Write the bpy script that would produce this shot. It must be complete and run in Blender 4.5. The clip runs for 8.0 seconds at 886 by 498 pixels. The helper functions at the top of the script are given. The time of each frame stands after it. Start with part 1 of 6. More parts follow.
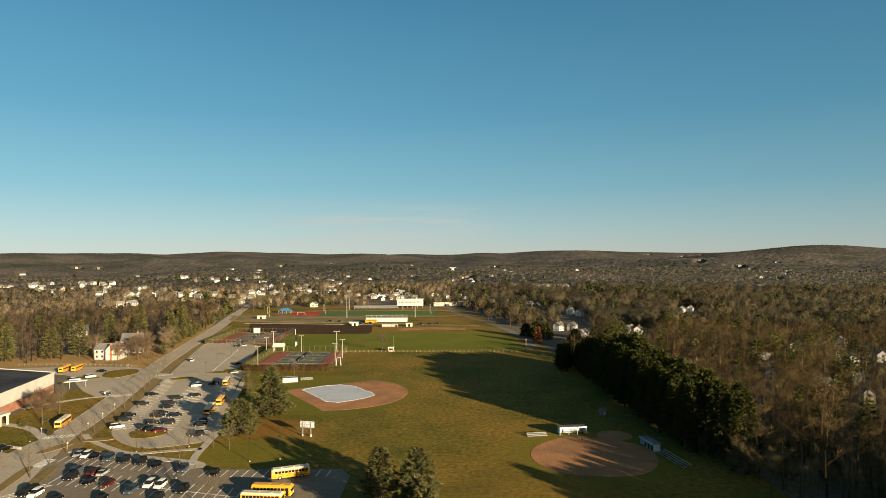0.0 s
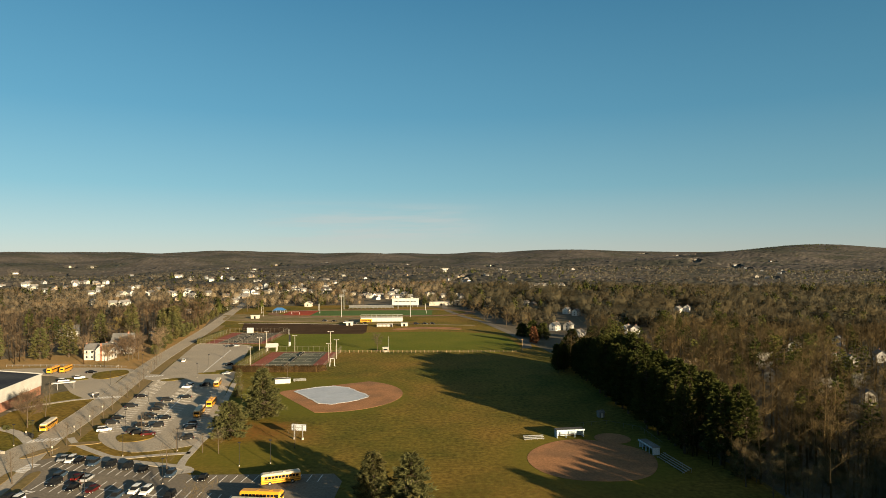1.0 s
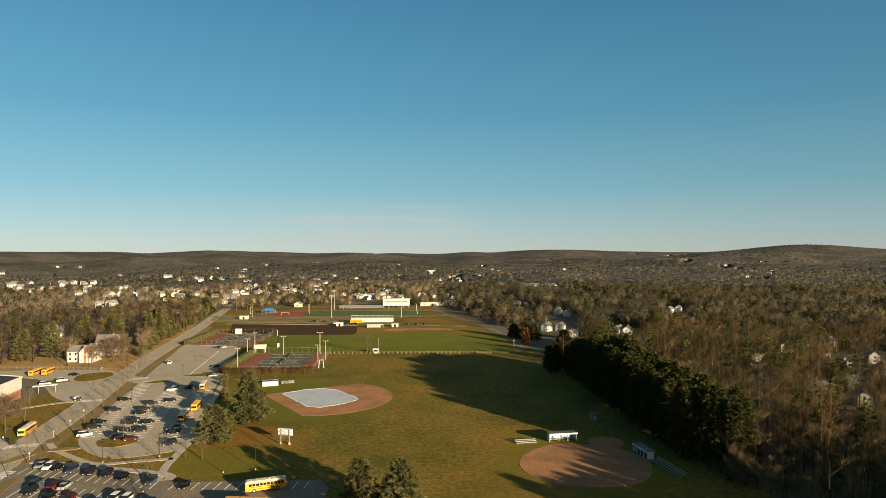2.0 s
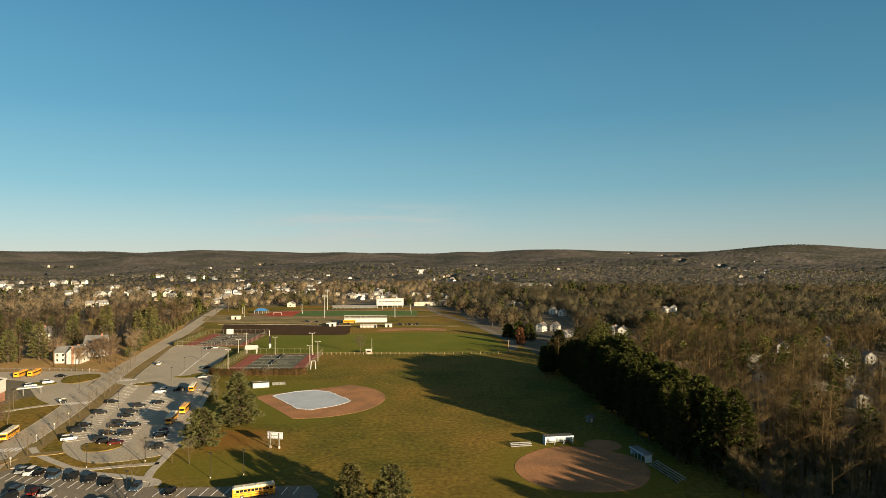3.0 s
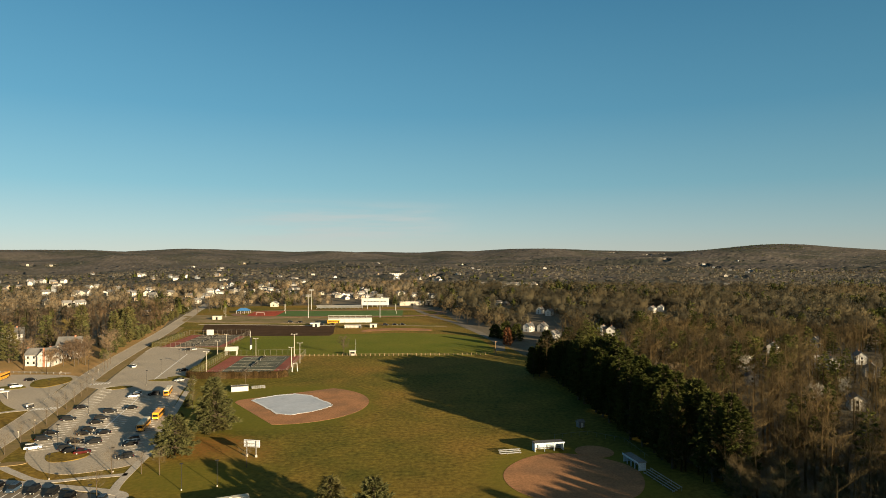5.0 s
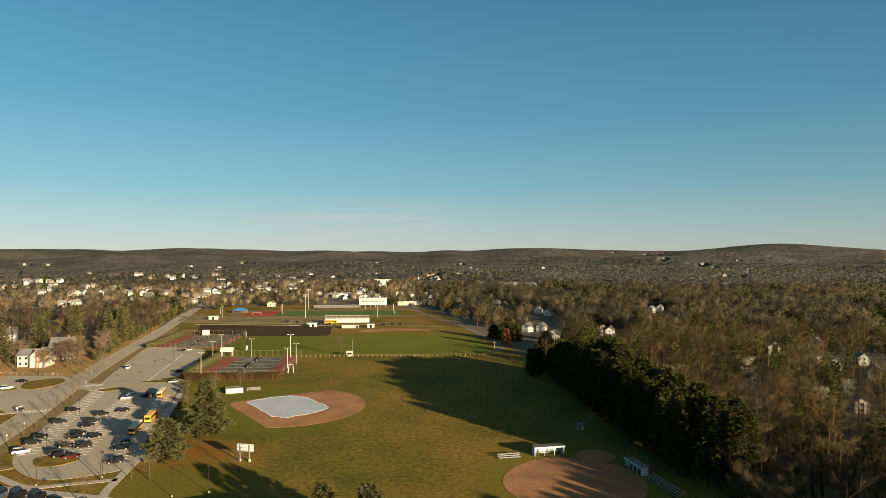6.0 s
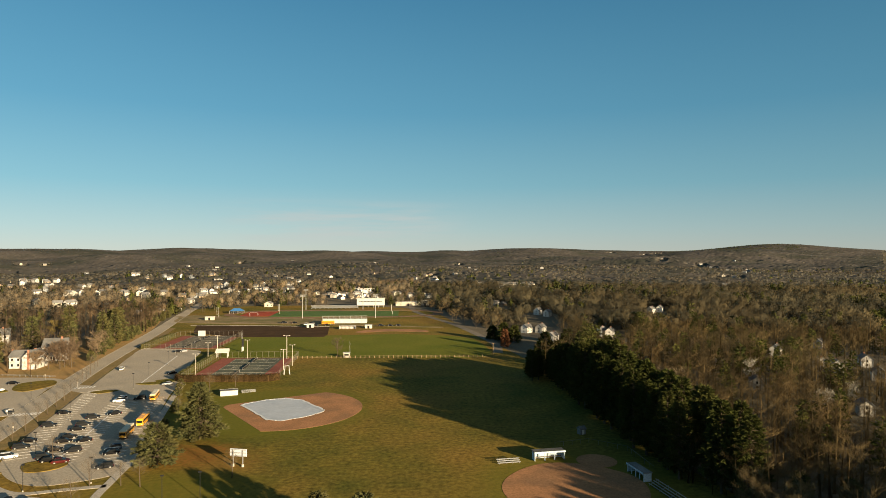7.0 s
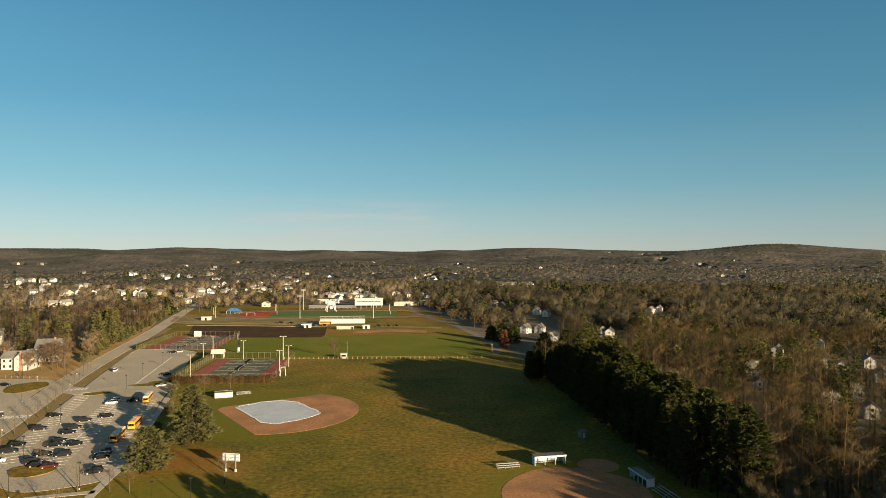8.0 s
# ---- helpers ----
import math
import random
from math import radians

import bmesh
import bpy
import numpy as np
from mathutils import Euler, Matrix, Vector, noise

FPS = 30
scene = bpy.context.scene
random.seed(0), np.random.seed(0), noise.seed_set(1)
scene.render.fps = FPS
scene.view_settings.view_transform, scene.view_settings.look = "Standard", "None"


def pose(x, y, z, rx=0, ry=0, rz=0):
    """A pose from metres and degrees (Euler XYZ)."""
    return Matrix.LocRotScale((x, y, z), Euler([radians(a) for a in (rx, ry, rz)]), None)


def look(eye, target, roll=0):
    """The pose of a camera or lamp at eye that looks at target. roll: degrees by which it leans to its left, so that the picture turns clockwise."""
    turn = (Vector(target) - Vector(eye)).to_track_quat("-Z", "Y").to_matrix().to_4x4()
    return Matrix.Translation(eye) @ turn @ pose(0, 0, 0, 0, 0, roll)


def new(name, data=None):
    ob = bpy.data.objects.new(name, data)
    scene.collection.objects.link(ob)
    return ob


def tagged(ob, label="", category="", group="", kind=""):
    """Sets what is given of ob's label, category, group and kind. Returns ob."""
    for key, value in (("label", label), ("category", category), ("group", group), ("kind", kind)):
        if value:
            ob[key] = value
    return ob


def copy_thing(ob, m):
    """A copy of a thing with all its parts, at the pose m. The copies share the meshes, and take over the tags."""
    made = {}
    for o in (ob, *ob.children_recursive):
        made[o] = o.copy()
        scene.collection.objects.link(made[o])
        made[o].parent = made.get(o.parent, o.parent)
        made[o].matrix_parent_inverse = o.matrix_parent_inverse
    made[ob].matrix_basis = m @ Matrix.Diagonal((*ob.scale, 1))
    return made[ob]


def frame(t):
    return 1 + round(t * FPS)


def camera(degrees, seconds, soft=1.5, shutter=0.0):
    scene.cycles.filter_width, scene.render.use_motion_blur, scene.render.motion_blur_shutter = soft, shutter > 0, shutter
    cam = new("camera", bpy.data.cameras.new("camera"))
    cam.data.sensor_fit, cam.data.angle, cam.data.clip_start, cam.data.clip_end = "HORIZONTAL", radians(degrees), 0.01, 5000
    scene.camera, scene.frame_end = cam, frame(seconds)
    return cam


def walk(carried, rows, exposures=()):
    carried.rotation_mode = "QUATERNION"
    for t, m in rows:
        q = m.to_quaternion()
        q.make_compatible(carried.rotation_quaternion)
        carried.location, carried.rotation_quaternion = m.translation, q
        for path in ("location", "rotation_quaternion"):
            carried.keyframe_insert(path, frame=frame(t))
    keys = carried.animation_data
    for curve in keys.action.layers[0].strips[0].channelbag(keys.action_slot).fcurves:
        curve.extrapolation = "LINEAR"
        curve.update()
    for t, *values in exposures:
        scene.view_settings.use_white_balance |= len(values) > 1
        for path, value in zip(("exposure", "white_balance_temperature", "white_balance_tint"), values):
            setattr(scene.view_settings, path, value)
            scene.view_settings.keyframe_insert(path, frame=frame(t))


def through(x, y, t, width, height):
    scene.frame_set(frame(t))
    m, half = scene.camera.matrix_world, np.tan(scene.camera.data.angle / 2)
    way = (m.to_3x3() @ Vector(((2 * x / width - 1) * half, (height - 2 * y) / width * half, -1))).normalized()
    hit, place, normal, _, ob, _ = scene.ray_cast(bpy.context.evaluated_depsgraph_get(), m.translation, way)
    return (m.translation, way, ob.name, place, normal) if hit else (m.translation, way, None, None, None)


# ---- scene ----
cam = camera(70.0, 8.0, soft=0.72)
PATH = [
    (0, (0.482, 0.976, 57.817), (0.485, 2.976, 57.831), -0.33),
    (0.5, (0.651, 3.088, 57.824), (0.658, 5.088, 57.837), -0.31),
    (1, (0.798, 5.265, 57.858), (0.814, 7.265, 57.869), -0.30),
    (1.5, (0.99, 7.469, 57.882), (1.022, 9.468, 57.893), -0.28),
    (3, (1.422, 13.695, 57.716), (1.483, 15.694, 57.726), -0.23),
    (3.5, (1.487, 15.754, 57.701), (1.567, 17.752, 57.709), -0.21),
    (4, (1.514, 17.785, 57.673), (1.613, 19.783, 57.68), -0.19),
    (4.5, (1.624, 19.787, 57.655), (1.727, 21.785, 57.662), -0.17),
    (6, (2.115, 25.743, 57.765), (2.225, 27.74, 57.77), -0.12),
    (6.5, (2.235, 27.757, 57.786), (2.347, 29.754, 57.79), -0.10),
    (7, (2.416, 29.719, 57.842), (2.531, 31.715, 57.847), -0.08),
    (7.5, (2.651, 31.67, 57.831), (2.768, 33.666, 57.835), -0.07),
    (8, (2.839, 33.726, 57.84), (2.958, 35.722, 57.844), -0.05),
]
walk(cam, [(t, look(eye, aim, roll)) for t, eye, aim, roll in PATH])

# ---- light ----
SUN_AZ = radians(141)      # clockwise from +y
SUN_EL = radians(10.6)
to_sun = Vector((math.sin(SUN_AZ) * math.cos(SUN_EL), math.cos(SUN_AZ) * math.cos(SUN_EL), math.sin(SUN_EL)))
world = bpy.data.worlds.new("sky")
scene.world = world
world.use_nodes = True
wn, wl = world.node_tree.nodes, world.node_tree.links
sky = wn.new("ShaderNodeTexSky")
sky.sky_type = "NISHITA"
sky.sun_disc = False
sky.sun_elevation = SUN_EL
sky.sun_rotation = SUN_AZ
sky.air_density, sky.dust_density, sky.ozone_density = 1.0, 0.1, 2.0


def world_node(kind, **ins):
    nd = wn.new(kind)
    for k, v in ins.items():
        nd.inputs[k].default_value = v
    return nd


# clear winter sky: the physical sky blended with a haze gradient towards the horizon, and one wisp of cirrus
way = wn.new("ShaderNodeTexCoord")
split = wn.new("ShaderNodeSeparateXYZ")
wl.new(way.outputs["Generated"], split.inputs[0])
grad = wn.new("ShaderNodeValToRGB")
wl.new(split.outputs["Z"], grad.inputs[0])
stops = ((0.0, (0.43, 0.50, 0.475)), (0.035, (0.33, 0.475, 0.50)), (0.10, (0.18, 0.395, 0.48)), (0.21, (0.088, 0.285, 0.415)), (0.38, (0.045, 0.19, 0.32)), (0.6, (0.028, 0.105, 0.18)), (1.0, (0.018, 0.06, 0.1)))
for i, (at, col) in enumerate(stops):
    e = grad.color_ramp.elements[i] if i < 2 else grad.color_ramp.elements.new(at)
    e.position, e.color = at, (*col, 1)
boost = wn.new("ShaderNodeVectorMath")
boost.operation = "SCALE"
lean = wn.new("ShaderNodeMapRange")
lean.clamp = False
lean.inputs[1].default_value, lean.inputs[2].default_value, lean.inputs[3].default_value, lean.inputs[4].default_value = -0.6, 0.6, 15.6, 10.6
wl.new(split.outputs["X"], lean.inputs[0])
wl.new(lean.outputs[0], boost.inputs["Scale"])
wl.new(grad.outputs[0], boost.inputs[0])
blend = wn.new("ShaderNodeMix")
blend.data_type = "RGBA"
blend.inputs[0].default_value = 0.85
wl.new(sky.outputs[0], blend.inputs[6])
wl.new(boost.outputs[0], blend.inputs[7])
stretch = world_node("ShaderNodeMapping", Rotation=(0, radians(9), 0), Scale=(2.2, 1.0, 26.0))
wl.new(way.outputs["Generated"], stretch.inputs[0])
wisp = world_node("ShaderNodeTexNoise", Scale=2.0, Detail=5.0, Roughness=0.55)
wl.new(stretch.outputs[0], wisp.inputs["Vector"])


def window(sock, lo, mid_lo, mid_hi, hi):
    up = world_node("ShaderNodeMapRange")
    up.interpolation_type = "SMOOTHSTEP"
    up.inputs[1].default_value, up.inputs[2].default_value = lo, mid_lo
    dn = world_node("ShaderNodeMapRange")
    dn.interpolation_type = "SMOOTHSTEP"
    dn.inputs[1].default_value, dn.inputs[2].default_value, dn.inputs[3].default_value, dn.inputs[4].default_value = mid_hi, hi, 1, 0
    wl.new(sock, up.inputs[0])
    wl.new(sock, dn.inputs[0])
    m = wn.new("ShaderNodeMath")
    m.operation = "MULTIPLY"
    wl.new(up.outputs[0], m.inputs[0])
    wl.new(dn.outputs[0], m.inputs[1])
    return m.outputs[0]


def times(a, b):
    m = wn.new("ShaderNodeMath")
    m.operation = "MULTIPLY"
    wl.new(a, m.inputs[0])
    if isinstance(b, float):
        m.inputs[1].default_value = b
    else:
        wl.new(b, m.inputs[1])
    return m.outputs[0]


# warm aureole round the low sun, behind the camera
toward = wn.new("ShaderNodeVectorMath")
toward.operation = "DOT_PRODUCT"
toward.inputs[1].default_value = to_sun
wl.new(way.outputs["Generated"], toward.inputs[0])
near_sun = world_node("ShaderNodeMapRange")
near_sun.inputs[1].default_value, near_sun.inputs[2].default_value = 0.25, 1.0
wl.new(toward.outputs["Value"], near_sun.inputs[0])
aureole = wn.new("ShaderNodeVectorMath")
aureole.operation = "SCALE"
aureole.inputs[0].default_value = (6.0, 4.2, 1.9)
wl.new(times(near_sun.outputs[0], near_sun.outputs[0]), aureole.inputs["Scale"])
glow = wn.new("ShaderNodeVectorMath")
wl.new(blend.outputs[2], glow.inputs[0])
wl.new(aureole.outputs[0], glow.inputs[1])
cirrus = times(times(window(split.outputs["X"], -0.30, -0.2, -0.02, 0.12), window(split.outputs["Z"], 0.0, 0.03, 0.055, 0.085)), window(wisp.outputs[0], 0.4, 0.62, 0.9, 1.0))
cloud = wn.new("ShaderNodeMix")
cloud.data_type = "RGBA"
wl.new(times(cirrus, 0.5), cloud.inputs[0])
wl.new(glow.outputs[0], cloud.inputs[6])
cloud.inputs[7].default_value = (6.2, 6.3, 6.0, 1)
wn["Background"].inputs["Strength"].default_value = 0.0228
wl.new(cloud.outputs[2], wn["Background"].inputs["Color"])
sun_data = bpy.data.lights.new("sun", "SUN")
sun_data.energy, sun_data.angle, sun_data.color = 3.95, radians(0.6), (1.0, 0.79, 0.50)
sun = new("sun", sun_data)
sun.matrix_world = look((0, 0, 300), Vector((0, 0, 300)) - to_sun)
scene.view_settings.exposure = 2.02


# ---- materials ----
def nodes_of(name):
    m = bpy.data.materials.new(name)
    m.use_nodes = True
    return m, m.node_tree.nodes, m.node_tree.links, m.node_tree.nodes["Principled BSDF"]


def ramp_mix(n, l, fac, a, b, kind="MIX"):
    mix = n.new("ShaderNodeMix")
    mix.data_type, mix.blend_type = "RGBA", kind
    for sock, v in ((mix.inputs[0], fac), (mix.inputs[6], a), (mix.inputs[7], b)):
        if isinstance(v, (int, float)):
            sock.default_value = v
        elif isinstance(v, tuple):
            sock.default_value = (*v[:3], 1)
        else:
            l.new(v, sock)
    return mix.outputs[2]


def noise_of(n, l, vec, scale, detail=4.0, lo=0.35, hi=0.65, rough=0.6):
    t = n.new("ShaderNodeTexNoise")
    t.inputs["Scale"].default_value, t.inputs["Detail"].default_value, t.inputs["Roughness"].default_value = scale, detail, rough
    l.new(vec, t.inputs["Vector"])
    r = n.new("ShaderNodeMapRange")
    r.inputs[1].default_value, r.inputs[2].default_value = lo, hi
    l.new(t.outputs[0], r.inputs[0])
    return r.outputs[0]


def surface(name, a, b, big=0.05, fine=1.5, rough=0.8, c=None, patch=0.01, bump=0.0, metal=0.0, local=False, vary=0.0, island=0.0, spec=0.06, fine_amount=0.35, tone=0.88, through=0.0, stand=0.0, gaps=0.0):
    """Two base colours mixed by noise at a large and a fine scale (per metre), a third in patches. gaps: the share of a spray of twigs that is open air."""
    m, n, l, p = nodes_of(name)
    if local:
        vec = n.new("ShaderNodeTexCoord").outputs["Object"]
    else:
        vec = n.new("ShaderNodeNewGeometry").outputs["Position"]
    col = ramp_mix(n, l, noise_of(n, l, vec, big), a, b)
    if c:
        col = ramp_mix(n, l, noise_of(n, l, vec, patch, 3, 0.45, 0.62), col, c)
    f = noise_of(n, l, vec, fine, 5, 0.25, 0.75)
    dark = ramp_mix(n, l, f, (tone * (1 - fine_amount),) * 3, (tone * (1 + fine_amount * 0.6),) * 3)
    col = ramp_mix(n, l, 1.0, col, dark, "MULTIPLY")
    if stand:
        each = n.new("ShaderNodeAttribute")
        each.attribute_name = "tone"
        span = n.new("ShaderNodeMapRange")
        span.inputs[1].default_value = -1.0
        l.new(each.outputs["Fac"], span.inputs[0])
        v = ramp_mix(n, l, span.outputs[0], (1 - stand, 1 - 0.9 * stand, 1 - 0.7 * stand), (1 + stand, 1 + 0.86 * stand, 1 + 0.6 * stand))
        col = ramp_mix(n, l, 1.0, col, v, "MULTIPLY")
    if vary:
        info = n.new("ShaderNodeObjectInfo")
        v = ramp_mix(n, l, info.outputs["Random"], (1 - vary,) * 3, (1 + vary,) * 3)
        col = ramp_mix(n, l, 1.0, col, v, "MULTIPLY")
    if island:
        geo = n.new("ShaderNodeNewGeometry")
        v = ramp_mix(n, l, geo.outputs["Random Per Island"], (1 - island,) * 3, (1 + island,) * 3)
        col = ramp_mix(n, l, 1.0, col, v, "MULTIPLY")
    l.new(col, p.inputs["Base Color"])
    p.inputs["Roughness"].default_value, p.inputs["Metallic"].default_value = rough, metal
    p.inputs["Specular IOR Level"].default_value = spec
    if through:
        back = n.new("ShaderNodeBsdfTranslucent")
        l.new(col, back.inputs["Color"])
        both = n.new("ShaderNodeMixShader")
        both.inputs[0].default_value = through
        l.new(p.outputs[0], both.inputs[1])
        l.new(back.outputs[0], both.inputs[2])
        l.new(both.outputs[0], n["Material Output"].inputs["Surface"])
        if gaps:
            air = n.new("ShaderNodeBsdfTransparent")
            part_air = n.new("ShaderNodeMixShader")
            part_air.inputs[0].default_value = gaps
            l.new(both.outputs[0], part_air.inputs[1])
            l.new(air.outputs[0], part_air.inputs[2])
            l.new(part_air.outputs[0], n["Material Output"].inputs["Surface"])
    if bump:
        bn = n.new("ShaderNodeBump")
        bn.inputs["Strength"].default_value, bn.inputs["Distance"].default_value = bump, 0.1
        l.new(f, bn.inputs["Height"])
        l.new(bn.outputs[0], p.inputs["Normal"])
    return m


LITTER = surface("leaf_litter", (0.19, 0.155, 0.108), (0.14, 0.118, 0.085), 0.02, 0.6, 0.95, (0.12, 0.112, 0.075), 0.004)
LAWN = surface("dry_lawn", (0.192, 0.142, 0.025), (0.105, 0.099, 0.017), 0.05, 0.7, 0.95, (0.23, 0.145, 0.03), 0.014, bump=0.4, fine_amount=0.65)
TURF = surface("green_turf", (0.115, 0.132, 0.014), (0.155, 0.15, 0.02), 0.03, 0.8, 0.95, bump=0.3)
NEEDLES_GROUND = surface("fallen_needles", (0.4, 0.245, 0.1), (0.28, 0.195, 0.08), 0.06, 1.2, 0.95, bump=0.2)
ASPHALT = surface("worn_asphalt", (0.43, 0.367, 0.28), (0.345, 0.297, 0.23), 0.06, 1.5, 0.9, (0.41, 0.352, 0.275), 0.03)
DARK_ASPHALT = surface("dark_asphalt", (0.235, 0.198, 0.15), (0.18, 0.154, 0.119), 0.08, 1.5, 0.9, (0.2, 0.172, 0.136), 0.04)
VERGE = surface("worn_verge", (0.26, 0.178, 0.075), (0.18, 0.14, 0.058), 0.15, 1.0, 0.95, (0.24, 0.17, 0.08), 0.05, bump=0.3)
CONCRETE = surface("concrete", (0.47, 0.42, 0.35), (0.39, 0.35, 0.295), 0.2, 2.0, 0.9)
CLAY = surface("infield_clay", (0.4, 0.2, 0.098), (0.33, 0.168, 0.08), 0.12, 1.5, 0.95, (0.27, 0.15, 0.08), 0.06)
SOIL = surface("dark_mulch", (0.052, 0.029, 0.0125), (0.078, 0.045, 0.02), 0.1, 1.2, 0.95)
TARP = surface("grey_tarp", (0.47, 0.5, 0.55), (0.38, 0.41, 0.46), 0.15, 0.8, 0.6, (0.46, 0.48, 0.52), 0.1, fine_amount=0.12)
TARP_EDGE = surface("white_tarp_edge", (0.75, 0.75, 0.74), (0.68, 0.68, 0.67), 0.5, 2, 0.6, fine_amount=0.1, tone=0.78)
PAINT_LINE = surface("road_paint", (0.8, 0.77, 0.72), (0.66, 0.63, 0.59), 0.4, 3.0, 0.8, tone=0.85)
COURT_RED = surface("court_red", (0.29, 0.1, 0.07), (0.235, 0.085, 0.06), 0.15, 1.0, 0.85)
# playing area of the far courts, its shade mixed into a dull grey-brown
COURT_SHADED = surface("court_shaded", (0.15, 0.128, 0.092), (0.12, 0.105, 0.078), 0.15, 1.0, 0.9)
COURT_GREEN = surface("court_green", (0.125, 0.128, 0.092), (0.1, 0.104, 0.076), 0.15, 1.0, 0.85)
FADED_LINE = surface("faded_court_line", (0.42, 0.39, 0.33), (0.33, 0.31, 0.26), 0.4, 3.0, 0.85)
GRAVEL = surface("packed_gravel", (0.31, 0.225, 0.125), (0.22, 0.165, 0.085), 0.08, 1.0, 0.95, (0.17, 0.145, 0.06), 0.04)
TRACK_RED = surface("track_red", (0.42, 0.08, 0.04), (0.27, 0.06, 0.035), 0.1, 1.0, 0.9)
OLD_TRACK = surface("worn_track", (0.24, 0.15, 0.09), (0.2, 0.12, 0.075), 0.1, 1.0, 0.9)
STADIUM_TURF = surface("stadium_turf", (0.08, 0.135, 0.04), (0.1, 0.15, 0.045), 0.1, 1.0, 0.9)
WHITE = surface("white_paint", (0.55, 0.535, 0.5), (0.46, 0.45, 0.42), 0.4, 2.5, 0.6, fine_amount=0.12, tone=0.78)
SIDING = surface("painted_siding", (0.6, 0.58, 0.54), (0.5, 0.48, 0.44), 0.4, 2.5, 0.7, vary=0.35, fine_amount=0.15)
CREAM = surface("cream_siding", (0.46, 0.42, 0.35), (0.38, 0.35, 0.29), 0.4, 2.5, 0.7, vary=0.25, fine_amount=0.12)
BRICK = surface("red_brick", (0.34, 0.17, 0.11), (0.27, 0.13, 0.085), 0.3, 3.0, 0.9)
ROOF_BLACK = surface("black_membrane", (0.03, 0.0257, 0.034), (0.05, 0.05, 0.05), 0.06, 0.8, 0.75, (0.07, 0.07, 0.07), 0.05)
SHINGLE = surface("grey_shingles", (0.19, 0.185, 0.18), (0.13, 0.128, 0.125), 0.3, 4.0, 0.9, vary=0.3)
GLASS = surface("dark_glass", (0.01, 0.011, 0.012), (0.014, 0.015, 0.016), 1.0, 3.0, 0.2, spec=0.1, fine_amount=0.05)
RUBBER = surface("tyre_rubber", (0.02, 0.02, 0.02), (0.03, 0.03, 0.03), 2.0, 8.0, 0.9)
BLACK = surface("black_paint", (0.02, 0.02, 0.021), (0.028, 0.028, 0.028), 1.0, 4.0, 0.5)
STEEL = surface("galvanised_steel", (0.42, 0.42, 0.41), (0.35, 0.35, 0.34), 0.8, 3.0, 0.45, metal=0.5)
WOOD_POST = surface("weathered_wood", (0.3, 0.21, 0.12), (0.22, 0.15, 0.09), 0.8, 4.0, 0.9)
YELLOW = surface("bus_yellow", (0.78, 0.36, 0.025), (0.7, 0.32, 0.022), 0.4, 2.0, 0.35, spec=0.5, fine_amount=0.08, tone=0.78)
BUS_ROOF = surface("bus_white_roof", (0.66, 0.6, 0.46), (0.58, 0.52, 0.4), 0.5, 2.0, 0.4, fine_amount=0.08, tone=0.78)
LAMP_RED = surface("red_lens", (0.45, 0.02, 0.015), (0.4, 0.02, 0.015), 2, 4, 0.3)
LAMP_CLEAR = surface("clear_lens", (0.75, 0.75, 0.72), (0.7, 0.7, 0.68), 2, 4, 0.15, tone=0.78)
BARK = surface("grey_bark", (0.098, 0.074, 0.052), (0.066, 0.051, 0.037), 0.6, 3.0, 0.95)
TWIGS = surface("bare_twigs", (0.408, 0.326, 0.216), (0.252, 0.211, 0.144), 0.045, 0.3, 0.95, (0.270, 0.198, 0.120), 0.006, island=0.05, through=0.62, fine_amount=0.1, stand=0.42, gaps=0.42)
VALLEY_TWIGS = surface("olive_grey_twigs", (0.168, 0.147, 0.094), (0.094, 0.084, 0.056), 0.04, 0.3, 0.95, (0.15, 0.122, 0.072), 0.006, island=0.05, through=0.62, fine_amount=0.1, stand=0.42, gaps=0.42)
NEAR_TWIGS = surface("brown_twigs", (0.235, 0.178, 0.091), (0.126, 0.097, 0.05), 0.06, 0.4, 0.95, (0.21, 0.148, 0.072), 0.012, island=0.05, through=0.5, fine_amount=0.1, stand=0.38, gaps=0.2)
# lower slopes: distance haze is put into the greyer base colour
FAR_TWIGS = surface("haze_grey_far_twigs", (0.209, 0.189, 0.150), (0.134, 0.128, 0.105), 0.012, 0.05, 0.95, (0.149, 0.130, 0.099), 0.003, island=0.05, through=0.62, fine_amount=0.1, stand=0.32, gaps=0.4)
# lighter tan copy of the brown twigs, sunlight on those woods put into the colour
SUNNY_TWIGS = surface("sunlit_tan_twigs", (0.448, 0.338, 0.213), (0.297, 0.224, 0.146), 0.06, 0.4, 0.95, (0.302, 0.207, 0.123), 0.012, island=0.05, through=0.62, fine_amount=0.1, stand=0.3)
# hill twigs and canopy: base colours greyed to stand in for haze
HILL_TWIGS = surface("haze_grey_hill_twigs", (0.185, 0.178, 0.157), (0.13, 0.128, 0.116), 0.01, 0.05, 0.95, (0.16, 0.145, 0.12), 0.003, island=0.05, through=0.62, fine_amount=0.1, stand=0.32, gaps=0.35)
CANOPY = surface("haze_grey_hill_canopy", (0.172, 0.15, 0.128), (0.112, 0.101, 0.09), 0.011, 0.12, 0.95, (0.084, 0.085, 0.066), 0.005, island=0.0, through=0.3, fine_amount=0.5)
PALE_TWIGS = surface("pale_twigs", (0.2, 0.16, 0.11), (0.15, 0.118, 0.078), 0.07, 0.5, 0.95, island=0.2, through=0.3)
NEEDLES = surface("pine_needles", (0.118, 0.118, 0.045), (0.062, 0.066, 0.026), 0.25, 1.0, 0.9, (0.105, 0.092, 0.034), 0.1, island=0.3, through=0.3, stand=0.25)
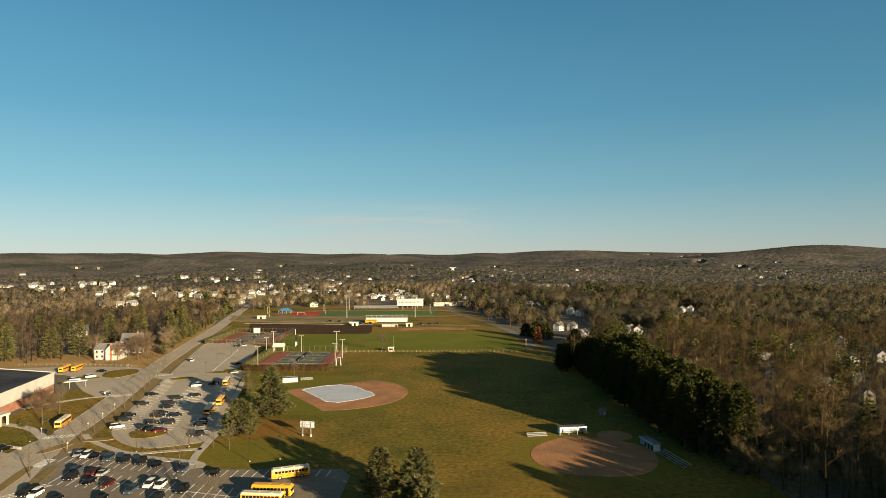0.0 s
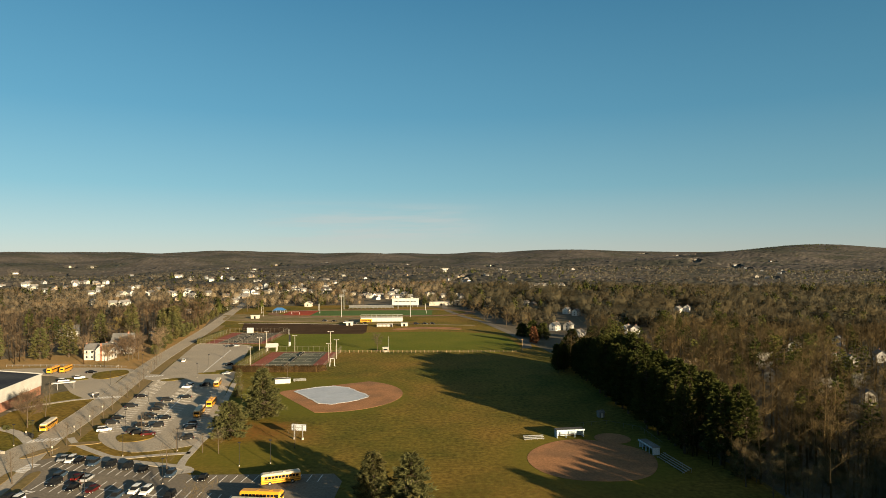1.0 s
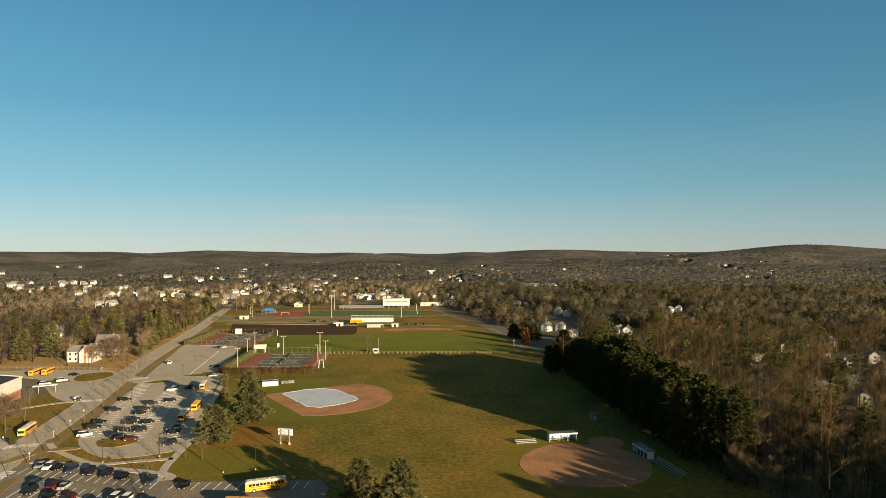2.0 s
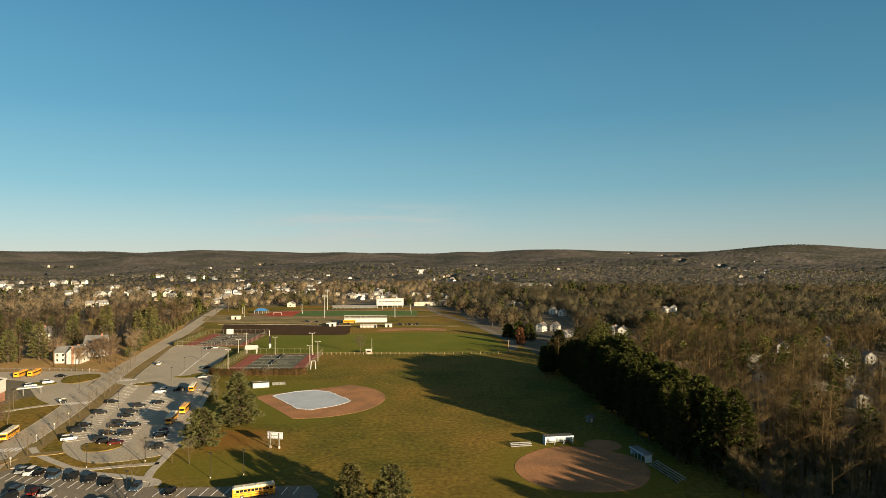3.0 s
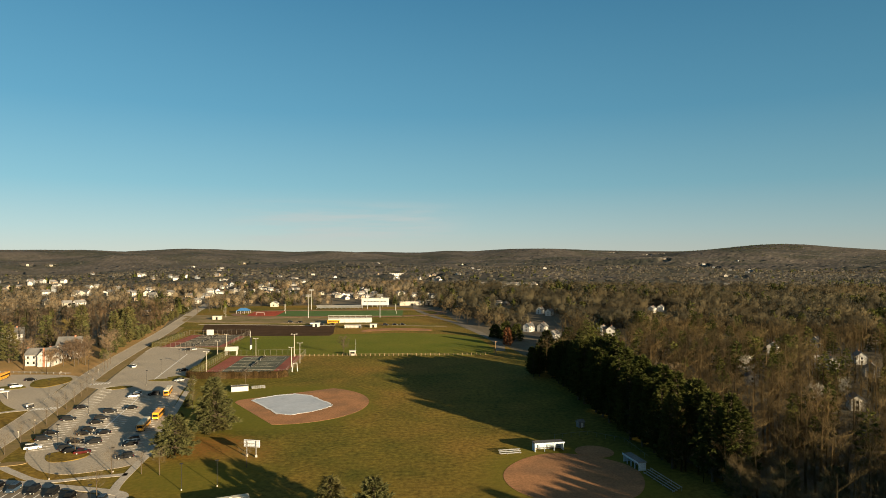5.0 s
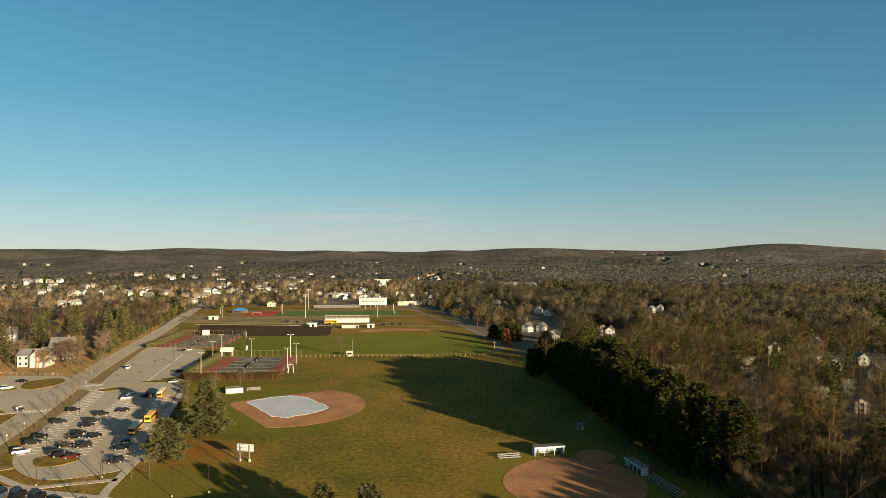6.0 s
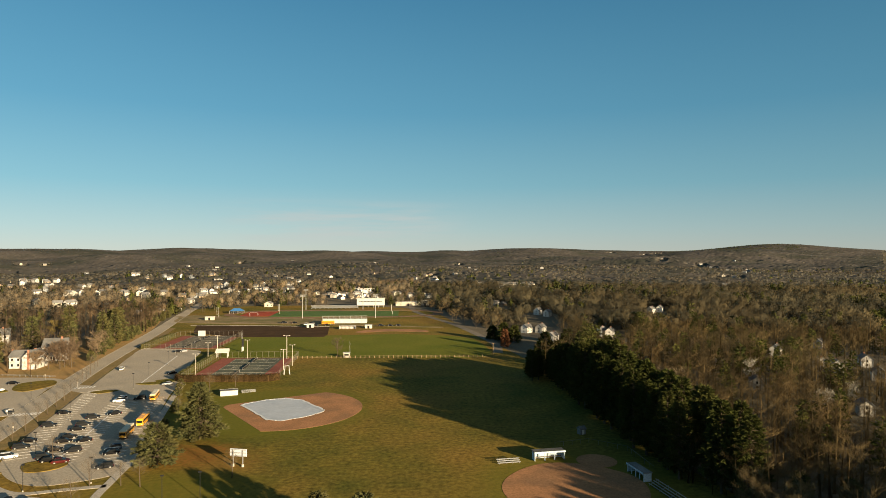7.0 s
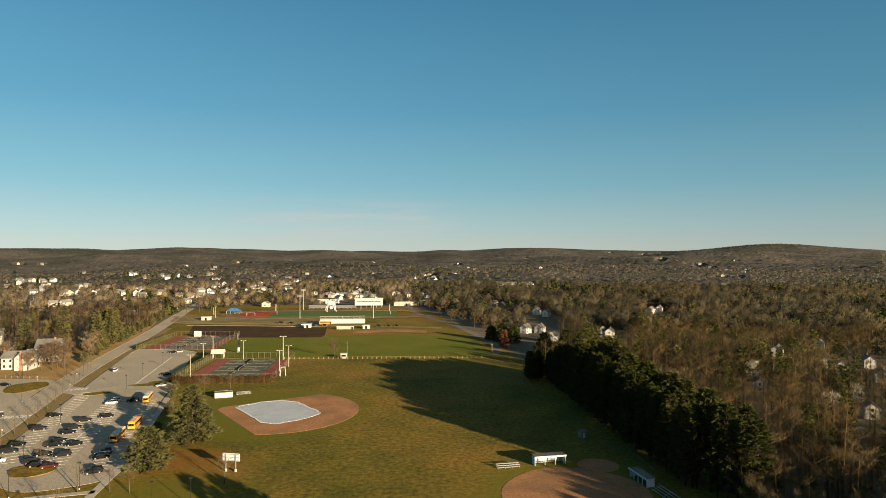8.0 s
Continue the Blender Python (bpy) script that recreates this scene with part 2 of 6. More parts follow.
# darker than OLIVE_NEEDLES: the pine row's shaded side is in the base colour
DARK_NEEDLES = surface("shade_dark_pine_needles", (0.056, 0.065, 0.016), (0.034, 0.04, 0.0105), 0.12, 0.8, 0.9, (0.062, 0.066, 0.018), 0.05, island=0.15, through=0.22, stand=0.25)
OLIVE_NEEDLES = surface("olive_needles", (0.078, 0.086, 0.022), (0.044, 0.052, 0.014), 0.12, 0.8, 0.9, (0.088, 0.09, 0.025), 0.05, island=0.2, through=0.3, stand=0.25)
BROWN_LEAVES = surface("russet_leaves", (0.2, 0.085, 0.04), (0.15, 0.07, 0.035), 0.2, 1.0, 0.9, island=0.35, through=0.3)
GOLD_TWIGS = surface("golden_willow_twigs", (0.25, 0.18, 0.06), (0.19, 0.15, 0.05), 0.2, 1.0, 0.9, island=0.35, through=0.3)
HEDGE_LEAVES = surface("brown_hedge_leaves", (0.085, 0.052, 0.022), (0.055, 0.038, 0.016), 0.4, 2.0, 0.9, island=0.4, through=0.3)
BLUE = surface("blue_paint", (0.05, 0.16, 0.36), (0.045, 0.14, 0.32), 0.5, 2, 0.5)


# ---- building tools ----
def mesh_of(name, bm, material):
    me = bpy.data.meshes.new(name)
    bm.to_mesh(me)
    bm.free()
    for m in (material if isinstance(material, (list, tuple)) else (material,)):
        me.materials.append(m)
    return me


def part(name, bm, material, parent=None, label=""):
    ob = new(name, mesh_of(name, bm, material))
    if parent is not None:
        ob.parent = parent
    if label:
        tagged(ob, label)
    return ob


def thing(name, label, category, group="", m=None, kind=""):
    ob = new(name)
    ob.empty_display_size = 0.3
    if m is not None:
        ob.matrix_basis = m
    return tagged(ob, label, category, group, kind)


def add_box(bm, x0, y0, z0, x1, y1, z1, taper=0.0, mat=0):
    """A box with its top drawn in by taper."""
    t = taper
    v = [bm.verts.new(c) for c in ((x0, y0, z0), (x1, y0, z0), (x1, y1, z0), (x0, y1, z0),
                                   (x0 + t, y0 + t, z1), (x1 - t, y0 + t, z1), (x1 - t, y1 - t, z1), (x0 + t, y1 - t, z1))]
    for f in ((3, 2, 1, 0), (4, 5, 6, 7), (0, 1, 5, 4), (1, 2, 6, 5), (2, 3, 7, 6), (3, 0, 4, 7)):
        bm.faces.new([v[i] for i in f]).material_index = mat
    return v


def box(x0, y0, z0, x1, y1, z1, bevel=0.0, taper=0.0):
    bm = bmesh.new()
    add_box(bm, x0, y0, z0, x1, y1, z1, taper)
    if bevel:
        bmesh.ops.bevel(bm, geom=bm.edges[:], offset=bevel, segments=2, affect="EDGES")
    return bm


def add_tube(bm, a, b, ra, rb, sides=6, caps=True):
    a, b = Vector(a), Vector(b)
    q = (b - a).to_track_quat("Z", "Y")
    rings = []
    for c, r in ((a, ra), (b, rb)):
        rings.append([bm.verts.new(c + q @ Vector((r * math.cos(2 * math.pi * i / sides), r * math.sin(2 * math.pi * i / sides), 0))) for i in range(sides)])
    for i in range(sides):
        j = (i + 1) % sides
        bm.faces.new((rings[0][i], rings[0][j], rings[1][j], rings[1][i]))
    if caps:
        bm.faces.new(rings[1])
        bm.faces.new(rings[0][::-1])


def tube(a, b, ra, rb=None, sides=8):
    bm = bmesh.new()
    add_tube(bm, a, b, ra, ra if rb is None else rb, sides)
    return bm


def smooth_loop(pts, steps=6):
    """A closed Catmull-Rom loop through a few corners."""
    out, n = [], len(pts)
    for i in range(n):
        p0, p1, p2, p3 = (Vector(pts[(i + k) % n]) for k in (-1, 0, 1, 2))
        for s in range(steps):
            t = s / steps
            out.append(0.5 * ((2 * p1) + (p2 - p0) * t + (2 * p0 - 5 * p1 + 4 * p2 - p3) * t * t + (3 * p1 - p0 - 3 * p2 + p3) * t ** 3))
    return out


def smooth_line(pts, steps=6):
    out, n = [], len(pts)
    for i in range(n - 1):
        p0, p1, p2, p3 = (Vector(pts[min(max(i + k, 0), n - 1)]) for k in (-1, 0, 1, 2))
        for s in range(steps):
            t = s / steps
            out.append(0.5 * ((2 * p1) + (p2 - p0) * t + (2 * p0 - 5 * p1 + 4 * p2 - p3) * t * t + (3 * p1 - p0 - 3 * p2 + p3) * t ** 3))
    return out + [Vector(pts[-1])]


def slab(outline, z0, z1):
    """A flat piece of ground with a real edge."""
    bm = bmesh.new()
    top = [bm.verts.new((p[0], p[1], z1)) for p in outline]
    low = [bm.verts.new((p[0], p[1], z0)) for p in outline]
    f = bm.faces.new(top)
    f.normal_update()
    if f.normal.z < 0:
        f.normal_flip()
    n = len(top)
    for i in range(n):
        j = (i + 1) % n
        bm.faces.new((low[i], low[j], top[j], top[i]))
    bmesh.ops.triangulate(bm, faces=[f])
    return bm


def ribbon(pts, width, z, thick=0.05):
    bm = bmesh.new()
    rows = []
    for i, p in enumerate(pts):
        d = (Vector(pts[min(i + 1, len(pts) - 1)]) - Vector(pts[max(i - 1, 0)])).normalized()
        s = Vector((-d.y, d.x)) * width / 2
        rows.append([bm.verts.new((p[0] + s.x, p[1] + s.y, z)), bm.verts.new((p[0] - s.x, p[1] - s.y, z)),
                     bm.verts.new((p[0] - s.x, p[1] - s.y, z - thick)), bm.verts.new((p[0] + s.x, p[1] + s.y, z - thick))])
    for a, b in zip(rows, rows[1:]):
        for i in range(4):
            j = (i + 1) % 4
            bm.faces.new((a[j], b[j], b[i], a[i]))
    return bm


def ground_piece(name, bm, material, label, category="ground"):
    return tagged(new(name, mesh_of(name, bm, material)), label, category, kind="structure")


def smoothstep(a, b, x):
    t = np.clip((x - a) / (b - a), 0, 1)
    return t * t * (3 - 2 * t)


# ---- terrain: level round the school, hills all round at three to five kilometres ----
HILLS = ((-0.62, 0.2, 25), (-0.33, 0.10, 27), (-0.12, 0.08, 8), (0.06, 0.03, 10), (0.2, 0.10, 26), (0.62, 0.16, 36))


def height(x, y):
    x, y = np.asarray(x, float), np.asarray(y, float)
    d = np.hypot(x, y)
    a = np.arctan2(x, np.maximum(y, 1.0))
    crest = 36 + sum(h * np.exp(-((np.tan(np.clip(a, -1.2, 1.2)) - c) / w) ** 2) for c, w, h in HILLS)
    z = crest * smoothstep(1300, 4100, d) ** 1.3
    roll = np.sin(x / 310 + 1.3) * np.cos(y / 270 + 0.4) + 0.6 * np.sin(x / 170 - y / 210) + 0.5 * np.sin(x / 95 + y / 140 + 2)
    ridge = np.sin(d / 150 + 2.2 * np.sin(3.1 * a + 0.5) + 1.3 * np.sin(7 * a)) + 0.5 * np.sin(d / 83 - 2.0 * np.sin(5 * a))
    z = z + 6.5 * ridge * smoothstep(1500, 2300, d) * (1 - smoothstep(3300, 3900, d))
    return z + roll * (3.0 * smoothstep(800, 1500, d) + 6.5 * smoothstep(1500, 2400, d) - 4.0 * smoothstep(3400, 4100, d))


def make_ground():
    rings = np.concatenate([[1, 300, 600], np.arange(700, 1600, 60), np.arange(1600, 4960, 80)])
    n = 200
    ang = np.arange(n) * 2 * math.pi / n
    r, a = np.meshgrid(rings, ang, indexing="ij")
    x, y = r * np.sin(a), r * np.cos(a)
    co = np.stack([x, y, height(x, y)], -1).reshape(-1, 3)
    faces = []
    for i in range(len(rings) - 1):
        for j in range(n):
            k = (j + 1) % n
            faces.append((i * n + k, i * n + j, (i + 1) * n + j, (i + 1) * n + k))
    faces.append([j for j in range(n)][::-1])
    me = bpy.data.meshes.new("ground")
    me.from_pydata([tuple(c) for c in co], [], faces)
    me.polygons.foreach_set("use_smooth", [True] * len(me.polygons))
    me.materials.append(LITTER)
    return tagged(new("ground", me), "brown leaf-strewn ground running out to wooded hills", "ground", kind="structure")


make_ground()

# patches that fade into the grass
def fade_patch(m, x, y, r0, r1, a, b, ragged=10.0, scale=0.09, strength=1.0, stretch=1.0):
    """Lay ground cover of colours a and b round a spot, solid within r0 and gone past r1."""
    n, l = m.node_tree.nodes, m.node_tree.links
    base = n["Principled BSDF"].inputs["Base Color"]
    under = base.links[0].from_socket
    vec = n.new("ShaderNodeNewGeometry").outputs["Position"]
    off = n.new("ShaderNodeVectorMath")
    off.operation = "SUBTRACT"
    off.inputs[1].default_value = (x, y, 0)
    l.new(vec, off.inputs[0])
    flat = n.new("ShaderNodeVectorMath")
    flat.operation = "MULTIPLY"
    flat.inputs[1].default_value = (1, stretch, 0)
    l.new(off.outputs[0], flat.inputs[0])
    far = n.new("ShaderNodeVectorMath")
    far.operation = "LENGTH"
    l.new(flat.outputs[0], far.inputs[0])
    rough = noise_of(n, l, vec, scale, 7, 0.25, 0.75, 0.68)
    add = n.new("ShaderNodeMath")
    add.operation = "MULTIPLY_ADD"
    add.inputs[1].default_value = ragged
    l.new(rough, add.inputs[0])
    l.new(far.outputs["Value"], add.inputs[2])
    cover = n.new("ShaderNodeMapRange")
    cover.inputs[1].default_value, cover.inputs[2].default_value = r0 + ragged / 2, r1 + ragged / 2
    cover.inputs[3].default_value, cover.inputs[4].default_value = strength, 0.0
    l.new(add.outputs[0], cover.inputs[0])
    tone = ramp_mix(n, l, noise_of(n, l, vec, 0.8, 5, 0.3, 0.7), a, b)
    l.new(ramp_mix(n, l, cover.outputs[0], under, tone), base)


fade_patch(LAWN, -56.3, 213, 4, 16, (0.25, 0.1, 0.025), (0.14, 0.085, 0.018), 13, 0.1, 0.85)
fade_patch(LAWN, -43, 205, 2, 9, (0.24, 0.115, 0.03), (0.15, 0.1, 0.02), 9, 0.12, 0.6)
fade_patch(LAWN, -48, 263, 30, 42, (0.088, 0.096, 0.011), (0.125, 0.112, 0.015), 10, 0.06, 0.85)
fade_patch(LAWN, -53.5, 186, 12, 26, (0.1, 0.1, 0.012), (0.14, 0.115, 0.016), 14, 0.06, 0.8, 1.6)
fade_patch(LAWN, 44, 185, 20, 31, (0.1, 0.102, 0.012), (0.15, 0.122, 0.018), 10, 0.06, 0.7)
fade_patch(LAWN, 20, 140, 10, 50, (0.24, 0.115, 0.03), (0.16, 0.1, 0.02), 30, 0.04, 0.4)

# lawns and playing fields
ground_piece("lawn", slab(smooth_loop([(-149.5, 60), (70, 60), (82, 150), (76, 200), (73, 260), (68, 345), (57, 420), (45, 500), (20, 640), (-60, 700), (-160, 700), (-204, 670), (-190.7, 580), (-169, 470), (-158.6, 420), (-137.3, 330), (-116, 240), (-133.6, 180)]), -0.2, 0.03), LAWN, "dry olive and tan winter lawn", "lawn")
ground_piece("turf_field", slab(smooth_loop([(-97, 378), (-59.2, 376), (0, 374), (44, 372), (50, 410), (40, 450), (0, 468), (-59.8, 464), (-105.7, 462)], 4), -0.1, 0.06), TURF, "green mown outfield turf behind the fence", "field")
ground_piece("verge_lawn", slab(smooth_loop([(-148.4, 190), (-130.3, 205), (-137.9, 245), (-147.8, 275), (-159.8, 268), (-154.1, 225)], 5), -0.1, 0.05), LAWN, "lawn strip between the school and the drive", "lawn")
ground_piece("hill_lawn", slab(smooth_loop([(-242.3, 330), (-149.4, 322), (-157, 360), (-168.6, 430), (-187.7, 520), (-214.1, 600), (-238.9, 590), (-212.1, 480), (-221.7, 400)], 5), -0.1, 0.05), NEEDLES_GROUND, "rust-brown leaf-covered bank below the house", "lawn")
ground_piece("mulch_field", slab([(-160, 531), (-152, 500), (-147, 484), (-123, 469), (-118, 462), (-90, 459), (-53, 458), (-52, 470), (-56, 514), (-70, 517), (-110, 524), (-140, 529)], -0.1, 0.1), SOIL, "strip of bare dark-brown soil", "field")

ground_piece("soil_rim", ribbon(smooth_line([(-165, 532), (-152, 531.5), (-138, 530), (-99.1, 524), (-56, 516)]), 2.0, 0.12, 0.2), CONCRETE, "pale dirt track along the bare soil", "path")

# baseball diamond
AXIS = radians(-14)
HOME = Vector((-60.8, 268.8))
axis = Vector((math.cos(AXIS), math.sin(AXIS)))
across = Vector((-axis.y, axis.x))
MOUND = HOME + axis * 18.4


def clay_outline():
    pts = []
    for i in range(61):
        a = radians(-118 + 236 * i / 60)
        p = MOUND + (axis * math.cos(a) + across * math.sin(a)) * 29
        rel = p - HOME
        if abs(rel.dot(across)) <= rel.dot(axis) + 5:
            pts.append(p)
    back = [HOME + axis * (-4.5 * math.cos(radians(b))) + across * (4.5 * math.sin(radians(b))) for b in (60, 30, 0, -30, -60)]
    return pts + back


ground_piece("baseball_infield", slab(clay_outline(), -0.1, 0.07), CLAY, "reddish-brown clay of the baseball infield", "infield")
tarp_pts = [Vector(p) for p in ((-59.2, 270.4), (-58.2, 272.8), (-52.2, 278.2), (-44.8, 280.8), (-37.9, 277.3), (-27.7, 261.6), (-27.5, 259.6), (-31.9, 253.0), (-40, 247.5), (-45.3, 249.2))]


def make_tarp():
    cover = thing("infield_tarp", "pale grey tarpaulin with white edges spread over the baseball infield", "tarpaulin")
    edge, rnd = [], random.Random(4)
    for i, p in enumerate(tarp_pts):
        q = tarp_pts[(i + 1) % len(tarp_pts)]
        for s in range(8):
            edge.append(p.lerp(q, s / 8) + Vector((rnd.uniform(-0.3, 0.3), rnd.uniform(-0.3, 0.3))))
    part("sheet", slab(edge, 0.07, 0.16), TARP, cover)
    part("hem", ribbon(edge + edge[:1], 0.8, 0.19, 0.04), TARP_EDGE, cover, "white folded hem weighed down along the edge")


make_tarp()
ground_piece("softball_infield", slab([(43.4 + 17.9 * math.cos(a) + 0.5 * math.sin(3 * a), 181.8 + 17.9 * math.sin(a) + 0.5 * math.cos(4 * a)) for a in np.linspace(0, 2 * math.pi, 60, endpoint=False)], -0.1, 0.07), CLAY, "reddish-brown clay of the softball infield", "infield")
ground_piece("home_plate_clay", slab([(54.5 + 5.5 * math.cos(a), 201 + 5.5 * math.sin(a)) for a in np.linspace(0, 2 * math.pi, 30, endpoint=False)], -0.1, 0.078), CLAY, "worn clay round home plate", "infield")

# roads and car parks
DRIVE = smooth_line([(-69.9, 20), (-87.3, 90), (-99.9, 135), (-110.6, 168), (-120.3, 200), (-125.1, 226), (-130.1, 252), (-141.5, 302), (-151.6, 350), (-163.6, 420), (-177.3, 500), (-194.9, 590), (-208, 660), (-224, 745), (-250, 860), (-290, 1000)])
ground_piece("drive_road", ribbon(DRIVE, 8.5, 0.08, 0.2), ASPHALT, "long grey asphalt drive past the school", "road")
ground_piece("verge", ribbon([Vector((p.x + 6.9, p.y + 1.5)) for p in DRIVE[:62]], 5.0, 0.06, 0.2), VERGE, "worn grass verge between drive and car park", "verge")
ground_piece("verge", ribbon([Vector((p.x - 9, p.y - 1.5)) for p in DRIVE[:58]], 11, 0.045, 0.2), LAWN, "worn grass verge beside the drive", "verge")
LOT = smooth_loop([(-108.3, 209), (-114.2, 228), (-119.5, 250), (-125.7, 280), (-132.4, 310), (-140.1, 345), (-152.6, 408), (-146.5, 413), (-118.7, 404), (-112.8, 385), (-102.2, 335), (-96.4, 322), (-93.5, 295), (-85.8, 262), (-78.1, 235), (-72.2, 212), (-72.3, 199), (-80.4, 193), (-89.4, 191), (-99.3, 197)], 4)
ground_piece("north_car_park", slab(LOT, -0.1, 0.08), ASPHALT, "grey asphalt car park with white bay lines", "car park")
ground_piece("kerb", ribbon([LOT[i] for i in range(len(LOT)) if LOT[i][1] > 383], 0.6, 0.16, 0.2), CONCRETE, "pale concrete kerb round the end of the car park", "kerb")
for side in (-4.5, 4.5):
    ground_piece("kerb", ribbon([Vector((p.x + side, p.y + side * 0.23)) for p in DRIVE[:70] if 207 < p.y], 0.35, 0.13, 0.2), CONCRETE, "worn concrete kerb along the drive", "kerb")
ground_piece("car_park_link", slab([(-146.4, 314), (-133.4, 310), (-129.5, 306), (-128, 296), (-130.5, 296), (-136.5, 300), (-143.5, 301)], -0.1, 0.085), ASPHALT, "asphalt opening between drive and car park", "road")
ground_piece("junction_road", slab(smooth_loop([(-125.9, 201), (-116.1, 197), (-110.8, 181), (-104.1, 159), (-97.8, 140), (-106.9, 138), (-132.6, 166), (-127, 182)], 4), -0.1, 0.095), ASPHALT, "wide grey asphalt junction before the school", "road")
ground_piece("south_car_park", slab([(-108.5, 187), (-88.5, 181.5), (-67.5, 175), (-64.6, 171.5), (-26.7, 171.5), (-23.8, 166), (-25.5, 60), (-89.5, 60), (-98, 120), (-109.7, 158), (-117.5, 178)], -0.1, 0.09), DARK_ASPHALT, "dark asphalt car park with white bay lines", "car park")
ground_piece("bus_loop", slab(smooth_loop([(-137.8, 262), (-147.5, 303), (-153.3, 325), (-187.3, 330), (-222.3, 325), (-217.4, 312), (-182.5, 308), (-163.6, 285), (-149.8, 268)], 5), -0.1, 0.075), ASPHALT, "asphalt bus loop beside the school", "road")
ground_piece("side_drive", slab(smooth_loop([(-114.7, 150), (-120.6, 180), (-138.4, 190), (-168.5, 185), (-168.6, 165), (-138.6, 165)], 5), -0.1, 0.07), ASPHALT, "asphalt side drive in front of the school", "road")
# dark asphalt on this lane carries its tree shade in the colour
ground_piece("far_road", ribbon(smooth_line([(54, 385), (57, 420), (50, 470), (38, 530), (20, 590), (8, 660), (15, 760), (60, 900)]), 5.5, 0.09, 0.1), DARK_ASPHALT, "grey lane along the far field", "road")
ground_piece("track_service_road", ribbon(smooth_line([(-199.1, 600), (-148.1, 548), (-108.9, 540), (-69.9, 532), (-20, 520), (30, 505)]), 6, 0.105, 0.12), GRAVEL, "tan gravel service road behind the stand", "road")
ground_piece("path", ribbon(smooth_line([(-67.5, 172), (-70.5, 182), (-71.9, 195), (-74.2, 215), (-82, 250), (-89.6, 285), (-94.4, 310)]), 2.2, 0.1, 0.1), CONCRETE, "concrete footpath along the car park", "path")
ground_piece("path", ribbon(smooth_line([(-71.4, 190), (-80.5, 188), (-90.5, 186), (-100.4, 192), (-110.3, 200), (-115.3, 206)]), 2.0, 0.1, 0.1), CONCRETE, "curved concrete footpath", "path")
ground_piece("path", ribbon(smooth_line([(-124.3, 200), (-136.2, 212), (-148.2, 218), (-154.2, 218)]), 3.0, 0.1, 0.1), CONCRETE, "concrete footpath to the school door", "path")
ground_piece("path", ribbon(smooth_line([(-134.8, 262), (-143.9, 258), (-153.9, 248), (-158, 240)]), 2.4, 0.1, 0.1), CONCRETE, "concrete footpath across the school lawn", "path")
ground_piece("kerb_walk", ribbon(smooth_line([(-109.4, 188.5), (-88.5, 183), (-68.5, 177), (-65.5, 172.5)]), 2.6, 0.22, 0.25), CONCRETE, "pale concrete walk with a raised kerb", "pavement")
for outline, what in (([(-101.3, 208), (-94.3, 211), (-89.3, 207), (-91.3, 202), (-97.3, 201)], "island"), ([(-126.5, 296), (-122.5, 300), (-116.6, 299), (-121.5, 294)], "island"), ([(-115.4, 312), (-107.3, 316), (-101.4, 313), (-108.4, 310)], "island"), ([(-165.4, 316), (-155.4, 322), (-149.4, 312), (-153.5, 300), (-161.5, 303)], "island"), ([(-175.5, 300), (-167.5, 304), (-161.5, 300), (-167.5, 296)], "island"), ([(-109.3, 318), (-103.4, 322), (-98.3, 319), (-103.4, 315)], "island")):
    ground_piece("traffic_island", slab(smooth_loop(outline, 5), 0, 0.22), LAWN, "raised grass island with a kerb in the asphalt", "traffic island")

for outline in ([(-118.3, 186), (-115.5, 187), (-112.8, 195), (-114.8, 196.5), (-117.4, 192)], [(-110.8, 197.4), (-104.3, 199), (-102.9, 201), (-106.3, 201.6), (-110.7, 200)], [(-113.3, 173), (-111.1, 173.6), (-108.5, 160), (-107.1, 149), (-109.3, 149), (-111.1, 160)], [(-106.9, 173), (-104.7, 174), (-102.1, 163), (-101.4, 155), (-103.4, 155), (-105.2, 164)]):
    ground_piece("traffic_island", slab(smooth_loop(outline, 4), 0, 0.2), VERGE, "narrow worn earth island with a kerb at the junction", "traffic island")

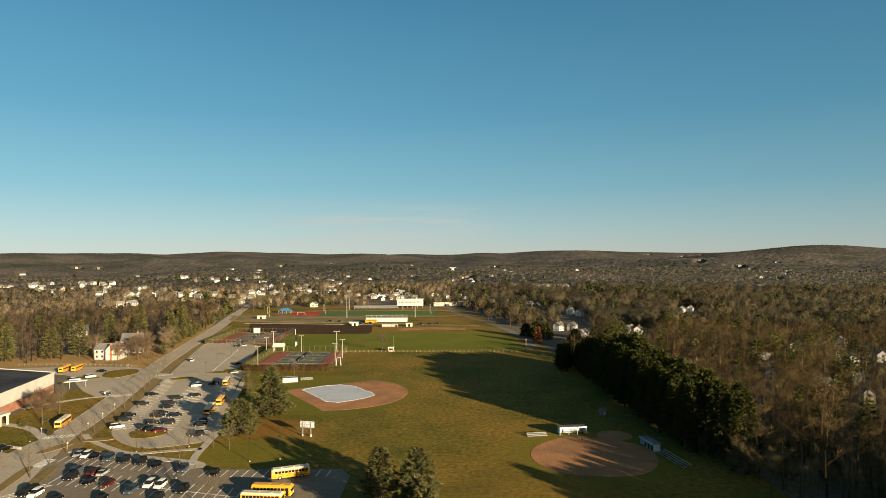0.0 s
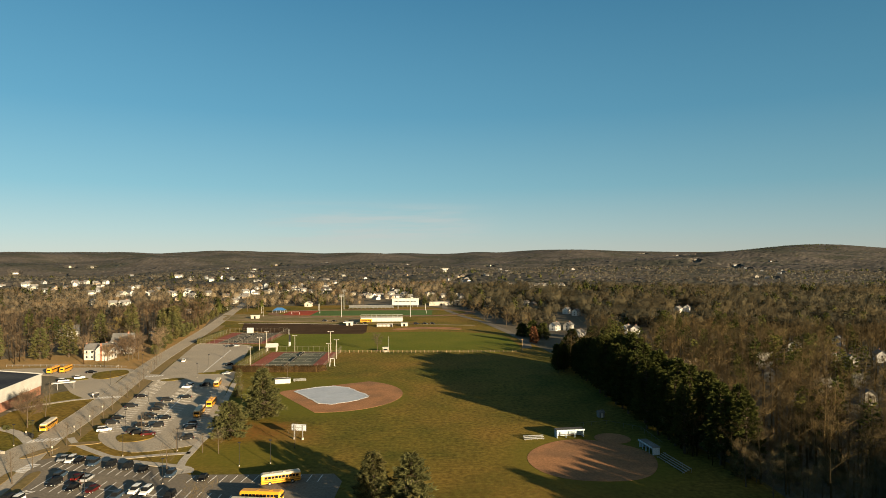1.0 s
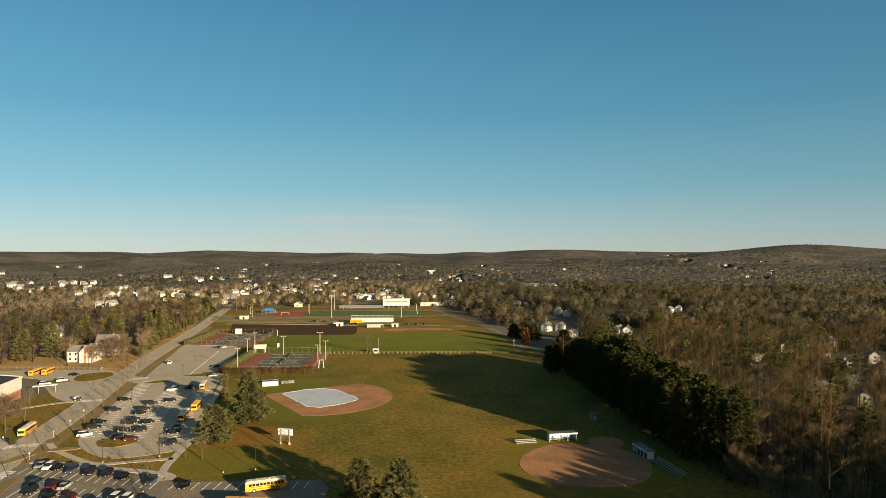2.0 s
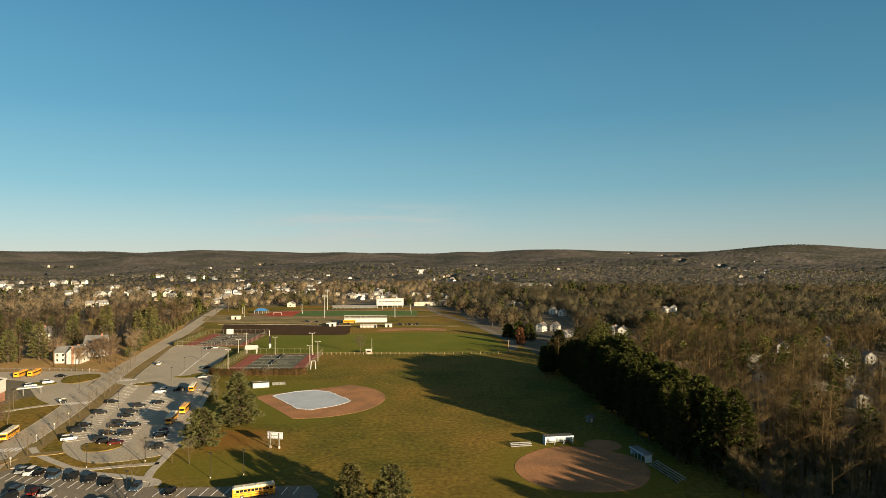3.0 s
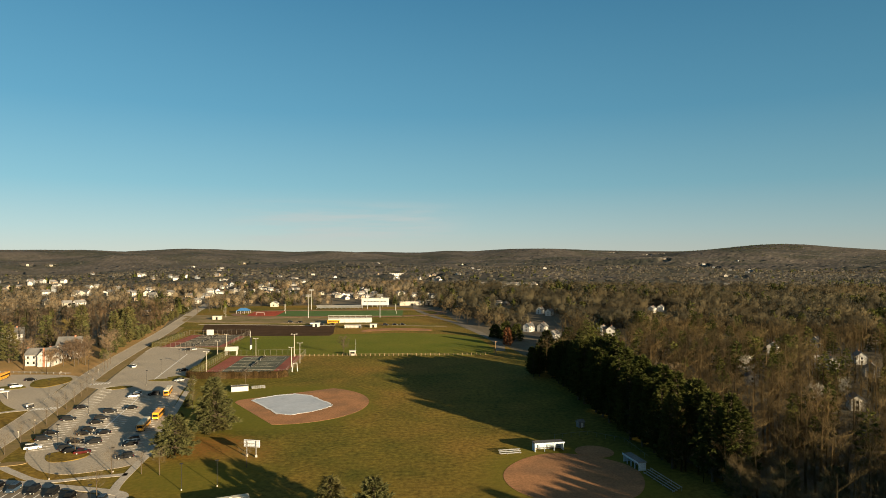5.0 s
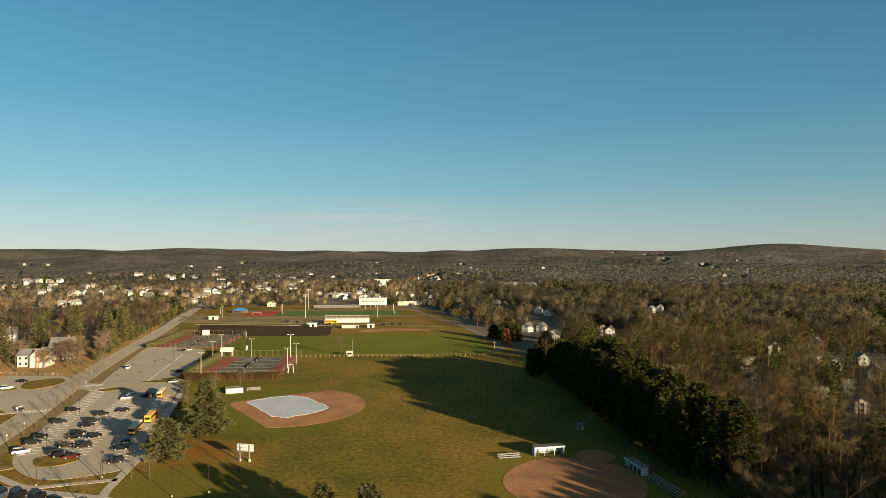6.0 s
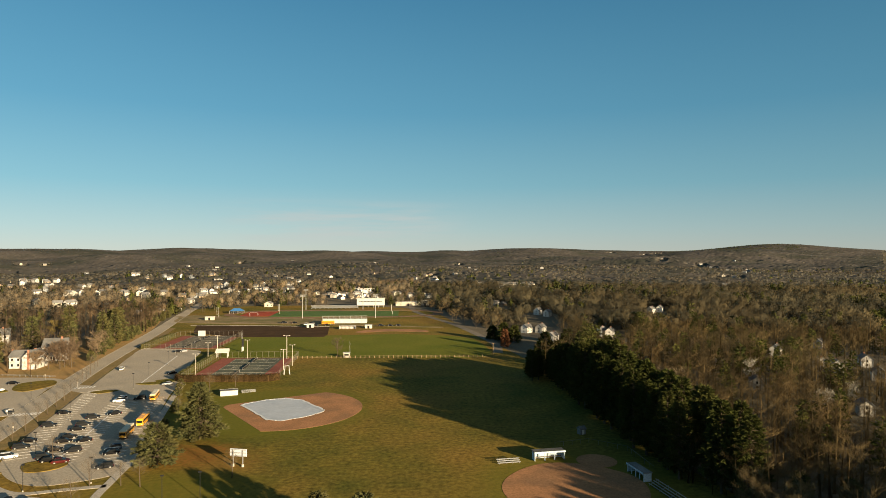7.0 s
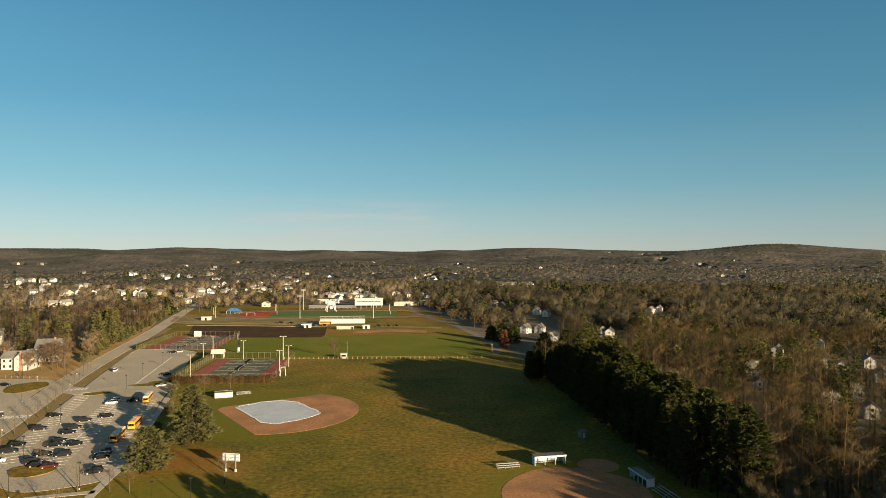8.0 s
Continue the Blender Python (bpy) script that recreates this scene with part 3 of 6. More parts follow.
# tennis courts
def court_block(x0, y0, x1, y1, n, name, half=11.6, paint=None):
    base = ground_piece("tennis_surface", slab([(x0, y0), (x1, y0), (x1, y1), (x0, y1)], -0.1, 0.09), COURT_RED, "red acrylic tennis court surround", "tennis court")
    depth = (y1 - y0) / n
    cx = (x0 + x1) / 2
    ground_piece("tennis_playing_area", slab([(cx - 11.6, y0 + 1.5), (cx + half, y0 + 1.5), (cx + half, y1 - 1.5), (cx - 11.6, y1 - 1.5)], 0, 0.12), paint or COURT_GREEN, "dull dark tennis playing area with white lines", "tennis court")
    for i in range(n):
        cy = y0 + depth * (i + 0.5)
        bm = bmesh.new()
        for a, b, c, d in ((-11.4, -5.5, 11.4, -5.38), (-11.4, 5.38, 11.4, 5.5), (-11.4, -4.12, 11.4, -4), (-11.4, 4, 11.4, 4.12), (-11.45, -5.5, -11.3, 5.5), (11.3, -5.5, 11.45, 5.5), (-6.45, -4.1, -6.3, 4.1), (6.3, -4.1, 6.45, 4.1), (-6.4, -0.07, 6.4, 0.07)):
            add_box(bm, cx + a, cy + b, 0.11, cx + c, cy + d, 0.14)
        tagged(new("court_lines", mesh_of("court_lines", bm, FADED_LINE)), "faded white tennis court lines", "marking", kind="structure")
        net = thing("tennis_net", "dark tennis net between two posts", "tennis net", name)
        part("mesh", box(cx - 0.03, cy - 6, 0.15, cx + 0.03, cy + 6, 1.0), BLACK, net)
        part("tape", box(cx - 0.05, cy - 6, 1.0, cx + 0.05, cy + 6, 1.05), FADED_LINE, net, "dull white tape")
        for s in (-6.1, 6.1):
            part("post", tube((cx, cy + s, 0.1), (cx, cy + s, 1.1), 0.06), STEEL, net)


court_block(-96.4, 321, -57.8, 376, 3, "nets of the near courts", 13.0)
court_block(-149, 412, -111, 468, 3, "nets of the far courts", 15.5, COURT_SHADED)

# ---- trees ----
def leaf_tri(bm, c, d, length, width, rnd):
    """One small blade: a thin triangle from c along d."""
    d = Vector(d).normalized()
    s = d.cross(Vector((rnd.uniform(-1, 1), rnd.uniform(-1, 1), rnd.uniform(-1, 1))))
    s = s.normalized() * width if s.length > 1e-4 else Vector((width, 0, 0))
    bm.faces.new((bm.verts.new(c - s * 0.5), bm.verts.new(c + s * 0.5), bm.verts.new(c + d * length)))


def bare_tree_meshes(seed, h, spread, twigs, low=0.3, twig_len=1.6, twig_w=0.14, limbs=9, forks=3):
    """A leafless tree: tapered trunk, limbs that fork, and fine twigs."""
    rnd = random.Random(seed)
    wood, fine = bmesh.new(), bmesh.new()
    r0 = h * 0.017
    lean = Vector((rnd.uniform(-0.05, 0.05) * h, rnd.uniform(-0.05, 0.05) * h, 0))
    mid = Vector((0, 0, h * 0.45)) + lean * 0.5
    top = Vector((0, 0, h * 0.86)) + lean
    add_tube(wood, (0, 0, -0.3), mid, r0, r0 * 0.65, 6, False)
    add_tube(wood, mid, top, r0 * 0.65, r0 * 0.15, 5, False)
    tips = [(mid, top - mid)]
    for i in range(limbs):
        f = low + (0.78 - low) * (i + rnd.random() * 0.6) / limbs
        base = Vector((0, 0, 0)).lerp(mid, min(f / 0.45, 1)) if f < 0.45 else mid.lerp(top, (f - 0.45) / 0.41)
        a = i * 2.4 + rnd.uniform(-0.4, 0.4)
        reach = spread * (1.05 - 0.75 * abs(f - 0.45)) * rnd.uniform(0.75, 1.1)
        end = base + Vector((math.cos(a) * reach, math.sin(a) * reach, reach * rnd.uniform(0.55, 1.1)))
        end.z = min(end.z, h * 0.98)
        add_tube(wood, base, end, r0 * 0.22, r0 * 0.05, 4, False)
        tips.append((base, end - base))
        for k in range(forks):
            b2 = base.lerp(end, rnd.uniform(0.35, 0.8))
            e2 = b2 + Vector((rnd.uniform(-1, 1), rnd.uniform(-1, 1), rnd.uniform(0.2, 1.0))) * reach * 0.5
            e2.z = min(e2.z, h)
            add_tube(wood, b2, e2, r0 * 0.14, r0 * 0.05, 3, False)
            tips.append((b2, e2 - b2))
    for i in range(twigs):
        b, d = tips[rnd.randrange(len(tips))]
        c = b + d * rnd.uniform(0.3, 1.0) + Vector((rnd.gauss(0, 0.4), rnd.gauss(0, 0.4), rnd.gauss(0, 0.3)))
        way = d.normalized() + Vector((rnd.uniform(-0.9, 0.9), rnd.uniform(-0.9, 0.9), rnd.uniform(-0.2, 0.9)))
        leaf_tri(fine, c, way, twig_len * rnd.uniform(0.6, 1.3), twig_w * rnd.uniform(0.7, 1.3), rnd)
    return wood, fine


def conifer_meshes(seed, h, radius, boughs, per=26, low=0.06, round_top=0.0, droop=0.12, blade=0.9, width=0.34):
    """A conifer: straight trunk and whorls of boughs, each a spray of small needle blades."""
    rnd = random.Random(seed)
    wood, fine = bmesh.new(), bmesh.new()
    add_tube(wood, (0, 0, -0.3), (0, 0, h * 0.97), h * 0.018, 0.03, 6, False)
    for i in range(boughs):
        f = (i + rnd.random()) / boughs
        z = h * (low + (0.97 - low) * f)
        prof = (1 - f) ** (0.85 - 0.45 * round_top)
        if f < 0.15:
            prof *= 0.6 + 2.6 * f
        reach = radius * (0.08 + 0.92 * prof) * rnd.uniform(0.68, 1.12)
        a = i * 2.399 + rnd.uniform(-0.3, 0.3)
        out = Vector((math.cos(a), math.sin(a), 0))
        base = Vector((0, 0, z))
        tip = base + out * reach + Vector((0, 0, reach * (0.22 * f - droop + rnd.uniform(-0.06, 0.1))))
        add_tube(wood, base, base.lerp(tip, 0.9), 0.06 + 0.002 * reach * reach, 0.02, 3, False)
        side = Vector((-out.y, out.x, 0))
        count = max(6, int(per * (0.35 + 0.65 * reach / radius)))
        for k in range(count):
            u = (0.18 + 0.82 * math.sqrt(rnd.random()))
            w = (rnd.random() - 0.5) * reach * 0.55 * (1.15 - u)
            c = base.lerp(tip, u) + side * w + Vector((0, 0, rnd.uniform(-0.25, 0.3)))
            way = out * rnd.uniform(0.2, 1) + side * (w * 0.7 + rnd.uniform(-0.6, 0.6)) + Vector((0, 0, rnd.uniform(-0.35, 0.6)))
            leaf_tri(fine, c, way, blade * rnd.uniform(0.7, 1.4), width * rnd.uniform(0.7, 1.5), rnd)
    return wood, fine


def make_tree(name, meshes, crown_mat, label, group="", category="tree", m=None):
    t = thing(name, label, category, group, m)
    part("trunk", meshes[0], BARK, t)
    part("crown", meshes[1], crown_mat, t)
    return t


# conifers of the school grounds
make_tree("spruce_tree", conifer_meshes(11, 17.5, 8.4, 180, 54, 0.05, 0.25, 0.1, 1.0, 0.36), NEEDLES, "tall broad grey-green spruce on the lawn", m=pose(-61.1, 228.5, 0))
make_tree("pine_tree", conifer_meshes(12, 11.2, 6.9, 120, 50, 0.06, 0.8, 0.05, 0.9, 0.34), NEEDLES, "rounded green pine beside the car park", m=pose(-64.9, 205, 0))
make_tree("pine_tree", conifer_meshes(13, 12.3, 5.2, 110, 50, 0.05, 0.6, 0.05, 0.9, 0.36), NEEDLES, "dense dark green pine on the lawn", m=pose(-14.2, 150.5, 0))
make_tree("pine_tree", conifer_meshes(14, 12.4, 6.0, 115, 50, 0.05, 0.6, 0.05, 0.9, 0.36), NEEDLES, "bushy green pine on the lawn", m=pose(-5.6, 149, 0))
# two pines mostly below the view, added for their shadow on the car park
for i, (x, y, h, r) in enumerate(((-5.5, 131, 11.8, 5.4), (-3, 125, 11.6, 5.4))):
    make_tree("pine_tree", conifer_meshes(16 + i, h, r, 110, 44, 0.05, 1.0, 0.05, 0.9, 0.38), NEEDLES, "bushy green pine added mostly out of view to shade the car park", m=pose(x, y, 0))

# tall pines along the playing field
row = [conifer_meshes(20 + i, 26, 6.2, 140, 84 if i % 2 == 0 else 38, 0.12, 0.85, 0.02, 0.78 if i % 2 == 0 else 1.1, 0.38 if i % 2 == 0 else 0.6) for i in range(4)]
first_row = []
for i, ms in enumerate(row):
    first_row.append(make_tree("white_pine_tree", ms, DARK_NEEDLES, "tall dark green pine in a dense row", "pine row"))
rnd = random.Random(5)
spots = []
y = 186.0
while y < 316:
    x = 72 - 0.035 * (y - 150) + rnd.uniform(-1.2, 1.2)
    spots.append((x, y))
    spots.append((x + 7.5 + rnd.uniform(-1.5, 1.5), y + rnd.uniform(-2, 4)))
    y += 6.3 + rnd.uniform(-0.8, 0.8)
# from (108, 143) on mostly unseen, added to cast shade over the softball field
spots += [(62.5, 316), (66, 321), (61, 309), (58.5, 315), (60.5, 321), (63.5, 326), (58, 308), (108, 143), (115, 150), (122, 160), (102, 133), (108, 130), (118, 138), (120, 120), (135, 150), (128, 158), (145, 172), (96, 124), (92, 117), (86, 111), (104, 112), (112, 122), (82, 107), (77, 176), (81, 170), (84, 180), (99, 117), (92, 108), (125, 126), (133, 114), (119, 106), (128, 98), (141, 124), (137, 140), (146, 108), (90, 113), (95, 120), (100, 126), (106, 119), (98, 109), (88, 104), (108, 137), (114, 130), (112, 114), (84, 101), (104, 128), (86, 93), (92, 88), (97, 94), (90, 98), (100, 87), (80, 97), (94, 82), (86, 84), (150, 136)]
for i, (x, y) in enumerate(spots):
    tall = np.interp(y, (95, 103, 112, 118, 124, 130, 143, 165, 178, 192, 210, 262, 280, 295, 306, 320), (17.5, 15, 14.5, 14.5, 15, 17, 17.5, 19.5, 20.5, 21.5, 23, 24, 20.5, 17, 14.5, 12)) / 26
    s = rnd.uniform(0.93, 1.07) * (max(tall, 0.64) if x > 110 else tall + 0.05 if x > 76 else tall)
    m = pose(x, y, 0, 0, 0, rnd.uniform(0, 360)) @ Matrix.Scale(s, 4)
    if i < 4:
        first_row[i].matrix_basis = m
    else:
        c = copy_thing(first_row[i % 4 if y > 145 else 1 + 2 * (i % 2)], pose(x, y, 0, 0, 0, rnd.uniform(0, 360)))
        c.scale = (s, s, s)


# leafless trees and small pines at the near end of the row
edge_trees = []
for i in range(3):
    edge_trees.append(make_tree("bare_tree", bare_tree_meshes(760 + i, 13, 5.0, 2600, 0.12, 1.1, 0.05, 14, 2), NEAR_TWIGS, "brown leafless tree at the end of the pine row", "bare trees by the row"))
for i, (x, y) in enumerate(((80, 163), (84, 157), (88, 149), (78, 151), (81, 143), (76, 160), (90, 166), (95, 155), (87, 172), (92, 178), (98, 168), (96, 142), (104, 150), (88, 136), (100, 184), (106, 172), (94, 190), (112, 162), (84, 187))):
    k = rnd.uniform(0.62, 0.9)
    if i < 3:
        edge_trees[i].matrix_basis = pose(x, y, 0, 0, 0, rnd.uniform(0, 360)) @ Matrix.Scale(k, 4)
    else:
        o = copy_thing(edge_trees[i % 3], pose(x, y, 0, 0, 0, rnd.uniform(0, 360)))
        o.scale = (k, k, k)
for i, (x, y, h, r) in enumerate(((78, 166, 9, 3.6), (88, 163, 9.5, 3.4), (99, 162, 8, 3.0))):
    make_tree("pine_tree", conifer_meshes(780 + i, h, r, 70, 34, 0.06, 0.7, 0.05, 0.9, 0.36), NEEDLES, "small yellow-green pine under the bare trees", "small pines by the row", m=pose(x, y, 0))


# ---- woods, joined into stuff ----
def template(meshes):
    """Triangles of a tree as one array."""
    out = []
    for bm in meshes:
        bmesh.ops.triangulate(bm, faces=bm.faces[:])
        out.append(np.array([[v.co[:] for v in f.verts] for f in bm.faces], float).reshape(-1, 3, 3))
        bm.free()
    return np.concatenate(out)


def tuft(seed, blades, wide=0.5, size=1.0, evergreen=False, simple=False):
    """A far tree of unit height: a ragged crown of short fine blades gathered on a few limbs."""
    r = np.random.RandomState(seed)
    if evergreen:
        a, u = r.uniform(0, 2 * np.pi, blades), r.uniform(0, 1, blades)
        z = 0.06 + 0.86 * u
        rad = wide * (1 - z) * 0.75 * r.uniform(0.5, 1, blades) + 0.03
        c = np.stack([np.cos(a) * rad, np.sin(a) * rad, z], -1)
        d = np.stack([np.cos(a), np.sin(a), np.full(blades, -0.1)], -1) + r.uniform(-0.6, 0.6, (blades, 3))
    else:
        a, u = r.uniform(0, 2 * np.pi, blades), r.uniform(0, 1, blades)
        z = 0.24 + 0.66 * u
        rad = wide * 0.44 * np.sqrt(np.clip(1 - ((z - 0.6) / 0.42) ** 2, 0.06, 1)) * np.sqrt(r.uniform(0.08, 1, blades)) * (1 + 0.25 * np.sin(3 * a + seed))
        c = np.stack([np.cos(a) * rad, np.sin(a) * rad, z - 0.08], -1)
        d = np.stack([c[:, 0] * 1.5 / wide, c[:, 1] * 1.5 / wide, np.full(blades, 0.85)], -1) + r.uniform(-0.35, 0.35, (blades, 3))
    d /= np.linalg.norm(d, axis=1)[:, None] + 1e-6
    s = np.cross(d, r.uniform(-1, 1, (blades, 3)))
    s /= np.linalg.norm(s, axis=1)[:, None] + 1e-6
    ln = r.uniform(0.07, 0.15, blades)[:, None] * size * (1.0 if evergreen else 1.5)
    w = r.uniform(0.014, 0.03, blades)[:, None] * size * (1.6 if evergreen else 1.0)
    tri = np.stack([c - s * w, c + s * w, c + d * ln], 1)
    gold = (1 + 5 ** 0.5) / 2
    ico = [(-1, gold, 0), (1, gold, 0), (-1, -gold, 0), (1, -gold, 0), (0, -1, gold), (0, 1, gold), (0, -1, -gold), (0, 1, -gold), (gold, 0, -1), (gold, 0, 1), (-gold, 0, -1), (-gold, 0, 1)]
    tris = [(0, 11, 5), (0, 5, 1), (0, 1, 7), (0, 7, 10), (0, 10, 11), (1, 5, 9), (5, 11, 4), (11, 10, 2), (10, 7, 6), (7, 1, 8), (3, 9, 4), (3, 4, 2), (3, 2, 6), (3, 6, 8), (3, 8, 9), (4, 9, 5), (2, 4, 11), (6, 2, 10), (8, 6, 7), (9, 8, 1)]
    v = np.array(ico) / 1.902 * r.uniform(0.75, 1.15, (12, 1))
    if evergreen:
        v = v * np.array([wide * 0.36, wide * 0.36, 0.44])
        v[:, :2] *= np.clip(0.75 - v[:, 2:] * 1.5, 0.1, 1.3)
        v[:, 2] += 0.48
    else:
        v = v * np.array([wide * 0.27, wide * 0.27, 0.24]) + np.array([0, 0, 0.52])
    if simple:
        k = wide * 0.36
        v = np.array([(k, 0, 0.4), (0, k, 0.45), (-k, 0, 0.4), (0, -k, 0.45), (0.03, 0, 0.8)]) * r.uniform(0.85, 1.15, (5, 1))
        return np.concatenate([tri, v[np.array([(0, 1, 4), (1, 2, 4), (2, 3, 4), (3, 0, 4)])]])
    tri = np.concatenate([tri, v[np.array(tris)]])
    stem = np.array([[[-0.014, 0, 0], [0.014, 0, 0], [0, 0, 0.75]], [[0, -0.014, 0], [0, 0.014, 0], [0, 0, 0.75]]])
    return np.concatenate([tri, stem])


def crown_normals(tri, r):
    """Soft normals that follow the round crown, and triangles turned to agree with them."""
    mid = tri.mean(axis=1)
    n = (mid - np.array([0, 0, 0.5])) * np.array([1.0, 1.0, 0.8])
    n[:, 2] = np.maximum(n[:, 2], -0.05)
    n /= np.linalg.norm(n, axis=1)[:, None] + 1e-6
    n = n + np.array([0, 0, 0.2]) + r.uniform(-0.22, 0.22, n.shape)
    n /= np.linalg.norm(n, axis=1)[:, None] + 1e-6
    g = np.cross(tri[:, 1] - tri[:, 0], tri[:, 2] - tri[:, 0])
    wrong = (g * n).sum(axis=1) < 0
    tri = tri.copy()
    tri[wrong] = tri[wrong][:, ::-1]
    return tri, n


def scatter(name, pts, heights, templates, material, label, seed, category="wood", soft=True):
    """One mesh of many trees standing at pts."""
    norms, tones = [], []
    r = np.random.RandomState(seed)
    pick = r.randint(0, len(templates), len(pts))
    z = height(pts[:, 0], pts[:, 1])
    chunks = []
    for k, tri in enumerate(templates):
        idx = np.nonzero(pick == k)[0]
        if not len(idx):
            continue
        a = r.uniform(0, 2 * np.pi, len(idx))
        h = heights[idx]
        wide = h * r.uniform(0.85, 1.25, len(idx))
        ca, sa = np.cos(a)[:, None, None], np.sin(a)[:, None, None]
        tri, n = crown_normals(tri, r)
        ca2, sa2 = ca[:, :, 0], sa[:, :, 0]
        turned = np.stack([n[None, :, 0] * ca2 - n[None, :, 1] * sa2, n[None, :, 0] * sa2 + n[None, :, 1] * ca2, np.broadcast_to(n[None, :, 2], (len(idx), len(n)))], -1)
        norms.append(np.repeat(turned.reshape(-1, 3), 3, axis=0))
        stand = np.array([noise.noise(Vector((px / 38, py / 75, seed))) for px, py in pts[idx]])
        tones.append(np.repeat(np.clip(r.normal(0, 0.38, len(idx)) + 1.3 * stand, -1, 1), 3 * len(tri)))
        x, y, t = tri[None, :, :, 0], tri[None, :, :, 1], tri[None, :, :, 2]
        X = (x * ca - y * sa) * wide[:, None, None] + pts[idx, 0][:, None, None]
        Y = (x * sa + y * ca) * wide[:, None, None] + pts[idx, 1][:, None, None]
        Z = t * h[:, None, None] + z[idx][:, None, None]
        chunks.append(np.stack([X, Y, Z], -1).reshape(-1, 3))
    co = np.concatenate(chunks)
    n = len(co)
    me = bpy.data.meshes.new(name)
    me.vertices.add(n)
    me.vertices.foreach_set("co", co.ravel())
    me.loops.add(n)
    me.loops.foreach_set("vertex_index", np.arange(n))
    me.polygons.add(n // 3)
    me.polygons.foreach_set("loop_start", np.arange(0, n, 3))
    me.update(calc_edges=True)
    if soft:
        me.attributes.new("custom_normal", "FLOAT_VECTOR", "POINT").data.foreach_set("vector", np.concatenate(norms).astype(np.float32).ravel())
    me.attributes.new("tone", "FLOAT", "POINT").data.foreach_set("value", np.concatenate(tones).astype(np.float32))
    me.materials.append(material)
    return tagged(new(name, me), label, category, kind="stuff")


def inside(px, py, poly):
    res = np.zeros(len(px), bool)
    j = len(poly) - 1
    for i in range(len(poly)):
        xi, yi, xj, yj = *poly[i], *poly[j]
        cross = ((yi > py) != (yj > py)) & (px < (xj - xi) * (py - yi) / (yj - yi + 1e-9) + xi)
        res ^= cross
        j = i
    return res


# open ground kept free of woods: school grounds, drive, stadium, streets
OPEN = [[(-174.7, 40), (-150.4, 190), (-213.6, 180), (-238, 250), (-233.3, 330), (-202.1, 345), (-169.3, 330), (-168.6, 420), (-183.3, 500), (-198.5, 570), (-214, 640), (-150, 692), (-60, 700), (30, 686), (60, 560), (66, 420), (62, 345), (70, 250), (71, 185), (84, 150), (110, 40)],
        [(-207.1, 345), (-169.2, 340), (-168.9, 375), (-201.9, 378)], [(-208.5, 425), (-178.5, 425), (-178.8, 455), (-208.8, 455)],
        [(195, 312), (260, 305), (275, 345), (215, 352)], [(82, 440), (120, 470), (130, 520), (100, 525)]]
# where the houses of the town stand
HOUSE_SITES = {
    "west": ((-712, 1104), (-641, 1008), (-602, 980), (-552, 912), (-627, 1048), (-624, 1072), (-667, 1172), (-687, 1248), (-657, 1232), (-655, 1260), (-554, 1048), (-578, 1024)),
    "mid_west": ((-386, 916), (-325, 796), (-346, 876), (-318, 828), (-419, 916), (-301, 688), (-344, 704), (-357, 704), (-240, 620), (-517, 1424), (-501, 1420), (-483, 1420), (-613, 1520), (-236, 742)),
    "centre": ((-299, 1076), (-244, 912), (-249, 956), (-222, 884), (-227, 952), (-228, 1016), (-229, 1064), (-506, 1740), (-365, 1292), (-253, 848), (-294, 1172), (-180, 912), (-163, 908), (-195, 1208)),
    "field_end": ((-83, 824), (-77, 848), (-64, 804), (-56, 824), (-45, 848), (-30, 804), (-14, 848), (23, 848)),
    "east": ((119, 1036), (176, 1072), (178, 1024), (200, 1024), (200, 960), (60, 764), (96, 704), (103, 688), (121, 596), (126, 580), (87, 472), (97, 472), (95, 428), (134, 452), (139, 448)),
    "south_east": ((244, 388), (148, 286), (200, 322), (206, 319), (230, 332), (212, 300), (163, 243), (206, 368)),
    "far": ((1257, 3316), (1431, 3604), (1480, 3628), (1157, 3552), (827, 1532), (902, 1644), (849, 1508), (692, 1372), (704, 1348), (227, 600), (240, 612), (514, 1020)),
}

SITES = [p for group in HOUSE_SITES.values() for p in group]
_r = random.Random(8)
for cx, cy, w, h, n in ((-640, 1150, 130, 110, 14), (-330, 830, 90, 110, 10), (-225, 990, 80, 120, 8), (-40, 830, 90, 40, 12), (-170, 900, 110, 90, 14), (-420, 950, 120, 90, 10), (-510, 1450, 160, 120, 12), (190, 1010, 80, 60, 4), (-150, 1350, 300, 200, 12), (500, 1900, 700, 500, 14), (-900, 2200, 700, 500, 16)):
    SITES += [(cx + _r.uniform(-w, w), cy + _r.uniform(-h, h)) for k in range(n)]


DRIVE_Y, DRIVE_X = [q.y for q in DRIVE], [q.x for q in DRIVE]


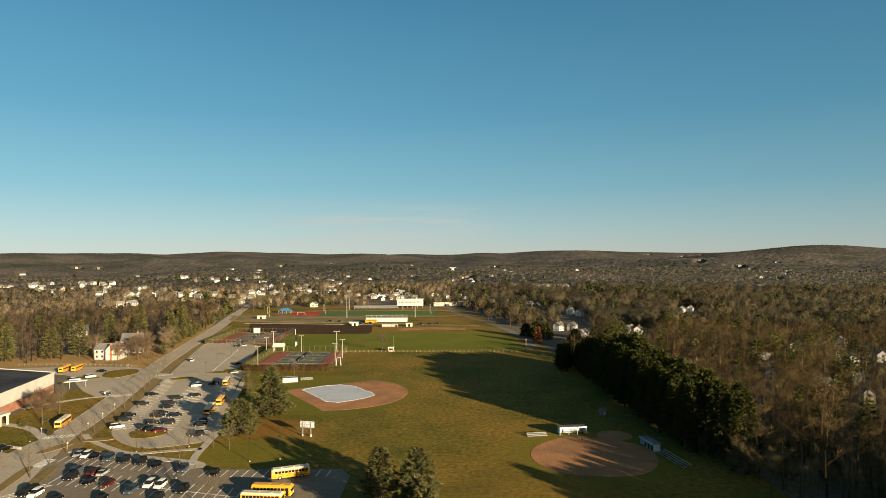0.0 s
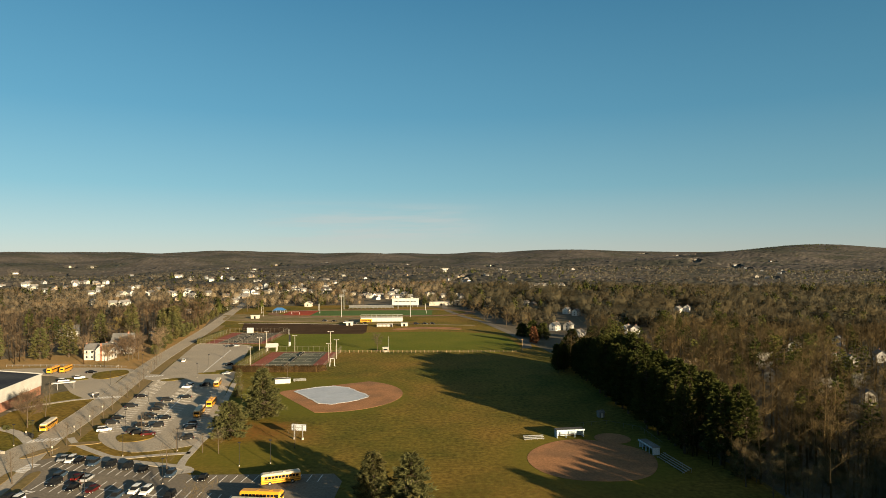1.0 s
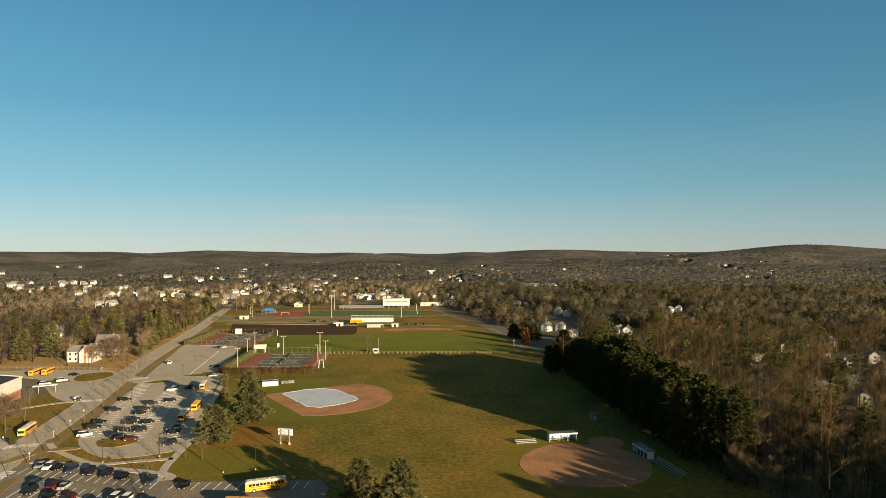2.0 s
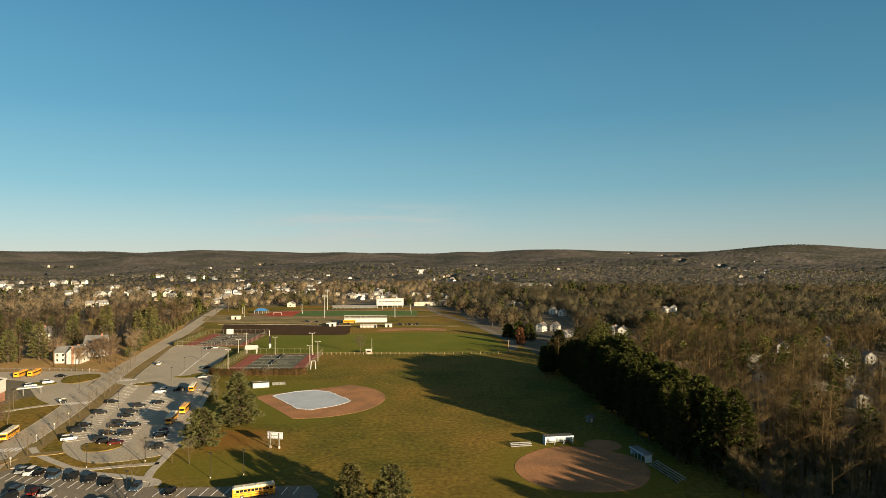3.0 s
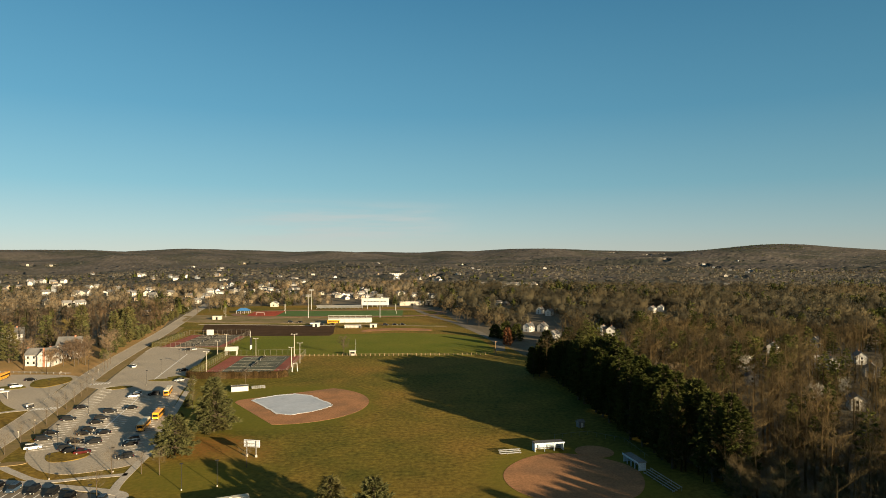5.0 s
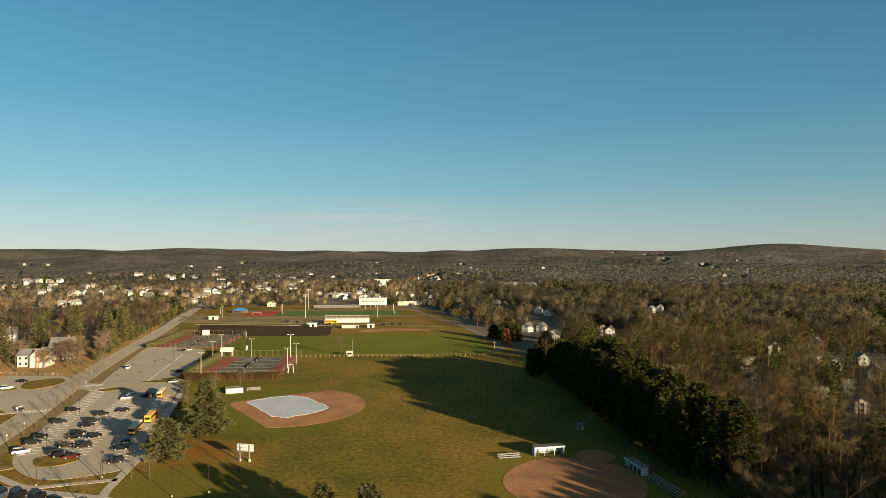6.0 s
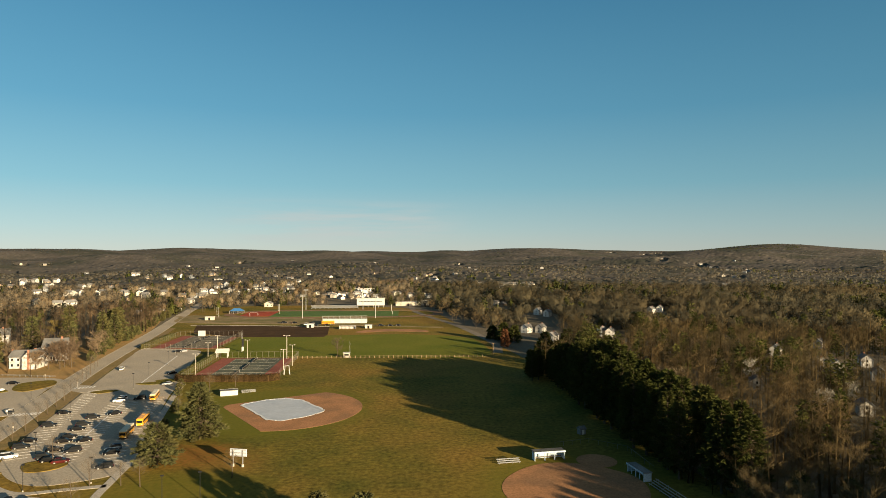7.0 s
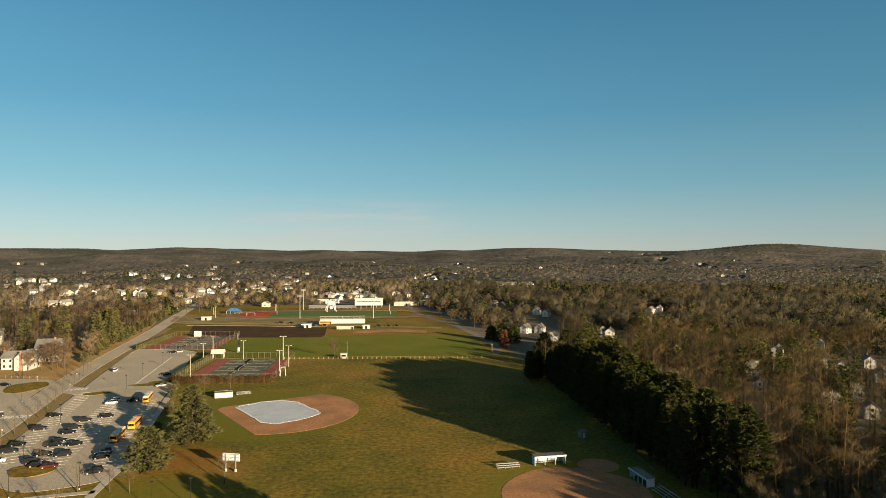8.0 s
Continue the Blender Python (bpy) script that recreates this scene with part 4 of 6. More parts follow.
def wooded(n, r0, r1, a0, a1, seed, power=1.0):
    r = np.random.RandomState(seed)
    d = (r.uniform(0, 1, n) ** power * (r1 ** 2 - r0 ** 2) + r0 ** 2) ** 0.5
    t = r.uniform(a0, a1, n)
    y = d / np.sqrt(1 + t * t)
    x = y * t
    keep = (np.abs(x - np.interp(y, DRIVE_Y, DRIVE_X)) > 7) | (y > 980)
    for poly in OPEN:
        keep &= ~inside(x, y, poly)
    for hx, hy in SITES:
        d = math.hypot(hx, hy)
        ux, uy = hx / d, hy / d
        along = (x - hx) * ux + (y - hy) * uy
        side = np.abs((x - hx) * uy - (y - hy) * ux)
        reach = 85 if hx > 80 and 400 < hy < 620 else 20 if hx > 80 and hy < 400 else 30 + 0.2 * max(d - 400, 0)
        keep &= ~((along > -reach) & (along < 12) & (side < (9 if hx > 80 and 400 < hy < 620 else 5)) & ((along > -25) | (r.uniform(0, 1, n) < 0.75)))
    return np.stack([x, y], -1)[keep]


near_bare = [template(bare_tree_meshes(40 + i, 15.0, 4.4, 340, 0.16, 1.25, 0.055, 6, 1)) / 15.0 for i in range(7)]
near_ever = [template(conifer_meshes(50 + i, 15.0, 3.9, 40, 17, 0.05, 0.5, 0.05, 1.05, 0.52)) / 15.0 for i in range(4)]
thicket = [template(bare_tree_meshes(140 + i, 6.0, 2.9, 120, 0.05, 1.2, 0.06, 5, 0)) / 6.0 for i in range(5)]
mid_bare = [tuft(60 + i, 140, 0.8, 0.8) for i in range(8)]
mid_ever = [tuft(70 + i, 50, 0.55, 1.35, evergreen=True) for i in range(5)]
slope_bare = [tuft(75 + i, 44, 1.0, 1.0) for i in range(8)]
slope_ever = [tuft(85 + i, 26, 0.6, 1.9, evergreen=True) for i in range(5)]
far_bare = [tuft(80 + i, 14, 1.5, 1.6, simple=True) for i in range(8)]
far_ever = [tuft(90 + i, 12, 0.9, 1.7, evergreen=True, simple=True) for i in range(5)]


def wood_zone(tag, n, r0, r1, a0, a1, seed, bare, ever, share, hmin, hmax, mat=None, reach=90):
    pts = wooded(n, r0, r1, a0, a1, seed)
    r = np.random.RandomState(seed + 1)
    clump = np.array([noise.noise(Vector((p[0] / reach, p[1] / reach * 2.2, seed))) * 0.9 + noise.noise(Vector((p[0] / 60, p[1] / 60, seed + 5))) * 0.5 for p in pts])
    is_ever = r.uniform(0, 1, len(pts)) < np.clip(share + clump * 0.75, 0.01, 0.95)
    hs = r.uniform(hmin, hmax, len(pts)) * (1 + 0.18 * clump)
    scatter("leafless_woods", pts[~is_ever], hs[~is_ever], bare, mat or TWIGS, "grey-brown leafless woods " + tag, seed + 2)
    if is_ever.any():
        scatter("evergreen_trees", pts[is_ever], hs[is_ever] * 0.92, ever, OLIVE_NEEDLES, "dark green conifers scattered in the woods " + tag, seed + 3, soft=bare is not near_bare)


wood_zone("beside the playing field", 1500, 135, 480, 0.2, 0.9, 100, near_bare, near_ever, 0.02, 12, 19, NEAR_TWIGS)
# wood carried on outside the view, added to keep sun off its near edge
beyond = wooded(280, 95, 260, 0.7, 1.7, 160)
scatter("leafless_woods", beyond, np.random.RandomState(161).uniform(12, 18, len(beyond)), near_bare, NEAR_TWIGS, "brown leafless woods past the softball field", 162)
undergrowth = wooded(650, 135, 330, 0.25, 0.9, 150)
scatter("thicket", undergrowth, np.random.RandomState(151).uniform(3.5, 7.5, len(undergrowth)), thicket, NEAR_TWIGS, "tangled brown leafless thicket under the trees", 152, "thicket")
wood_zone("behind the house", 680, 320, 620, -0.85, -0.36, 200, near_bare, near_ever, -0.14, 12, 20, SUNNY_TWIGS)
house_pines = wooded(60, 300, 540, 0.4, 0.78, 210)
scatter("evergreen_trees", house_pines, np.random.RandomState(211).uniform(9, 16, len(house_pines)), near_ever, OLIVE_NEEDLES, "dark green conifers round the houses beyond the wood", 212, soft=False)
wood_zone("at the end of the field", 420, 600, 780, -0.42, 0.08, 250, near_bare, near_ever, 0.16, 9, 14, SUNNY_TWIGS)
wood_zone("in the valley", 2300, 480, 1000, 0.02, 0.8, 300, mid_bare, mid_ever, 0.0, 10, 18, VALLEY_TWIGS, 160)
wood_zone("among the streets", 2300, 620, 1100, -0.8, 0.02, 400, mid_bare, mid_ever, 0.03, 8, 16, reach=160)
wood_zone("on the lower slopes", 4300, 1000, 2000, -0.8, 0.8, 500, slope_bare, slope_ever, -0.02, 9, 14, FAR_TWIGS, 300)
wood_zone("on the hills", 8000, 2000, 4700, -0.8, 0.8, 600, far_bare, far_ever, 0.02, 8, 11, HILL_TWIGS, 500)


def canopy(d0, d1, step, low, high, seed, label, a0=-0.66, a1=0.66, cover=None):
    """The closed crowns of far woods: a rough sheet of treetops over the hills."""
    r = np.random.RandomState(seed)
    rows = []
    d = d0
    while d < d1:
        rows.append(d)
        d += step * (1.3 + 0.7 * d / d1)
    cols = np.arange(a0, a1, step * 0.62 / (0.5 * (d0 + d1)))
    D, A = np.meshgrid(np.array(rows), cols, indexing="ij")
    D = D + r.uniform(-0.35, 0.35, D.shape) * step
    A = A + r.uniform(-0.35, 0.35, A.shape) * 0.6 * step / D
    x, y = D * np.sin(A), D * np.cos(A)
    z = height(x, y) + r.uniform(low, high, D.shape) + 0.6 * np.sin(x / 43 + 2 * np.sin(y / 70)) * np.cos(y / 37)
    for hx, hy in SITES:
        far = math.hypot(hx, hy)
        if d0 - 50 < far < d1:
            along = ((x - hx) * hx + (y - hy) * hy) / far
            side = np.abs((x - hx) * hy - (y - hy) * hx) / far
            z = np.where((along > -90) & (along < 15) & (side < 16), height(x, y) - 1.5, z)
    clear = (np.abs(x - np.interp(y, DRIVE_Y, DRIVE_X)) < 14) & (y < 980)
    for poly in OPEN:
        clear |= inside(x.ravel(), y.ravel(), poly).reshape(x.shape)
    z = np.where(clear, height(x, y) - 1.5, z)
    nr, nc = D.shape
    i = np.arange(nr * nc).reshape(nr, nc)
    a, b, c, e = i[:-1, :-1].ravel(), i[:-1, 1:].ravel(), i[1:, 1:].ravel(), i[1:, :-1].ravel()
    tri = np.concatenate([np.stack([a, b, c], 1), np.stack([a, c, e], 1)])
    co = np.stack([x, y, z], -1).reshape(-1, 3)
    me = bpy.data.meshes.new("hill_woods")
    me.vertices.add(len(co))
    me.vertices.foreach_set("co", co.ravel())
    me.loops.add(tri.size)
    me.loops.foreach_set("vertex_index", tri.ravel())
    me.polygons.add(len(tri))
    me.polygons.foreach_set("loop_start", np.arange(0, tri.size, 3))
    me.polygons.foreach_set("use_smooth", np.full(len(tri), d0 >= 1000))
    me.update(calc_edges=True)
    me.materials.append(cover or CANOPY)
    return tagged(new("hill_woods", me), label, "wood", kind="stuff")


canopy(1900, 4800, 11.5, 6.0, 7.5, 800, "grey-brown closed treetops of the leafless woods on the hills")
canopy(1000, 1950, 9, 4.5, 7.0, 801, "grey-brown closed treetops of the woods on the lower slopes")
canopy(500, 1010, 6.5, 3.5, 7.5, 802, "olive-brown closed treetops of the woods in the valley", 0.03, 0.66, VALLEY_TWIGS)
canopy(700, 1010, 7, 1.5, 4.5, 803, "tan treetops between the streets of the town", -0.66, -0.3, TWIGS)
slope = wooded(1500, 3300, 4150, 0.42, 0.64, 700)
scatter("evergreen_trees", slope, np.random.RandomState(701).uniform(9, 12, len(slope)), far_ever, DARK_NEEDLES, "dark conifer plantation on the hillside", 702)

# ---- vehicles ----
def wheel_parts(parent, spots, r, w):
    for x, y in spots:
        bm = bmesh.new()
        add_tube(bm, (x, y - w / 2, r), (x, y + w / 2, r), r, r, 14)
        wh = part("wheel", bm, RUBBER, parent)
        s = 1 if y > 0 else -1
        bm = bmesh.new()
        add_tube(bm, (x, y + s * w * 0.42, r), (x, y + s * (w / 2 + 0.02), r), r * 0.62, r * 0.55, 10)
        part("rim", bm, STEEL, wh, "metal wheel rim")


def loft(sections):
    """A closed shell through rectangles (x, half width, z0, z1, tumblehome)."""
    bm = bmesh.new()
    rings = []
    for x, hw, z0, z1, th in sections:
        rings.append([bm.verts.new(c) for c in ((x, -hw * 0.94, z0), (x, -hw, z0 + (z1 - z0) * 0.45), (x, -hw + th, z1), (x, hw - th, z1), (x, hw, z0 + (z1 - z0) * 0.45), (x, hw * 0.94, z0))])
    for a, b in zip(rings, rings[1:]):
        for i in range(6):
            j = (i + 1) % 6
            bm.faces.new((a[i], b[i], b[j], a[j]))
    bm.faces.new(rings[0])
    bm.faces.new(rings[-1][::-1])
    bmesh.ops.recalc_face_normals(bm, faces=bm.faces[:])
    return bm


def make_car(name, paint, label, tall=False):
    c = thing(name, label, "car", "parked cars")
    h = 1.72 if tall else 1.42
    belt = 1.0 if tall else 0.88
    ln = 2.3 if tall else 2.25
    body = part("body", loft([(-ln, 0.74, 0.42, belt - 0.22, 0.08), (-ln + 0.25, 0.88, 0.26, belt - 0.02, 0.07), (-0.9, 0.92, 0.22, belt, 0.06), (0.9, 0.92, 0.22, belt, 0.06), (ln - 0.35, 0.88, 0.26, belt - 0.14, 0.1), (ln, 0.72, 0.4, belt - 0.32, 0.1)]), paint, c)
    back = -ln + (0.12 if tall else 0.45)
    part("window_band", loft([(back, 0.8, belt - 0.04, belt, 0.05), (back + (0.3 if tall else 0.6), 0.82, belt - 0.04, h - 0.06, 0.16), (0.35, 0.82, belt - 0.04, h - 0.06, 0.16), (1.15, 0.8, belt - 0.04, belt, 0.05)]), GLASS, c, "dark tinted windows")
    part("roof", loft([(back + (0.28 if tall else 0.6), 0.66, h - 0.08, h - 0.03, 0.04), (-0.6, 0.68, h - 0.08, h, 0.06), (0.35, 0.66, h - 0.08, h - 0.03, 0.04)]), paint, c)
    for s in (-1, 1):
        part("headlight", box(ln - 0.16, s * 0.6 - 0.16, belt - 0.42, ln - 0.0, s * 0.6 + 0.16, belt - 0.28, 0.02), LAMP_CLEAR, c, "clear headlight")
        part("tail_light", box(-ln - 0.01, s * 0.62 - 0.12, belt - 0.4, -ln + 0.12, s * 0.62 + 0.12, belt - 0.2, 0.02), LAMP_RED, c, "red tail light")
        part("door_mirror", box(0.75, s * 0.98 - 0.1, belt, 0.9, s * 0.98 + 0.08, belt + 0.14, 0.03), paint, c)
    part("front_bumper", box(ln - 0.1, -0.72, 0.3, ln + 0.06, 0.72, 0.5, 0.03), BLACK, c, "black lower bumper")
    wheel_parts(c, ((-1.4, -0.82), (-1.4, 0.82), (1.4, -0.82), (1.4, 0.82)), 0.33, 0.22)
    return c


def paint(name, col, rough=0.45):
    return surface(name, col, tuple(v * 0.9 for v in col), 0.5, 3.0, rough, spec=0.03 if max(col) < 0.2 else 0.15, fine_amount=0.06)


CARS = {
    "black": make_car("sedan_car", paint("black_car_paint", (0.006, 0.006, 0.007)), "black sedan parked in a marked bay"),
    "dark": make_car("suv_car", paint("charcoal_car_paint", (0.014, 0.015, 0.017)), "dark grey SUV parked in a marked bay", True),
    "white": make_car("suv_car", paint("white_car_paint", (0.75, 0.75, 0.73)), "white SUV parked in a marked bay", True),
    "silver": make_car("sedan_car", paint("silver_car_paint", (0.3, 0.31, 0.32)), "silver sedan parked in a marked bay"),
    "blue": make_car("suv_car", paint("blue_car_paint", (0.04, 0.065, 0.1)), "slate-blue SUV parked in a marked bay", True),
    "red": make_car("sedan_car", paint("red_car_paint", (0.075, 0.012, 0.011)), "dark red sedan parked in a marked bay"),
}
used_first = set()


def park(kind, x, y, heading):
    m = pose(x, y, 0.09, 0, 0, heading)
    if kind in used_first:
        return copy_thing(CARS[kind], m)
    used_first.add(kind)
    CARS[kind].matrix_basis = m
    return CARS[kind]


BAY = math.degrees(math.atan2(0.40, 0.92))
for kind, x, y in (("black", -118.8, 261.5), ("dark", -114.9, 245.0), ("black", -111.7, 228.2), ("dark", -110.3, 221.8), ("white", -108.4, 213.0),
                   ("dark", -105.5, 254.6), ("dark", -104.3, 245.6), ("black", -103.4, 240.2), ("black", -101.7, 231.5), ("black", -100.8, 227.0),
                   ("black", -99.1, 218.6), ("dark", -98.1, 211.8), ("red", -91.9, 208.2), ("black", -95.7, 209.4)):
    park(kind, x, y, BAY)
for kind, x, y in (("white", -107.5, 279.0), ("white", -108.1, 282.0), ("black", -100.5, 259.5), ("black", -95.2, 227.5), ("dark", -93.4, 217.6), ("dark", -77.9, 203.0),
                   ("dark", -101.3, 282.5), ("silver", -100.8, 309.5), ("silver", -125.3, 400), ("black", -127.9, 398.6), ("black", -107.8, 334), ("blue", -82.8, 219.0), ("black", -81.6, 215.0)):
    park(kind, x, y, BAY + 180)
park("white", -135.7, 345.5, 104)
for kind, x, y in (("silver", -104.5, 183.8), ("white", -101.7, 182.6), ("black", -99.1, 182.0), ("blue", -93.8, 179.8), ("dark", -88.4, 178.2), ("dark", -83.1, 176.6), ("black", -77.9, 174.4), ("blue", -69, 170.6), ("black", -59.6, 167.8)):
    park(kind, x, y, -88)
for kind, x, y in (("blue", -97.5, 170.6), ("red", -92.2, 169.2), ("silver", -89.2, 168.2)):
    park(kind, x, y, 90)
for kind, x, y in (("dark", -95.6, 165.0), ("black", -89.3, 161.8), ("red", -83.7, 160.4), ("blue", -75.6, 155.6), ("white", -72.9, 159.4), ("white", -69.9, 158.8), ("dark", -63, 155.6), ("white", -97.6, 153.6), ("dark", -100.3, 154.0), ("black", -80.3, 150.5), ("dark", -66.7, 150.0), ("black", -90.7, 150)):
    park(kind, x, y, -92)
for kind, x, y, a in (("white", -169, 293.5, 20), ("white", -166.1, 301.0, 35), ("black", -167.9, 314.5, 10), ("black", -129.9, 189.5, 70)):
    park(kind, x, y, a)


def make_bus(label, roof_mat):
    b = thing("school_bus", label, "school bus", "school buses")
    L = 5.3
    part("body", loft([(-L, 1.14, 0.6, 2.75, 0.12), (-L + 0.15, 1.2, 0.5, 2.85, 0.14), (L - 0.3, 1.2, 0.5, 2.85, 0.14), (L, 1.1, 0.6, 2.6, 0.2)]), YELLOW, b)
    part("roof", loft([(-L + 0.02, 1.1, 2.6, 2.9, 0.2), (-L + 0.3, 1.21, 2.6, 3.08, 0.32), (L - 0.5, 1.21, 2.6, 3.08, 0.32), (L - 0.04, 1.05, 2.6, 2.86, 0.2)]), roof_mat, b)
    for s in (-1, 1):
        for i in range(10):
            x = -L + 0.55 + i * 0.93
            part("side_window", box(x, s * 1.2 - 0.025, 1.78, x + 0.76, s * 1.2 + 0.025, 2.42), GLASS, b)
        part("rub_rail", box(-L + 0.1, s * 1.21 - 0.03, 1.5, L - 0.5, s * 1.21 + 0.03, 1.6), BLACK, b, "black rub rail")
        part("rub_rail", box(-L + 0.1, s * 1.21 - 0.03, 0.95, L - 0.5, s * 1.21 + 0.03, 1.03), BLACK, b, "black rub rail")
        part("headlight", box(L - 0.06, s * 0.85 - 0.14, 0.85, L + 0.05, s * 0.85 + 0.14, 1.1, 0.02), LAMP_CLEAR, b, "round clear headlight")
        part("tail_light", box(-L - 0.04, s * 0.9 - 0.12, 1.2, -L + 0.05, s * 0.9 + 0.12, 1.45, 0.02), LAMP_RED, b, "red tail light")
        part("mirror", box(L + 0.05, s * 1.3 - 0.1, 1.9, L + 0.15, s * 1.3 + 0.1, 2.3, 0.02), BLACK, b)
    part("windscreen", box(L - 0.12, -0.95, 1.5, L + 0.02, 0.95, 2.4, 0.03), GLASS, b)
    part("rear_window", box(-L - 0.03, -0.75, 1.7, -L + 0.06, 0.75, 2.4, 0.02), GLASS, b)
    part("front_bumper", box(L - 0.05, -1.15, 0.42, L + 0.18, 1.15, 0.72, 0.03), BLACK, b, "black steel bumper")
    part("rear_bumper", box(-L - 0.15, -1.15, 0.45, -L + 0.05, 1.15, 0.72, 0.03), BLACK, b, "black steel bumper")
    part("door", box(3.95, -1.24, 0.55, 4.65, -1.19, 2.5, 0.01), GLASS, b, "glazed folding door")
    part("roof_hatch", box(-1.3, -0.35, 3.05, -0.6, 0.35, 3.16, 0.02), roof_mat, b)
    part("roof_hatch", box(2.1, -0.35, 3.05, 2.8, 0.35, 3.16, 0.02), roof_mat, b)
    wheel_parts(b, ((-3.1, -1.02), (-3.1, 1.02), (3.0, -1.02), (3.0, 1.02)), 0.5, 0.3)
    return b


bus_w = make_bus("yellow school bus with a white roof parked on asphalt", BUS_ROOF)
bus_y = make_bus("all-yellow school bus parked on asphalt", YELLOW)
bus_w.matrix_basis = pose(-39.1, 165.2, 0.09, 0, 0, 200) @ Matrix.Scale(0.91, 4)
bus_y.matrix_basis = pose(-40.4, 152.8, 0.09, 0, 0, -6) @ Matrix.Scale(0.93, 4)
copy_thing(bus_w, pose(-41.4, 147.8, 0.09, 0, 0, -6)).scale = (0.93, 0.93, 0.93)
copy_thing(bus_w, pose(-128.6, 216.4, 0.09, 0, 0, -78))
copy_thing(bus_y, pose(-187.8, 317, 0.09, 0, 0, 98))
copy_thing(bus_y, pose(-182.8, 319.0, 0.09, 0, 0, 98))
copy_thing(bus_w, pose(-85, 233.0, 0.09, 0, 0, -81))
copy_thing(bus_y, pose(-85.7, 247.0, 0.09, 0, 0, -81))
copy_thing(bus_w, pose(-95.9, 283, 0.09, 0, 0, -78))


# ---- bay lines and crossings ----
def line_piece(x, y, ang, length, width=0.14, name="bay_line", parent=None, z=0.1):
    key = (round(length, 2), round(width, 2))
    if key not in LINE_MESH:
        LINE_MESH[key] = mesh_of("bay_line", box(-length / 2, -width / 2, 0, length / 2, width / 2, 0.02), PAINT_LINE)
    o = new(name, LINE_MESH[key])
    o.matrix_basis = pose(x, y, z, 0, 0, ang)
    o.parent = parent
    return o


LINE_MESH = {}
marks = tagged(new("bay_markings"), "faded white parking bay lines on asphalt", "marking", kind="structure")


def bay_row(x0, y0, x1, y1, n, off, ang, length=5.2):
    d = Vector((math.cos(radians(ang)), math.sin(radians(ang))))
    for i in range(n):
        f = i / (n - 1)
        line_piece(x0 + (x1 - x0) * f + d.x * (off + length / 2), y0 + (y1 - y0) * f + d.y * (off + length / 2), ang, length, 0.24, parent=marks)


bay_row(-108.9, 211, -129.1, 298, 31, 0.6, BAY)
bay_row(-93.5, 206, -106.2, 284, 28, 0.0, BAY)
bay_row(-93.5, 206, -106.2, 284, 28, 0.0, BAY + 180)
bay_row(-75.3, 207, -92.1, 285, 28, 1.0, BAY + 180)
bay_row(-107.5, 183.7, -68, 172.2, 16, 0.3, -89, 5.0)
bay_row(-62.6, 171.0, -29.5, 171.0, 13, 0.2, -95, 5.0)
bay_row(-99.6, 166.8, -48.7, 152.0, 20, 0.0, 91, 5.0)
bay_row(-99.6, 166.8, -48.7, 152.0, 20, 0.0, -89, 5.0)
line_piece(-99.8, 245, 99.6, 79, 0.42, parent=marks)
line_piece(-118.6, 350, 98, 72, 0.5, parent=marks)
line_piece(-74.2, 159.4, -16.2, 53, 0.25, parent=marks, z=0.11)
for cx, cy, ang, n, w in ((-121.9, 203.5, 14, 7, 9.0), (-110.7, 177.6, 88, 6, 7.0), (-132.3, 262, 12, 7, 9.0), (-133.5, 306, 20, 6, 8.0)):
    cross = tagged(new("zebra_crossing"), "white zebra crossing bars on the asphalt", "crossing", kind="structure")
    d = Vector((math.cos(radians(ang)), math.sin(radians(ang))))
    for i in range(n):
        o = (i - (n - 1) / 2) * w / n
        line_piece(cx + d.x * o, cy + d.y * o, ang + 78, 3.4, 0.75, "stripe", cross, 0.12)


hatch = tagged(new("no_parking_hatch"), "white ladder-hatched box on the dark asphalt", "marking", kind="structure")
for i in range(9):
    line_piece(-99.2 - 0.62 * i, 160.6 - 0.95 * i, -14, 2.2, 0.3, "hatch_bar", hatch, 0.12)
for side in (-1.15, 1.15):
    line_piece(-101.7 + side, 156.8 - side * 0.25, 57, 10.2, 0.22, "hatch_edge", hatch, 0.125)


# ---- school gym ----
def prism(pts, z0, z1):
    return slab(pts, z0, z1)


